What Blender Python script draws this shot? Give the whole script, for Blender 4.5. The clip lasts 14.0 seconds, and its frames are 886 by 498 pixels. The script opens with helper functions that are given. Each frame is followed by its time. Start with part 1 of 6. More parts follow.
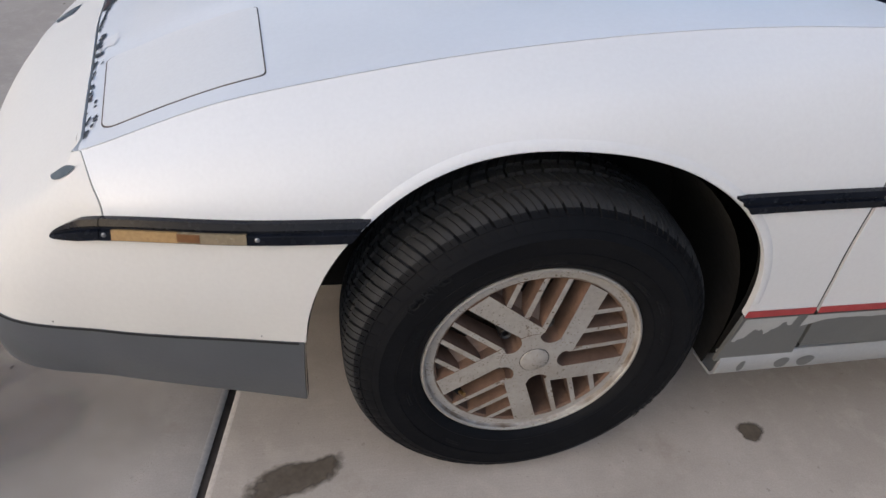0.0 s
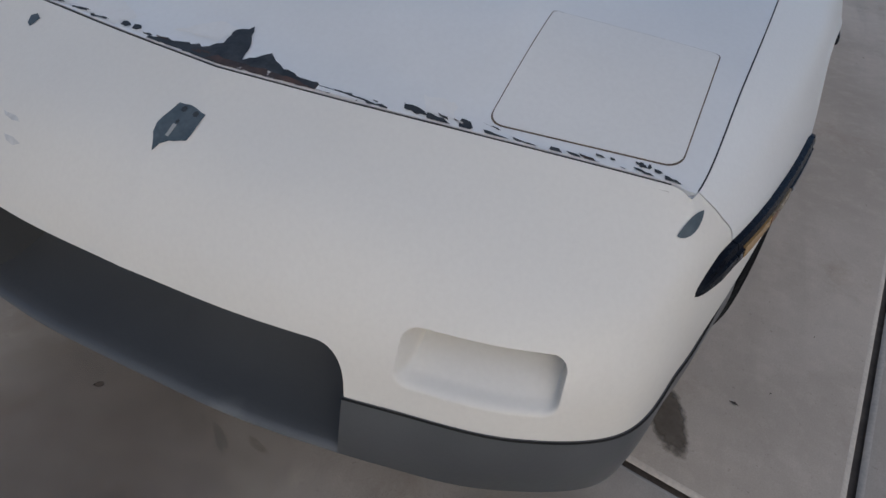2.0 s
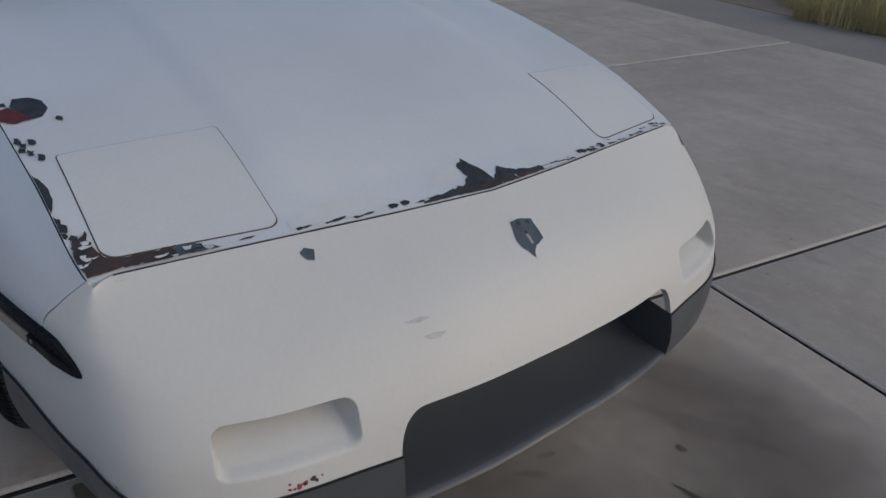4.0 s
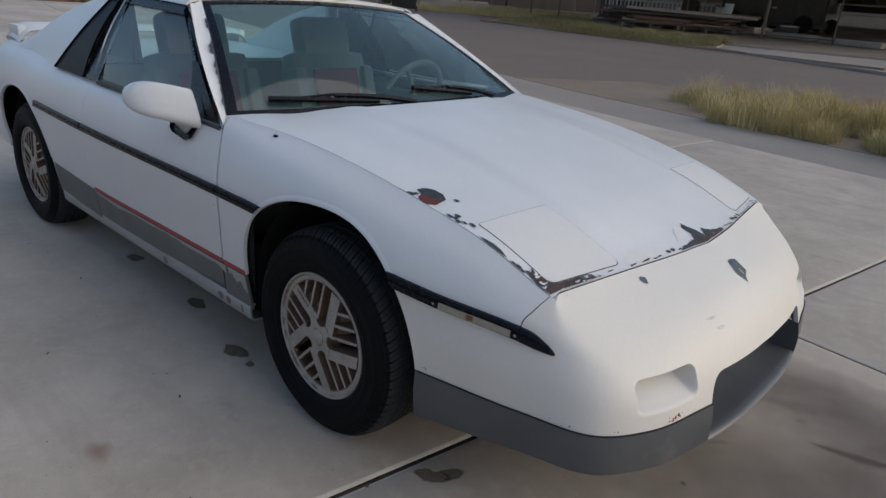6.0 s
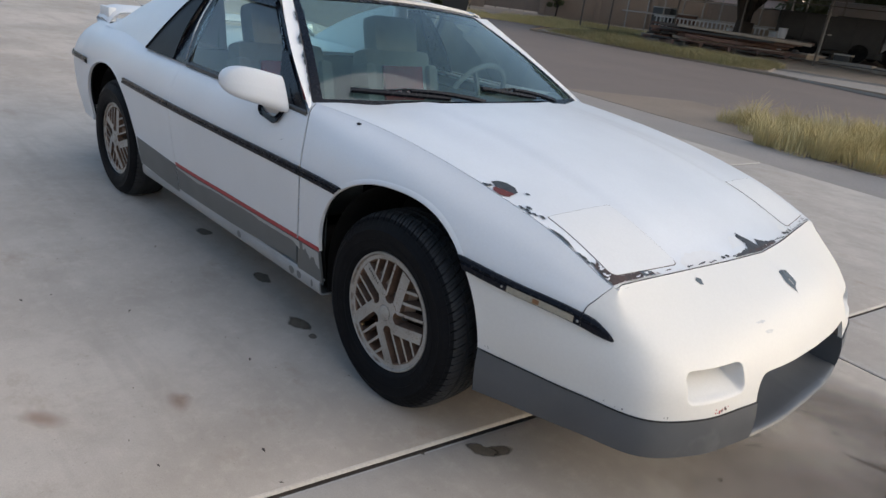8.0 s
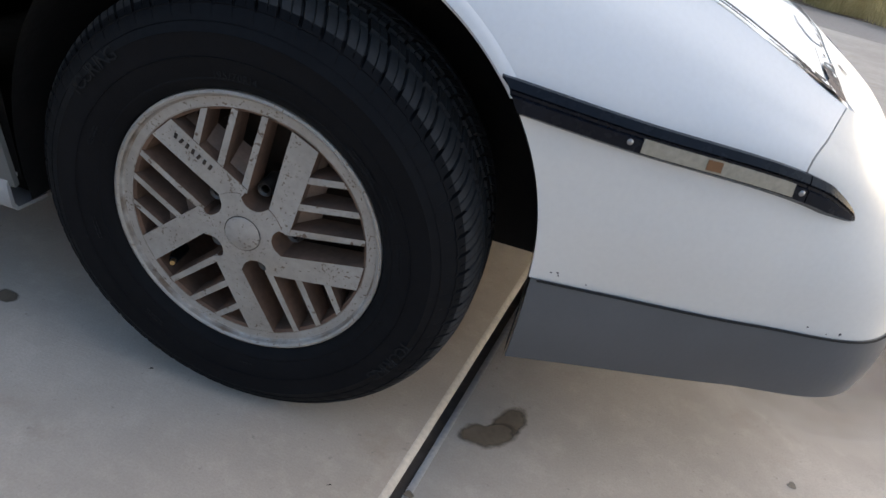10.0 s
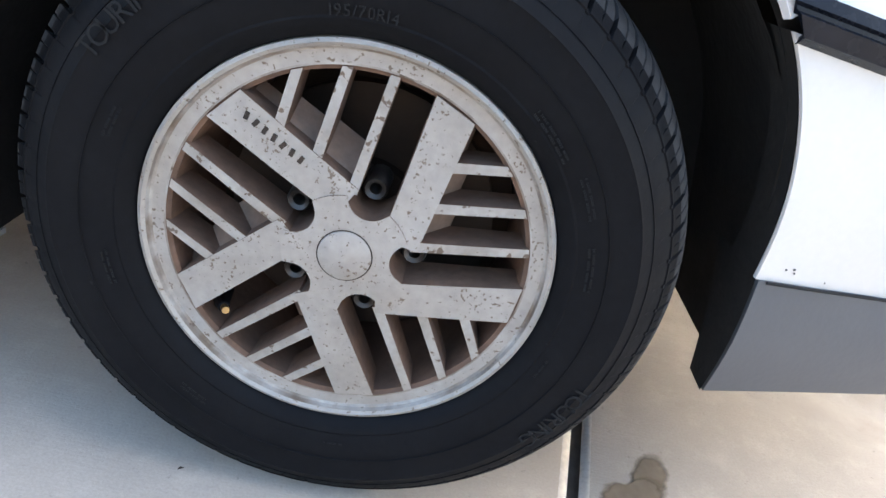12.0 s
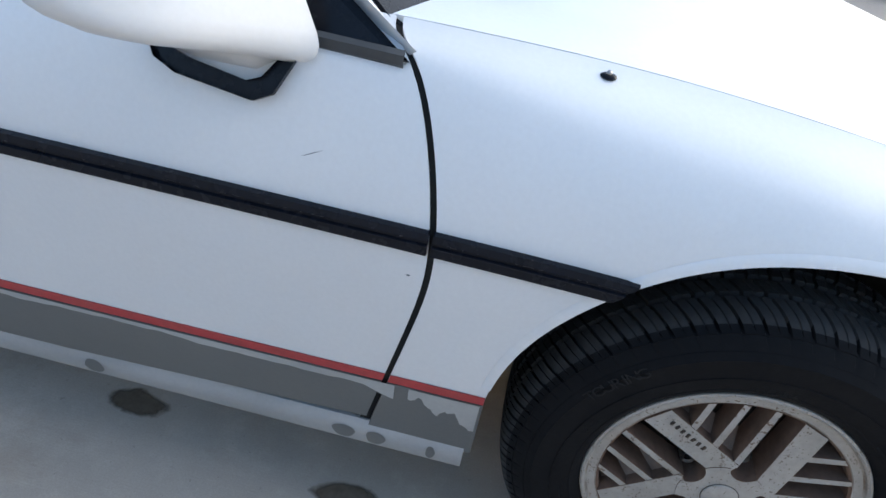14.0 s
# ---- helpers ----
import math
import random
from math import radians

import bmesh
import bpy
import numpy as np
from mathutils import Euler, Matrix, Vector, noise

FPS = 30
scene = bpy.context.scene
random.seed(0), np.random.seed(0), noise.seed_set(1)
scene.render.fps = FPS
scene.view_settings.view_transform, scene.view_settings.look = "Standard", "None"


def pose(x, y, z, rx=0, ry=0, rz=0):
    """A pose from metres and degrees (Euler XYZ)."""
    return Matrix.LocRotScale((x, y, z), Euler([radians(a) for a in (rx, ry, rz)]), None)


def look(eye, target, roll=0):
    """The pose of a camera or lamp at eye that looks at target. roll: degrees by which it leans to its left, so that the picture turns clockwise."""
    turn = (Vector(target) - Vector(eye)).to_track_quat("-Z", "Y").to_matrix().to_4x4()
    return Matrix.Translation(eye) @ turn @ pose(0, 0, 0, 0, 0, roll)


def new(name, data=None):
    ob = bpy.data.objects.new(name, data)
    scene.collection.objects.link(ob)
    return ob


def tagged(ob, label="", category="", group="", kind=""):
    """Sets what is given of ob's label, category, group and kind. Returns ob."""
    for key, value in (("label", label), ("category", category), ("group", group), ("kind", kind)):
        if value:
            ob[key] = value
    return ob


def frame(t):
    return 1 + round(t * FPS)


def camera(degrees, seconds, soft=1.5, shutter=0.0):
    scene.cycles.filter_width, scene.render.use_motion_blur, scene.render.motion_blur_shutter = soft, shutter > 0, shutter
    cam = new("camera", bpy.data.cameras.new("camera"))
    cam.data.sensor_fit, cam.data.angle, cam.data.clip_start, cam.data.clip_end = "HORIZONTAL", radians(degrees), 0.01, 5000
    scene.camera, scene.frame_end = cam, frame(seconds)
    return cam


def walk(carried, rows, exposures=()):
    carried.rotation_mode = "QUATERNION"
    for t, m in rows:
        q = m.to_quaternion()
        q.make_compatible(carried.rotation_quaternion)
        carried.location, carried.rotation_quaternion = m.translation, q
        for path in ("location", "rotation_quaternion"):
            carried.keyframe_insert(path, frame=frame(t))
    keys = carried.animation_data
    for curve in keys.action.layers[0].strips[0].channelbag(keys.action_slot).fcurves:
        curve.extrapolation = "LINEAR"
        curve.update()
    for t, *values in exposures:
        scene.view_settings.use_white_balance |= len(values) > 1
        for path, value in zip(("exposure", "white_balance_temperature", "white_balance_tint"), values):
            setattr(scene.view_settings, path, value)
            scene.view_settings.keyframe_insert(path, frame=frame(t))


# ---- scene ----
cam = camera(67.4, 14.0, soft=1.5)
# seconds, eye in metres (x ahead of the car, y to its left), turn in degrees
ROWS = [
    (0.0, 0.3521, 1.5291, 1.0993, 52.755, -4.555, 169.549),
    (0.5, 0.7029, 1.4563, 1.1020, 55.462, -4.420, 156.965),
    (1.0, 0.9833, 1.2046, 1.0563, 54.278, -6.519, 147.357),
    (1.5, 1.2693, 0.9758, 1.0373, 53.978, -6.562, 127.047),
    (2.0, 1.4501, 0.6213, 1.0216, 53.379, -6.706, 114.420),
    (2.5, 1.6031, 0.2369, 1.0658, 54.433, -5.069, 100.199),
    (2.7, 1.6655, 0.1152, 1.0778, 55.323, -4.892, 93.890),
    (4.8, 1.4835, -1.3125, 1.1652, 62.444, -0.815, 41.343),
    (5.0, 1.4678, -1.4319, 1.1830, 62.812, -1.045, 44.099),
    (5.5, 1.3559, -1.6315, 1.2195, 65.960, -0.939, 45.382),
    (6.0, 1.3766, -1.8475, 1.2291, 69.418, -3.981, 43.190),
    (6.5, 1.4023, -1.9735, 1.2469, 73.314, -4.280, 43.910),
    (7.0, 1.4033, -2.0053, 1.2303, 74.038, -5.775, 46.366),
    (7.5, 1.4159, -2.0070, 1.2200, 70.629, -8.394, 47.011),
    (8.0, 1.3995, -2.0246, 1.2181, 69.461, -7.178, 47.097),
    (8.2, 1.3503, -2.0015, 1.1824, 67.780, -5.177, 46.417),
    (10.3, 0.2470, -1.4300, 0.7745, 55.820, -13.187, 9.432),
    (10.5, 0.2171, -1.3977, 0.7587, 55.181, -13.368, 6.890),
    (11.0, 0.1399, -1.3354, 0.6315, 56.965, -11.806, 1.722),
    (11.5, 0.0838, -1.3299, 0.5847, 61.040, -10.667, 0.775),
    (12.0, 0.0560, -1.3402, 0.5923, 62.622, -12.298, 3.441),
    (12.5, 0.1038, -1.3664, 0.7305, 59.315, -13.367, 5.300),
    (13.0, 0.0456, -1.4740, 0.8880, 55.651, -14.425, 7.305),
    (13.5, -0.1286, -1.5407, 1.0220, 55.192, -9.671, 8.545),
    (14.0, -0.3841, -1.4631, 1.0429, 55.338, -8.437, 11.106),
]
EXPOSURES = [(0.0, 0.8, 6400, 13), (0.5, 0.6, 6350, 13), (1.0, 0.4, 6250, 13), (2.5, -0.18, 6100, 10.5), (5.0, -0.05, 6400, 10.5), (5.5, 0.22, 6500, 10.5), (6.5, 0.62, 6650, 10.5), (8.0, 1.0, 6700, 10), (10.5, 1.72, 6600, 10), (11.0, 2.2, 6600, 10), (12.0, 2.9, 6600, 10), (13.0, 2.45, 6500, 10), (14.0, 1.72, 6300, 7)]
walk(cam, [(t, pose(x, y, z, rx, ry, rz)) for t, x, y, z, rx, ry, rz in ROWS], EXPOSURES)

# ---- light ----
world = bpy.data.worlds.new("dusk_sky")
scene.world = world
world.use_nodes = True
wn = world.node_tree.nodes
sky = wn.new("ShaderNodeTexSky")
sky.sky_type = "NISHITA"
sky.sun_disc = False
sky.sun_elevation, sky.sun_rotation = radians(15), radians(60)
sky.air_density, sky.dust_density, sky.ozone_density = 1.0, 1.8, 1.7
# the dusk sky pales to peach round the whole horizon
sky_way, sky_up, haze, dusk = wn.new("ShaderNodeTexCoord"), wn.new("ShaderNodeSeparateXYZ"), wn.new("ShaderNodeMapRange"), wn.new("ShaderNodeMix")
haze.interpolation_type = "SMOOTHSTEP"
haze.inputs[1].default_value, haze.inputs[2].default_value, haze.inputs[3].default_value, haze.inputs[4].default_value = 0.0, 0.26, 0.95, 0.0
dusk.data_type = "RGBA"
world.node_tree.links.new(sky_way.outputs["Generated"], sky_up.inputs[0])
world.node_tree.links.new(sky_up.outputs[2], haze.inputs[0])
world.node_tree.links.new(haze.outputs[0], dusk.inputs[0])
world.node_tree.links.new(sky.outputs[0], dusk.inputs[6])
dusk.inputs[7].default_value = (3.9, 3.0, 2.45, 1)
world.node_tree.links.new(dusk.outputs[2], wn["Background"].inputs[0])
wn["Background"].inputs[1].default_value = 0.15
sun_data = bpy.data.lights.new("sun", "SUN")
sun_data.energy, sun_data.angle, sun_data.color = 0.6, radians(75), (1.0, 0.94, 0.88)
sun = new("sun", sun_data)
sun.matrix_world = look((1.5, 1.1, 3.0), (0, 0, 0))

# ---- materials ----
def material(name, c1, c2=None, rough=0.5, metal=0.0, scale=8.0, fine=90.0, bump=0.0, mix=0.5, spots=None, spot_scale=20.0, spot_at=0.68,
             island=None, soft_rim=False, rim_from=1.0, rim_to=1.36, cloud=0.0, coat=0.0, rough_var=0.1, stretch=(1, 1, 1), detail=6.0, random=0.0, grain=0.3, spec=0.5):
    """Two tones mixed by noise at two scales, with fine relief; spots: a third colour in scattered patches."""
    m = bpy.data.materials.new(name)
    m.use_nodes = True
    t = m.node_tree
    nd, ln = t.nodes, t.links
    b = nd["Principled BSDF"]
    co = nd.new("ShaderNodeTexCoord")
    mp = nd.new("ShaderNodeMapping")
    mp.inputs["Scale"].default_value = stretch
    ln.new(co.outputs["Object"], mp.inputs[0])

    def noise_at(s, d=detail):
        n = nd.new("ShaderNodeTexNoise")
        n.inputs["Scale"].default_value, n.inputs["Detail"].default_value = s, d
        ln.new(mp.outputs[0], n.inputs["Vector"])
        return n.outputs[0]

    def ramp(src, lo, hi):
        r = nd.new("ShaderNodeMapRange")
        r.inputs[1].default_value, r.inputs[2].default_value = lo, hi
        ln.new(src, r.inputs[0])
        return r.outputs[0]

    def blend(f, a, c):
        x = nd.new("ShaderNodeMix")
        x.data_type = "RGBA"
        if isinstance(f, float):
            x.inputs["Factor"].default_value = f
        else:
            ln.new(f, x.inputs["Factor"])
        for k, v in (("A", a), ("B", c)):
            s = [i for i in x.inputs if i.name == k and i.type == "RGBA"][0]
            if isinstance(v, tuple):
                s.default_value = (*v, 1)
            else:
                ln.new(v, s)
        return [o for o in x.outputs if o.type == "RGBA"][0]

    c2 = c2 or tuple(v * 0.8 for v in c1)
    big, small = noise_at(scale), noise_at(fine, 3.0)
    col = blend(ramp(big, 0.5 - mix / 2, 0.5 + mix / 2), c1, c2)
    col = blend(ramp(small, 0.3, 0.9), col, blend(float(grain), col, (0.0, 0.0, 0.0)))
    if spots:
        sp = noise_at(spot_scale, 8.0)
        if cloud:
            ad = nd.new("ShaderNodeMath")
            ad.operation = "MULTIPLY_ADD"
            ln.new(noise_at(34.0, 4.0), ad.inputs[0])
            ad.inputs[1].default_value = cloud
            ln.new(sp, ad.inputs[2])
            sp = ad.outputs[0]
        col = blend(ramp(sp, spot_at, spot_at + 0.05), col, spots)
    if random:
        info = nd.new("ShaderNodeObjectInfo")
        hsv = nd.new("ShaderNodeHueSaturation")
        mr = nd.new("ShaderNodeMapRange")
        mr.inputs[3].default_value, mr.inputs[4].default_value = 1 - random, 1 + random
        ln.new(info.outputs["Random"], mr.inputs[0])
        ln.new(mr.outputs[0], hsv.inputs["Value"])
        ln.new(col, hsv.inputs["Color"])
        col = hsv.outputs[0]
    if island:
        # each blade or leaf takes its own shade between two colours
        geo = nd.new("ShaderNodeNewGeometry")
        col = blend(ramp(geo.outputs["Random Per Island"], 0.0, 1.0), col, island)
    ln.new(col, b.inputs["Base Color"])
    rr = nd.new("ShaderNodeMapRange")
    rr.inputs[3].default_value, rr.inputs[4].default_value = max(0.02, rough - rough_var), min(1, rough + rough_var)
    ln.new(noise_at(scale * 2.3), rr.inputs[0])
    ln.new(rr.outputs[0], b.inputs["Roughness"])
    b.inputs["Metallic"].default_value = metal
    b.inputs["Specular IOR Level"].default_value = spec
    b.inputs["Coat Weight"].default_value = coat
    b.inputs["Coat Roughness"].default_value = 0.25
    if bump:
        bp = nd.new("ShaderNodeBump")
        bp.inputs["Strength"].default_value, bp.inputs["Distance"].default_value = min(1.0, bump), 0.004
        ln.new(small, bp.inputs["Height"])
        ln.new(bp.outputs[0], b.inputs["Normal"])
    if soft_rim:
        # fades out towards the mesh's rim
        at = nd.new("ShaderNodeAttribute")
        at.attribute_name = "rim"
        ad = nd.new("ShaderNodeMath")
        ad.operation = "MULTIPLY_ADD"
        ln.new(noise_at(fine * 0.5, 4.0), ad.inputs[0])
        ad.inputs[1].default_value = 0.5
        ln.new(at.outputs["Fac"], ad.inputs[2])
        al = nd.new("ShaderNodeMapRange")
        al.inputs[1].default_value, al.inputs[2].default_value = rim_from, rim_to
        al.inputs[3].default_value, al.inputs[4].default_value = soft_rim, 0.0
        ln.new(ad.outputs[0], al.inputs[0])
        ln.new(al.outputs[0], b.inputs["Alpha"])
    return m


def glass(name, tint, rough=0.02, dust=0.02, ior=1.5):
    """Thin car glass: clear with a tint, and the gloss of its surface. dust: share of a teal veil, part dust film, part
    painted sky reflection.
    """
    m = bpy.data.materials.new(name)
    m.use_nodes = True
    nd, ln = m.node_tree.nodes, m.node_tree.links
    nd.remove(nd["Principled BSDF"])
    tr, gl, mx, fr = (nd.new("ShaderNode" + k) for k in ("BsdfTransparent", "BsdfGlossy", "MixShader", "Fresnel"))
    tr.inputs[0].default_value = (*tint, 1)
    gl.inputs["Roughness"].default_value = rough
    fr.inputs[0].default_value = ior
    # teal diffuse veil: dust film, with sky reflection painted into its colour
    df, mz = nd.new("ShaderNodeBsdfDiffuse"), nd.new("ShaderNodeMixShader")
    df.inputs[0].default_value = (0.28, 0.50, 0.53, 1)
    mz.inputs[0].default_value = dust
    ln.new(fr.outputs[0], mx.inputs[0])
    ln.new(tr.outputs[0], mx.inputs[1])
    ln.new(gl.outputs[0], mx.inputs[2])
    ln.new(mx.outputs[0], mz.inputs[1])
    ln.new(df.outputs[0], mz.inputs[2])
    ln.new(mz.outputs[0], nd["Material Output"].inputs[0])
    return m


def concrete(name, light, dark, brown):
    """Broom-finished concrete: cloudy tone, tyre streaks, brown blotches, pits and fine broom lines."""
    m = bpy.data.materials.new(name)
    m.use_nodes = True
    nd, ln = m.node_tree.nodes, m.node_tree.links
    b = nd["Principled BSDF"]
    co = nd.new("ShaderNodeTexCoord")

    def noise_at(s, stretch=(1, 1, 1), detail=7.0, rough=0.6):
        mp = nd.new("ShaderNodeMapping")
        mp.inputs["Rotation"].default_value = (0, 0, radians(9.5))
        mp.inputs["Scale"].default_value = stretch
        ln.new(co.outputs["Object"], mp.inputs[0])
        n = nd.new("ShaderNodeTexNoise")
        n.inputs["Scale"].default_value, n.inputs["Detail"].default_value, n.inputs["Roughness"].default_value = s, detail, rough
        ln.new(mp.outputs[0], n.inputs["Vector"])
        return n.outputs[0]

    def ramp(src, lo, hi, a=0.0, c=1.0):
        r = nd.new("ShaderNodeMapRange")
        for k, v in enumerate((lo, hi, a, c)):
            r.inputs[k + 1].default_value = v
        ln.new(src, r.inputs[0])
        return r.outputs[0]

    def blend(f, a, c):
        x = nd.new("ShaderNodeMix")
        x.data_type = "RGBA"
        ln.new(f, x.inputs[0])
        for k, v in ((6, a), (7, c)):
            if isinstance(v, tuple):
                x.inputs[k].default_value = (*v, 1)
            else:
                ln.new(v, x.inputs[k])
        return x.outputs[2]

    col = blend(ramp(noise_at(.75), .38, .62), light, dark)
    col = blend(ramp(noise_at(4.2, detail=9.0, rough=.68), .48, .70, 0, .7), col, dark)
    col = blend(ramp(noise_at(1.0, (.5, 5.5, 1), 8.0), .50, .68, 0, .65), col, dark)
    col = blend(ramp(noise_at(2.6, (1, 1.3, 1), 8.0, .7), .57, .72, 0, .55), col, brown)
    col = blend(ramp(noise_at(16.0, detail=8.0, rough=.7), .50, .74, 0, .32), col, tuple(v * 1.2 for v in light))
    pits = noise_at(70.0, detail=3.0)
    col = blend(ramp(pits, .66, .74, 0, .5), col, tuple(v * .55 for v in dark))
    grain = noise_at(300.0, detail=2.0)
    col = blend(ramp(grain, .35, .8, 0, .22), col, tuple(v * .5 for v in dark))
    ln.new(col, b.inputs["Base Color"])
    ln.new(ramp(noise_at(3.0), .3, .7, .72, .92), b.inputs["Roughness"])
    b.inputs["Specular IOR Level"].default_value = 0.35
    broom = noise_at(5.0, (2.0, 60.0, 1), 3.0)
    bp, bq = nd.new("ShaderNodeBump"), nd.new("ShaderNodeBump")
    for node, src, st in ((bp, broom, .10), (bq, grain, .12)):
        node.inputs["Strength"].default_value, node.inputs["Distance"].default_value = st, .004
        ln.new(src, node.inputs["Height"])
    ln.new(bp.outputs[0], bq.inputs["Normal"])
    ln.new(bq.outputs[0], b.inputs["Normal"])
    return m


PAINT = material("aged_white_paint", (0.68, 0.69, 0.70), (0.62, 0.63, 0.64), rough=0.38, scale=2.5, fine=160, coat=0.2, rough_var=0.12, bump=0.02, grain=0.05)
FASCIA = material("aged_white_urethane", (0.665, 0.655, 0.628), (0.63, 0.617, 0.585), rough=0.47, scale=3.0, fine=140, rough_var=0.08, bump=0.03, grain=0.05)
HOODPAINT = material("chalky_white_hood_paint", (0.69, 0.705, 0.72), (0.62, 0.635, 0.65), rough=0.38, coat=0.25, scale=3.5, fine=120, rough_var=0.12, bump=0.03, grain=0.05)
LIDPAINT = material("creamy_white_lid_paint", (0.685, 0.686, 0.68), (0.645, 0.645, 0.638), rough=0.42, scale=4, fine=140, bump=0.02, grain=0.06)
GREY = material("faded_grey_paint", (0.066, 0.071, 0.078), (0.088, 0.093, 0.10), rough=0.34, scale=6, fine=150, bump=0.05, grain=0.05, spots=(0.115, 0.12, 0.125), spot_scale=3.2, spot_at=0.62)
ROCKER = material("worn_grey_rocker_paint", (0.34, 0.345, 0.345), (0.26, 0.265, 0.265), rough=0.5, scale=5, fine=160, bump=0.04, grain=0.08, spots=(0.21, 0.21, 0.21), spot_at=0.70, spot_scale=6)
CLAD = material("peeling_grey_door_paint", (0.105, 0.11, 0.108), (0.13, 0.133, 0.128), rough=0.5, scale=4, fine=160, bump=0.03, grain=0.08)
PEELED = material("pale_layer_under_the_grey", (0.37, 0.375, 0.365), (0.30, 0.305, 0.30), rough=0.6, scale=9, fine=160, bump=0.04, grain=0.1)
BLACKTRIM = material("black_vinyl_trim", (0.0045, 0.006, 0.010), (0.008, 0.010, 0.016), rough=0.26, spec=0.16, scale=30, fine=200, bump=0.03)
WEATHERSTRIP = material("grey_weatherstrip", (0.05, 0.053, 0.056), (0.03, 0.032, 0.034), rough=0.5, scale=20)
GAP = material("dark_panel_gap", (0.008, 0.008, 0.008), rough=0.9)
BROWNGAP = material("brown_dirt_in_gap", (0.16, 0.12, 0.09), (0.07, 0.06, 0.05), rough=0.9, scale=30)
DARK = material("dark_underbody", (0.008, 0.008, 0.008), (0.015, 0.0135, 0.012), rough=0.9, spec=0.3, scale=12, bump=0.3)
PRIMER = material("bare_dark_primer", (0.012, 0.015, 0.02), (0.05, 0.055, 0.06), rough=0.6, scale=40, fine=150, bump=0.2)
SLATE = material("slate_grey_primer", (0.05, 0.075, 0.095), (0.09, 0.115, 0.135), rough=0.6, scale=50, fine=150, bump=0.1)
RUST = material("rusty_bare_panel", (0.10, 0.055, 0.045), (0.03, 0.028, 0.03), rough=0.75, scale=22, fine=120, bump=0.4, spots=(0.5, 0.48, 0.46), spot_scale=45, spot_at=0.64)
STAINP = material("peeling_clear_stain", (0.645, 0.64, 0.625), (0.685, 0.69, 0.695), rough=0.6, scale=14, fine=120, bump=0.05, grain=0.06)
REDPAINT = material("red_pinstripe_paint", (0.42, 0.035, 0.04), (0.36, 0.05, 0.05), rough=0.45, scale=20)
LENS = material("yellowed_marker_lens", (0.42, 0.27, 0.12), (0.37, 0.235, 0.105), rough=0.22, scale=40, fine=160, bump=0.03)
LENS_B = material("browned_marker_lens", (0.27, 0.215, 0.14), (0.23, 0.185, 0.12), rough=0.25, scale=40, fine=160, bump=0.03)
LENS_R = material("weathered_clear_marker_lens", (0.33, 0.30, 0.24), (0.29, 0.265, 0.21), rough=0.22, scale=40, fine=160, bump=0.03)
AMBER = material("amber_bulb", (0.19, 0.085, 0.03), rough=0.3)
STEEL = material("dull_steel", (0.45, 0.45, 0.46), (0.3, 0.3, 0.3), rough=0.35, metal=0.9, scale=40)
ALLOY = material("corroded_silver_alloy", (0.42, 0.40, 0.37), (0.31, 0.278, 0.24), rough=0.5, metal=0.22, scale=11, fine=110, bump=0.12, grain=0.22, spots=(0.15, 0.115, 0.085), spot_scale=260, spot_at=0.80, cloud=0.35)
ALLOY_CHIPPED = material("chipped_silver_fins", (0.42, 0.40, 0.37), (0.30, 0.262, 0.22), rough=0.52, metal=0.2, scale=24, fine=140, bump=0.15, grain=0.25, spots=(0.13, 0.092, 0.066), spot_scale=150, spot_at=0.785, cloud=0.35)
RIMGRIME = material("grimy_rim_step", (0.43, 0.405, 0.37), (0.16, 0.115, 0.08), rough=0.6, metal=0.15, scale=26, fine=150, bump=0.15, mix=0.34, spots=(0.10, 0.072, 0.05), spot_scale=70, spot_at=0.64)
DUST = material("brown_brake_dust", (0.205, 0.118, 0.077), (0.088, 0.052, 0.034), rough=0.85, scale=18, fine=120, bump=0.2)
DISC = material("dark_brake_parts", (0.02, 0.017, 0.015), (0.07, 0.045, 0.03), rough=0.7, metal=0.3, scale=15)
RUBBER = material("worn_tyre_rubber", (0.0045, 0.005, 0.0064), (0.0075, 0.008, 0.0095), rough=0.6, spec=0.10, scale=14, fine=120, bump=0.12, spots=(0.021, 0.0215, 0.022), spot_scale=60, spot_at=0.72)
TREAD = material("grey_worn_tread", (0.028, 0.0285, 0.0295), (0.042, 0.042, 0.043), rough=0.75, spec=0.3, scale=16, fine=140, bump=0.15)
LETTER = material("raised_tyre_lettering", (0.013, 0.0135, 0.0145), rough=0.85, scale=60, spec=0.25)
LUG = material("dull_lug_steel", (0.10, 0.095, 0.09), (0.05, 0.042, 0.036), rough=0.4, metal=0.6, scale=60)
BRASS = material("brass_valve", (0.45, 0.30, 0.14), rough=0.35, metal=1.0)
SEAT = material("faded_grey_seat_cloth", (0.24, 0.26, 0.255), (0.19, 0.205, 0.20), rough=0.9, scale=12, fine=220, bump=0.2)
MAROON = material("maroon_seat_insert", (0.26, 0.035, 0.045), (0.20, 0.03, 0.036), rough=0.9, scale=14, fine=240, bump=0.2)
DASH = material("dark_grey_dashboard", (0.035, 0.04, 0.042), (0.05, 0.055, 0.055), rough=0.6, scale=10, fine=200, bump=0.1)
CABIN = material("grey_cabin_trim", (0.20, 0.22, 0.215), (0.16, 0.175, 0.17), rough=0.85, scale=9, fine=180, bump=0.1)
WINDSHIELD = glass("tinted_windshield_glass", (0.68, 0.92, 0.93), dust=0.07, ior=1.72)
SIDEGLASS = glass("tinted_side_glass", (0.78, 0.88, 0.83))
SMOKED = material("black_quarter_glass", (0.005, 0.005, 0.007), rough=0.45, scale=5, rough_var=0.04, spec=0.12)
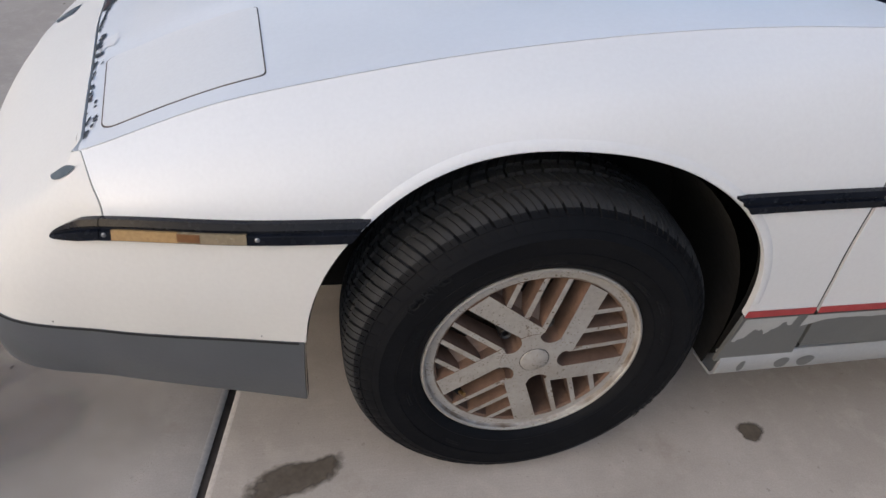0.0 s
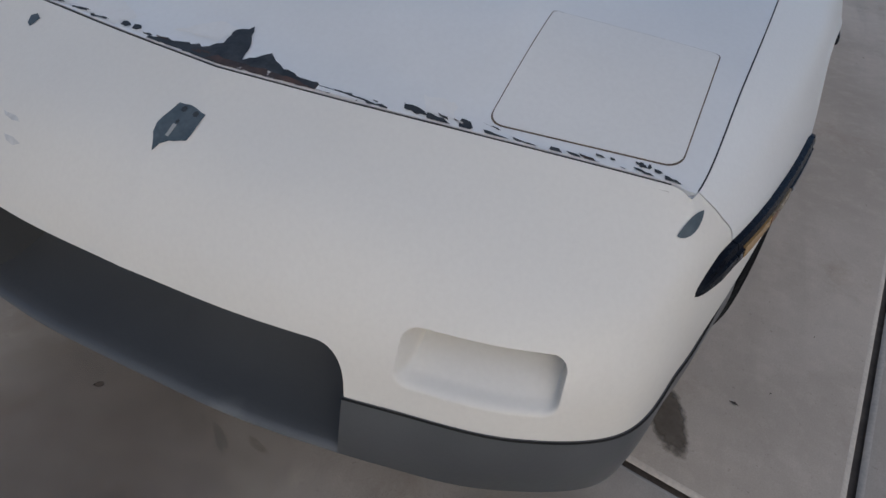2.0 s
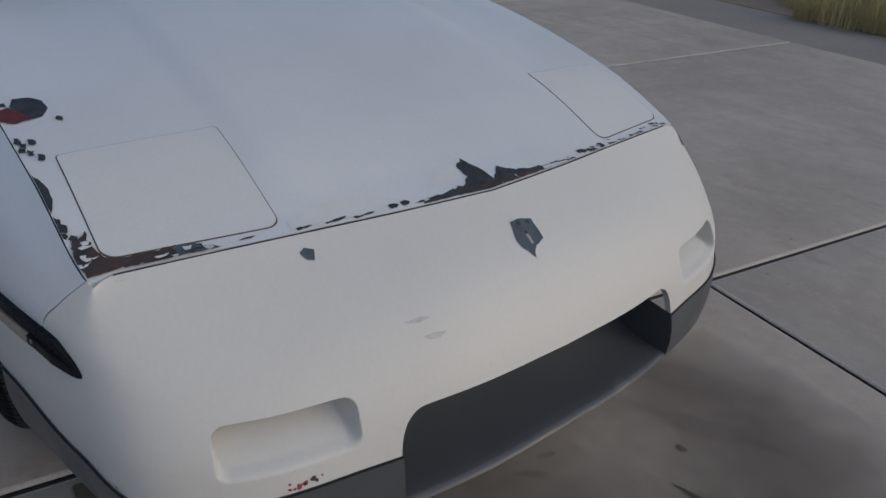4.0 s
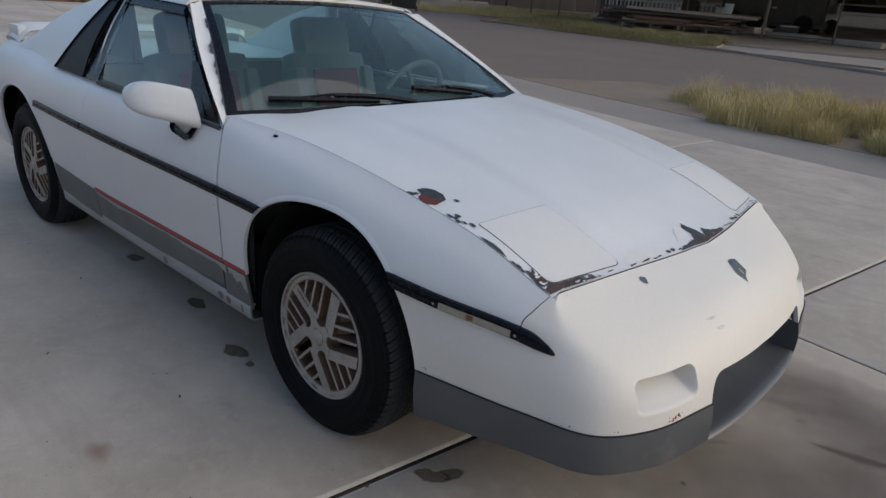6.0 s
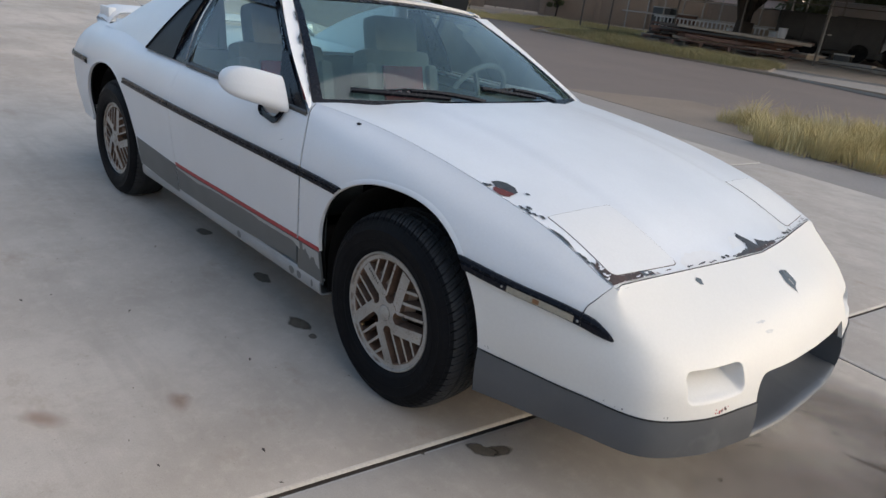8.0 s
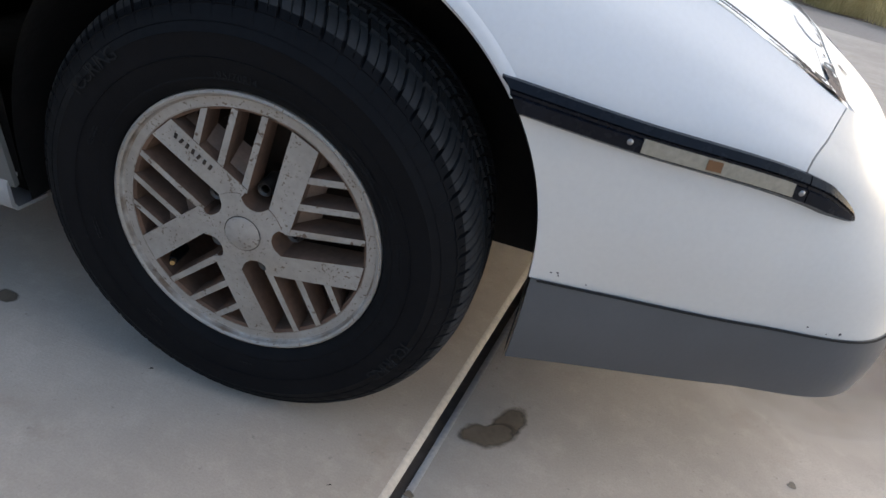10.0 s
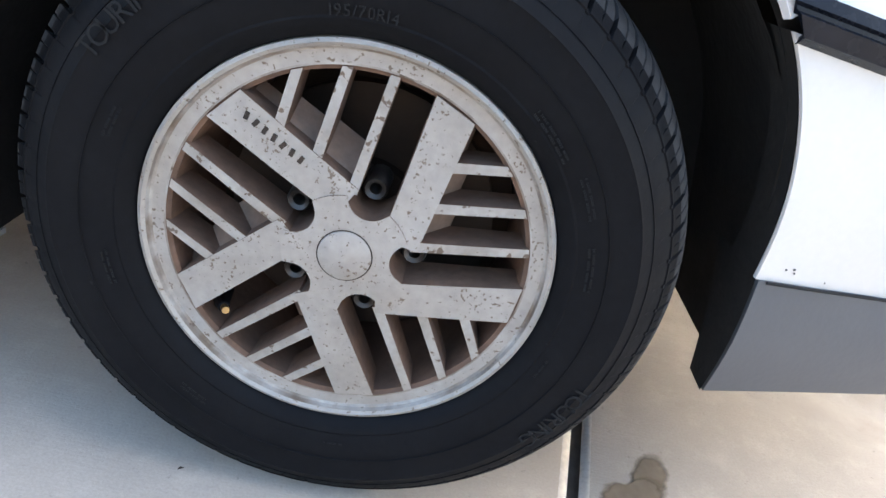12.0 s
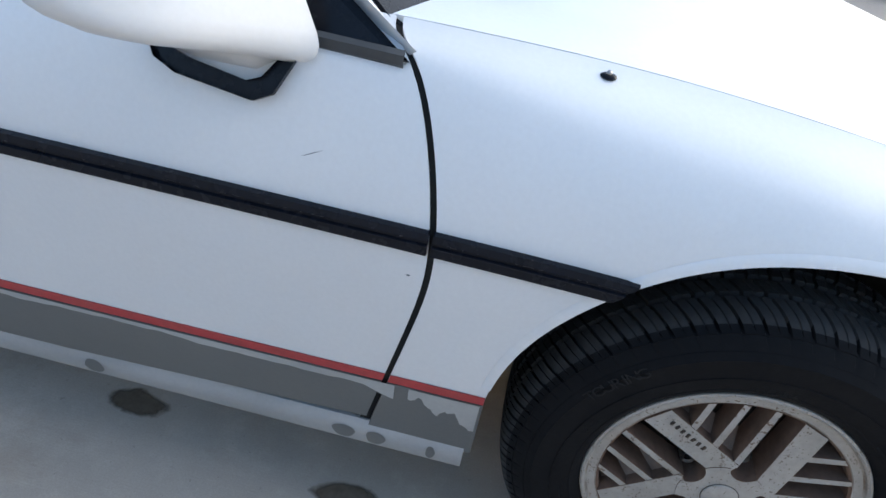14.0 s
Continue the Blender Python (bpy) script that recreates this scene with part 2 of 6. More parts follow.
CONCRETE = concrete("broom_finished_concrete", (0.525, 0.462, 0.395), (0.385, 0.334, 0.283), (0.31, 0.232, 0.17))
CONCRETE_EDGE = material("pale_slab_edge", (0.62, 0.56, 0.49), (0.50, 0.445, 0.385), rough=0.85, scale=6, fine=120)
JOINT = material("dark_joint_filler", (0.085, 0.067, 0.055), (0.15, 0.12, 0.095), rough=0.95, scale=25)
OIL = material("oil_stain", (0.11, 0.085, 0.06), (0.17, 0.135, 0.10), rough=0.6, scale=40, fine=120, bump=0.05, soft_rim=0.95)
BROWNTONE = material("brown_driveway_grime", (0.19, 0.15, 0.12), (0.26, 0.215, 0.18), rough=0.8, scale=5, fine=12, soft_rim=0.44, rim_from=0.45, rim_to=1.6)
DUSTYALLOY = material("dusty_alloy_web", (0.31, 0.225, 0.17), (0.19, 0.118, 0.082), rough=0.75, scale=16, fine=120, bump=0.15)
SMEAR = material("grey_dirt_smear", (0.26, 0.225, 0.195), (0.33, 0.29, 0.25), rough=0.85, scale=9, fine=40, soft_rim=0.15)
RUSTSTAIN = material("faint_rust_stain", (0.44, 0.20, 0.10), (0.46, 0.26, 0.16), rough=0.85, scale=20, soft_rim=0.36, rim_from=0.5, rim_to=1.5)
DEBRIS = material("dry_leaf_bits", (0.06, 0.045, 0.035), rough=0.9)
ASPHALT = material("old_asphalt", (0.21, 0.162, 0.132), (0.155, 0.12, 0.10), rough=0.9, scale=0.5, fine=60, bump=0.4, grain=0.4, mix=0.9)
DIRT = material("dry_dirt", (0.29, 0.22, 0.165), (0.20, 0.155, 0.11), rough=0.95, scale=0.7, fine=40, bump=0.5)
DRYGRASS = material("dry_straw_grass", (0.66, 0.54, 0.28), (0.56, 0.44, 0.20), rough=0.8, scale=1.5, fine=30, island=(0.42, 0.335, 0.14))
GUTTER = material("worn_gutter_concrete", (0.34, 0.295, 0.255), (0.27, 0.235, 0.205), rough=0.9, scale=0.8, fine=60, bump=0.3)
REDDIRT = material("red_brown_dirt", (0.20, 0.10, 0.07), (0.15, 0.085, 0.06), rough=0.95, scale=0.8, fine=40, bump=0.5)
GREENGRASS = material("dull_green_grass", (0.12, 0.135, 0.045), (0.22, 0.19, 0.08), rough=0.8, scale=0.6, fine=30, island=(0.30, 0.23, 0.11))
STUCCO = material("tan_block_wall", (0.30, 0.235, 0.19), (0.26, 0.205, 0.165), rough=0.9, scale=1.2, fine=30, bump=0.3)
BLOCKGREY = material("pale_grey_stucco", (0.46, 0.46, 0.47), (0.40, 0.40, 0.41), rough=0.9, scale=1.2, fine=30, bump=0.3)
PINKWALL = material("pink_stucco", (0.50, 0.38, 0.33), (0.45, 0.34, 0.30), rough=0.9, scale=0.8, fine=20)
WHITEROOF = material("white_roof_coating", (0.62, 0.62, 0.62), (0.54, 0.54, 0.55), rough=0.7, scale=1.0)
GATE = material("brown_metal_gate", (0.24, 0.19, 0.155), (0.21, 0.165, 0.135), rough=0.7, scale=1.5)
LEAF = material("dusty_green_leaves", (0.115, 0.12, 0.055), (0.08, 0.09, 0.04), rough=0.7, scale=1.2, fine=14, island=(0.065, 0.08, 0.03))
DARKLEAF = material("dark_mesquite_leaves", (0.078, 0.086, 0.05), (0.10, 0.105, 0.064), rough=0.75, scale=1.0, fine=12, island=(0.045, 0.054, 0.032))
BARK = material("dark_bark", (0.045, 0.035, 0.028), (0.03, 0.024, 0.02), rough=0.95, scale=6, bump=0.5)
POLEWOOD = material("rust_brown_pole", (0.24, 0.085, 0.045), (0.17, 0.06, 0.035), rough=0.8, scale=4)
GALV = material("galvanised_post", (0.42, 0.41, 0.39), (0.32, 0.31, 0.29), rough=0.5, metal=0.5, scale=6)
OLDTIMBER = material("weathered_timber", (0.36, 0.31, 0.26), (0.26, 0.22, 0.18), rough=0.85, scale=5, fine=60, bump=0.3)
SCRAP = material("rusty_scrap_steel", (0.17, 0.095, 0.07), (0.10, 0.06, 0.05), rough=0.85, scale=5, random=0.3)
BINPLASTIC = material("black_bin_plastic", (0.015, 0.015, 0.016), (0.022, 0.022, 0.022), rough=0.5, scale=4)
SIGNGREEN = material("green_street_sign", (0.02, 0.20, 0.11), rough=0.5)
SIGNBACK = material("bare_sign_back", (0.50, 0.50, 0.50), rough=0.45, metal=0.4)
REDROOF = material("red_roof_sheet", (0.30, 0.09, 0.05), (0.22, 0.07, 0.04), rough=0.8, scale=2)
DARKMETAL = material("dark_painted_metal", (0.016, 0.018, 0.02), (0.03, 0.03, 0.03), rough=0.5, scale=3)
WHITEMETAL = material("white_painted_metal", (0.55, 0.56, 0.58), (0.45, 0.46, 0.47), rough=0.4, scale=2)

# ---- mesh helpers ----
def part(name, bm, mats, parent=None, label="", smooth=True):
    """Links a bmesh as one mesh object, under a thing or a part if parent is given."""
    me = bpy.data.meshes.new(name)
    bmesh.ops.recalc_face_normals(bm, faces=bm.faces) if len(bm.faces) < 20000 else None
    bm.to_mesh(me)
    bm.free()
    for m in (mats if isinstance(mats, (list, tuple)) else [mats]):
        me.materials.append(m)
    me.polygons.foreach_set("use_smooth", [smooth] * len(me.polygons))
    if smooth:
        me.set_sharp_from_angle(angle=radians(35))
    ob = new(name, me)
    ob.parent = parent
    return tagged(ob, label) if label else ob


def thing(name, label, category, group="", at=(0, 0, 0), rz=0.0):
    ob = new(name)
    ob.empty_display_size = 0.1
    ob.matrix_world = pose(*at, 0, 0, rz)
    return tagged(ob, label, category, group)


def add_box(bm, size, at=(0, 0, 0), m=None, bevel=0.0, mat=0):
    r = bmesh.ops.create_cube(bm, size=1.0, matrix=Matrix.Translation(at) @ (m or Matrix()) @ Matrix.Diagonal((*size, 1)))
    vs = r["verts"]
    fs = {f for v in vs for f in v.link_faces}
    for f in fs:
        f.material_index = mat
    if bevel:
        es = {e for v in vs for e in v.link_edges}
        bmesh.ops.bevel(bm, geom=list(es), offset=bevel, segments=2, affect="EDGES", profile=0.6, material=mat)


def box(size, at=(0, 0, 0), m=None, bevel=0.0):
    bm = bmesh.new()
    add_box(bm, size, at, m, bevel)
    return bm


def add_tube(bm, pts, radius, n=8, mat=0, caps=True):
    """A round bar through points; radius may be a list."""
    pts = [Vector(p) for p in pts]
    rad = radius if isinstance(radius, (list, tuple)) else [radius] * len(pts)
    rings = []
    for i, p in enumerate(pts):
        d = (pts[min(i + 1, len(pts) - 1)] - pts[max(i - 1, 0)]).normalized()
        a = d.cross(Vector((0, 0, 1)) if abs(d.z) < 0.9 else Vector((1, 0, 0))).normalized()
        b = d.cross(a)
        rings.append([bm.verts.new(p + (a * math.cos(k * math.tau / n) + b * math.sin(k * math.tau / n)) * rad[i]) for k in range(n)])
    for r, s in zip(rings, rings[1:]):
        for k in range(n):
            bm.faces.new((r[k], r[(k + 1) % n], s[(k + 1) % n], s[k])).material_index = mat
    if caps:
        for r in (rings[0], rings[-1]):
            bm.faces.new(r).material_index = mat


def add_lathe(bm, profile, n=96, mat=0):
    """Turns (radius, y) pairs about the y axis."""
    rings = [[bm.verts.new((r * math.cos(k * math.tau / n), y, r * math.sin(k * math.tau / n))) for k in range(n)] for r, y in profile]
    for a, b in zip(rings, rings[1:]):
        for k in range(n):
            bm.faces.new((a[k], a[(k + 1) % n], b[(k + 1) % n], b[k])).material_index = mat
    return rings


def add_prism(bm, outline, y0, y1, mat=0, side=None):
    """An (x, z) outline pushed from y0 to y1."""
    a = [bm.verts.new((x, y0, z)) for x, z in outline]
    b = [bm.verts.new((x, y1, z)) for x, z in outline]
    n = len(outline)
    bm.faces.new(a).material_index = mat
    bm.faces.new(b[::-1]).material_index = mat
    for k in range(n):
        bm.faces.new((a[k], b[k], b[(k + 1) % n], a[(k + 1) % n])).material_index = mat if side is None else side


def add_grid(bm, P, flip=False, mat=0, flange=0.0):
    """A sheet through rows of points, its border turned inwards by flange."""
    nu, nv = len(P), len(P[0])
    V = [[bm.verts.new(p) for p in row] for row in P]
    for i in range(nu - 1):
        for j in range(nv - 1):
            q = (V[i][j], V[i + 1][j], V[i + 1][j + 1], V[i][j + 1])
            if (P[i][j] - P[i + 1][j]).length < 1e-6 or (P[i][j + 1] - P[i + 1][j + 1]).length < 1e-6:
                q = tuple(dict.fromkeys(v for v in q))
            bm.faces.new(q[::-1] if flip else q).material_index = mat
    if flange:
        def normal(i, j):
            a = P[min(i + 1, nu - 1)][j] - P[max(i - 1, 0)][j]
            b = P[i][min(j + 1, nv - 1)] - P[i][max(j - 1, 0)]
            n = a.cross(b).normalized()
            return -n if flip else n
        ring = [(i, 0) for i in range(nu)] + [(nu - 1, j) for j in range(1, nv)] + [(i, nv - 1) for i in range(nu - 2, -1, -1)] + [(0, j) for j in range(nv - 2, 0, -1)]
        low = [bm.verts.new(P[i][j] - normal(i, j) * flange) for i, j in ring]
        for k in range(len(ring)):
            a, b = ring[k], ring[(k + 1) % len(ring)]
            q = (V[a[0]][a[1]], low[k], low[(k + 1) % len(ring)], V[b[0]][b[1]])
            bm.faces.new(q if not flip else q[::-1]).material_index = mat
    return V


def lerp(a, b, t):
    return a + (b - a) * t


def spread(a, b, n):
    return [lerp(a, b, i / n) for i in range(n + 1)]


# ---- the car's skin: control lines from the hood's edge down to the sill, left side ----
NET = np.array([
    [(.745, 0, .636), (.864, 0, .566), (.925, 0, .500), (.962, 0, .430), (.985, 0, .350)],
    [(.726, .20, .635), (.855, .20, .563), (.917, .20, .496), (.953, .20, .428), (.973, .20, .351)],
    [(.703, .35, .632), (.829, .36, .554), (.890, .37, .490), (.924, .385, .425), (.942, .39, .352)],
    [(.678, .52, .629), (.787, .52, .550), (.852, .53, .488), (.889, .55, .425), (.903, .56, .353)],
    [(.662, .625, .626), (.735, .640, .560), (.792, .645, .502), (.823, .664, .430), (.833, .671, .352)],
    [(.655, .664, .624), (.641, .700, .594), (.629, .727, .556), (.645, .738, .450), (.662, .730, .352)],
    [(.450, .678, .703), (.435, .744, .652), (.420, .785, .579), (.430, .789, .460), (.450, .773, .353)],
    [(.280, .688, .745), (.280, .768, .685), (.280, .811, .594), (.300, .812, .470), (.330, .797, .354)],
    [(0, .700, .795), (0, .799, .735), (0, .840, .620), (0, .832, .470), (0, .805, .300)],
    [(-.300, .718, .826), (-.300, .806, .770), (-.300, .852, .640), (-.300, .842, .480), (-.300, .800, .220)],
    [(-.520, .748, .838), (-.505, .806, .790), (-.500, .855, .645), (-.500, .843, .480), (-.500, .800, .215)],
    [(-1.000, .772, .826), (-1.00, .818, .775), (-1.00, .858, .650), (-1.00, .845, .480), (-1.00, .803, .210)],
    [(-1.500, .774, .828), (-1.50, .820, .778), (-1.50, .857, .655), (-1.50, .845, .480), (-1.50, .805, .210)],
    [(-1.950, .775, .832), (-1.95, .818, .782), (-1.95, .854, .665), (-1.95, .844, .500), (-1.95, .808, .230)],
    [(-2.370, .745, .860), (-2.37, .808, .800), (-2.37, .849, .675), (-2.37, .845, .500), (-2.37, .815, .280)],
    [(-2.750, .705, .868), (-2.75, .785, .800), (-2.75, .835, .680), (-2.75, .830, .500), (-2.75, .800, .320)],
    [(-2.980, .655, .862), (-3.02, .735, .790), (-3.05, .785, .680), (-3.05, .785, .500), (-3.00, .760, .330)],
    [(-3.060, .500, .860), (-3.13, .550, .785), (-3.17, .580, .675), (-3.17, .580, .500), (-3.11, .560, .330)],
    [(-3.080, 0, .860), (-3.17, 0, .785), (-3.21, 0, .675), (-3.21, 0, .500), (-3.14, 0, .330)],
], dtype=float)
KNOTS = np.concatenate([[0], np.cumsum(np.linalg.norm(np.diff(NET[:, 2], axis=0), axis=1))])


def hermite(p, k, t):
    """A smooth curve through p at knots k."""
    i = int(min(max(np.searchsorted(k, t) - 1, 0), len(k) - 2))
    h = k[i + 1] - k[i]
    s = (t - k[i]) / h

    def slope(j):
        if 0 < j < len(k) - 1:
            a, b = (p[j] - p[j - 1]) / (k[j] - k[j - 1]), (p[j + 1] - p[j]) / (k[j + 1] - k[j])
            w = (k[j] - k[j - 1]) / (k[j + 1] - k[j - 1])
            return a * (1 - w) + b * w
        j2 = 1 if j == 0 else len(k) - 2
        return (p[j2] - p[j]) / (k[j2] - k[j])
    m0, m1 = slope(i) * h, slope(i + 1) * h
    return (2 * s**3 - 3 * s**2 + 1) * p[i] + (s**3 - 2 * s**2 + s) * m0 + (-2 * s**3 + 3 * s**2) * p[i + 1] + (s**3 - s**2) * m1


VK = np.arange(5.0)
COLUMNS = {}


def column(u):
    key = round(u, 5)
    if key not in COLUMNS:
        i = min(int(u), len(NET) - 2)
        t = lerp(KNOTS[i], KNOTS[i + 1], u - i)
        COLUMNS[key] = hermite(NET, KNOTS, t)
    return COLUMNS[key]


def skin(u, v, out=0.0):
    """A point of the left skin: u from the nose's middle round to the tail's, v from the top edge down."""
    p = hermite(column(u), VK, v)
    if out:
        a = hermite(column(min(u + .02, 18)), VK, v) - hermite(column(max(u - .02, 0)), VK, v)
        b = hermite(column(u), VK, min(v + .02, 4.2)) - hermite(column(u), VK, v - .02)
        n = np.cross(b, a)
        n /= np.linalg.norm(n) + 1e-9
        p = p + n * out
    return Vector(p)


def solve(f, lo, hi):
    """Where f changes sign between lo and hi."""
    s = f(lo) > 0
    for _ in range(28):
        m = (lo + hi) / 2
        if (f(m) > 0) == s:
            lo = m
        else:
            hi = m
    return lo


def u_at_x(x, v, lo=5.0, hi=16.5):
    return solve(lambda u: skin(u, v).x - x, lo, hi)


def v_at_z(u, z):
    return solve(lambda v: skin(u, v).z - z, 0.0, 4.0)


def in_arch(p, cx):
    if p.z < .33:
        return 1 - abs(p.x - cx) / .362
    k = 2.18 if p.x > cx else 2.3
    return 1 - (abs(p.x - cx) / .362) ** k - ((p.z - .33) / .367) ** k


ARCH_F, ARCH_R = 0.008, -2.365


def v_arch(u, cx, vmax=4.0):
    """How far down the skin goes at u before it meets the wheel arch."""
    if abs(skin(u, 3.5).x - cx) > .45:
        return vmax
    for k in range(81):
        v = k * vmax / 80
        if in_arch(skin(u, v), cx) > 0:
            return solve(lambda w: in_arch(skin(u, w), cx), max(0, v - vmax / 80), v)
    return vmax


def left_right(P, side):
    return P if side > 0 else [[Vector((p.x, -p.y, p.z)) for p in row] for row in P]


def panel(bm, P, flange=.010, mat=0, sides=(1, -1)):
    for s in sides:
        add_grid(bm, left_right(P, s), flip=s > 0, mat=mat, flange=flange)


car = thing("car", "weathered white two-door sports coupe parked on the concrete driveway", "car")

# strip: the rub moulding's top edge runs at v = 2; below it the skin goes on
strip_low = lambda u: v_at_z(u, skin(u, 2.0).z - .041)


def recess(p):
    """The parking lamp pockets of the fascia."""
    ya, yb = .394 + (.43 - p.z) * .05, .594 + (.43 - p.z) * .1
    # distance inside a round-cornered opening
    cy, cz, hy, hz, rr = (ya + yb) / 2, .4270, (yb - ya) / 2, .0390, .021
    qy, qz = abs(p.y - cy) - hy + rr, abs(p.z - cz) - hz + rr
    inside = rr - math.hypot(max(qy, 0), max(qz, 0)) - min(0, max(qy, qz))
    f = max(0.0, min(1.0, inside / .013))
    f = f * f * (3 - 2 * f)
    depth = .082 * min(1.0, max(.12, (p.z - .388) / .054))
    return Vector((p.x - f * depth, p.y, p.z))


def v_grille(u):
    """The fascia's lower edge: over the air intake it rises."""
    y = skin(u, 3.5).y
    if y > .338:
        return 4.0
    top = 3.06
    if y < .285:
        return top
    k = (y - .285) / .053
    return lerp(4.0, top, math.sqrt(max(0, 1 - k ** 2.6)))


bm = bmesh.new()
us = spread(0, 1.5, 24) + spread(1.5, 2.05, 30)[1:] + spread(2.05, 3.6, 120)[1:] + spread(3.6, 5.0, 36)[1:]
P = []
for u in us:
    vm = v_grille(u)
    vs = spread(0, 2.2, 22) + [lerp(2.2, vm, k / 84) for k in range(1, 85)]
    P.append([recess(skin(u, v)) for v in vs])
panel(bm, P, .012)
bmesh.ops.remove_doubles(bm, verts=bm.verts, dist=.0004)
fascia = part("front_fascia", bm, FASCIA, car, "cream-white urethane nose with primer chips")

# lower flanks of the fascia, from the seam back to the wheel arch
for s, nm in ((1, "left"), (-1, "right")):
    bm = bmesh.new()
    P = []
    for k in range(31):
        row = []
        for j in range(25):
            u = 6.5
            for _ in range(4):
                v = lerp(strip_low(u) - .12, 4.0, j / 24)
                ue = solve(lambda w: -in_arch(skin(w, v), ARCH_F), 5.5, 8.2)
                u = lerp(5.0, ue, k / 30)
            row.append(skin(u, v))
        P.append(row)
    panel(bm, P, .005, sides=(s,))
    part("fascia_flank", bm, FASCIA, car)
    # black liner edge behind the flank
    bm = bmesh.new()
    add_grid(bm, [[Vector((p.x - .0025, (p.y - t) * s, p.z)) for t in (.003, .03, .06)] for p in P[-1]])
    part("liner_edge", bm, DARK, car)

# fenders
DOOR_CURVE = np.polyfit([0, 1, 1.5, 2.0, 2.4, 3.0, 3.4, 4.0], [-.540, -.500, -.470, -.455, -.454, -.468, -.488, -.520], 4)


def door_x(v):
    """The front edge of the door, by height along the skin."""
    return float(np.polyval(DOOR_CURVE, v))


for s in (1, -1):
    bm = bmesh.new()
    P = []
    for u in spread(5.014, 7.0, 24) + spread(7.0, 9.55, 50)[1:]:
        v1 = min(2.06, v_arch(u, ARCH_F))
        P.append([skin(u, lerp(0, v1, k / 20)) for k in range(21)])
    panel(bm, P, .012, sides=(s,))
    P = []
    for k in range(9):
        row = []
        for j in range(31):
            v = 3.42 * j / 30
            ua, ub = 9.55, u_at_x(door_x(v) + .004, v, 8, 12)
            row.append(skin(lerp(ua, ub, k / 8), v))
        P.append(row)
    panel(bm, P, .012, sides=(s,))
    # behind the wheel, below the moulding
    Q = []
    for j in range(25):
        v = lerp(2.0, 3.42, j / 24)
        uu = solve(lambda w: in_arch(skin(w, v), ARCH_F), 8.3, 9.9)
        Q.append([skin(lerp(uu, 9.56, k / 6), v) for k in range(7)])
    panel(bm, [list(r) for r in zip(*Q)], .012, sides=(s,))
    bmesh.ops.remove_doubles(bm, verts=bm.verts, dist=.0003)
    part("front_fender", bm, PAINT, car)

def skin_at(x, z, lo, hi, out=0.0):
    """The skin's point at a place of the side view."""
    v = 1.5
    for _ in range(4):
        u = u_at_x(x, v, lo, hi)
        v = v_at_z(u, z)
    return skin(u, v, out)


# rolled lips along the wheel arches
for s in (1, -1):
    for cx, lo, hi, a0, a1 in ((ARCH_F, 5.6, 11.0, 40, 170), (ARCH_R, 12.0, 16.4, 12, 168)):
        rows_ = []
        for a in range(a0, a1 + 1, 2):
            c, d = math.cos(radians(a)), math.sin(radians(a))
            k = 2.18 if c > 0 else 2.3
            row = []
            for f, out in ((1.034, .0003), (1.024, .0016), (1.008, .0022), (.997, .0016), (.993, -.006)):
                q = skin_at(cx + .362 * f * math.copysign(abs(c) ** (2 / k), c), .33 + .367 * f * d ** (2 / k), lo, hi, out)
                row.append(Vector((q.x, q.y * s, q.z)))
            rows_.append(row)
        bm = bmesh.new()
        add_grid(bm, rows_)
        part("arch_lip", bm, PAINT, car)

def mirrored(p, s):
    return Vector((p.x, p.y * s, p.z))


# doors: white above the pinstripe, peeling grey below it
V_STRIPE = 3.42
for s in (1, -1):
    def rows(v0, v1, n, xa, xb, out=0.0):
        R = []
        for k in range(33):
            row = []
            for j in range(n + 1):
                v = lerp(v0, v1 if isinstance(v1, float) else v1(k), j / n)
                ua, ub = u_at_x(door_x(v) - .004 if xa is None else xa, v, 8, 13), u_at_x(xb, v, 10, 14)
                row.append(skin(lerp(ua, ub, k / 32), v, out))
            R.append(row)
        return R
    bm = bmesh.new()
    panel(bm, rows(.0, V_STRIPE, 24, None, -1.520), .012, sides=(s,))
    door = part("door", bm, PAINT, car)
    bm = bmesh.new()
    panel(bm, rows(V_STRIPE + .01, lambda k: 3.765 + .055 * min(1.0, k / 15), 6, None, -1.520, .002), .012, sides=(s,))
    part("door_lower_panel", bm, CLAD, door, "peeling grey paint below the door's pinstripe")
    # pale layer laid bare below the pinstripe, with a ragged lower edge
    bm = bmesh.new()
    top, low = [], []
    for k in range(121):
        x = lerp(-.475, -1.515, k / 120)
        w = .026 + .022 * max(0, math.sin(x * 9.0 + .8)) + .012 * max(0, math.sin(x * 23)) + .003 * math.sin(x * 71 + s) + .002 * math.sin(x * 163)
        if x > -.52:
            w += .07 * (x + .52) / .045
        for row, v in ((top, V_STRIPE + .012), (low, V_STRIPE + .014 + w)):
            row.append(mirrored(skin(u_at_x(x, v, 8, 13), v, .0034), s))
    add_grid(bm, [top, low])
    part("peeled_edge", bm, PEELED, door)
    bm = bmesh.new()
    panel(bm, rows(V_STRIPE - .055, V_STRIPE + .005, 2, None, -1.520, .0015), .001, sides=(s,))
    part("pinstripe", bm, REDPAINT, door, "faded red pinstripe")

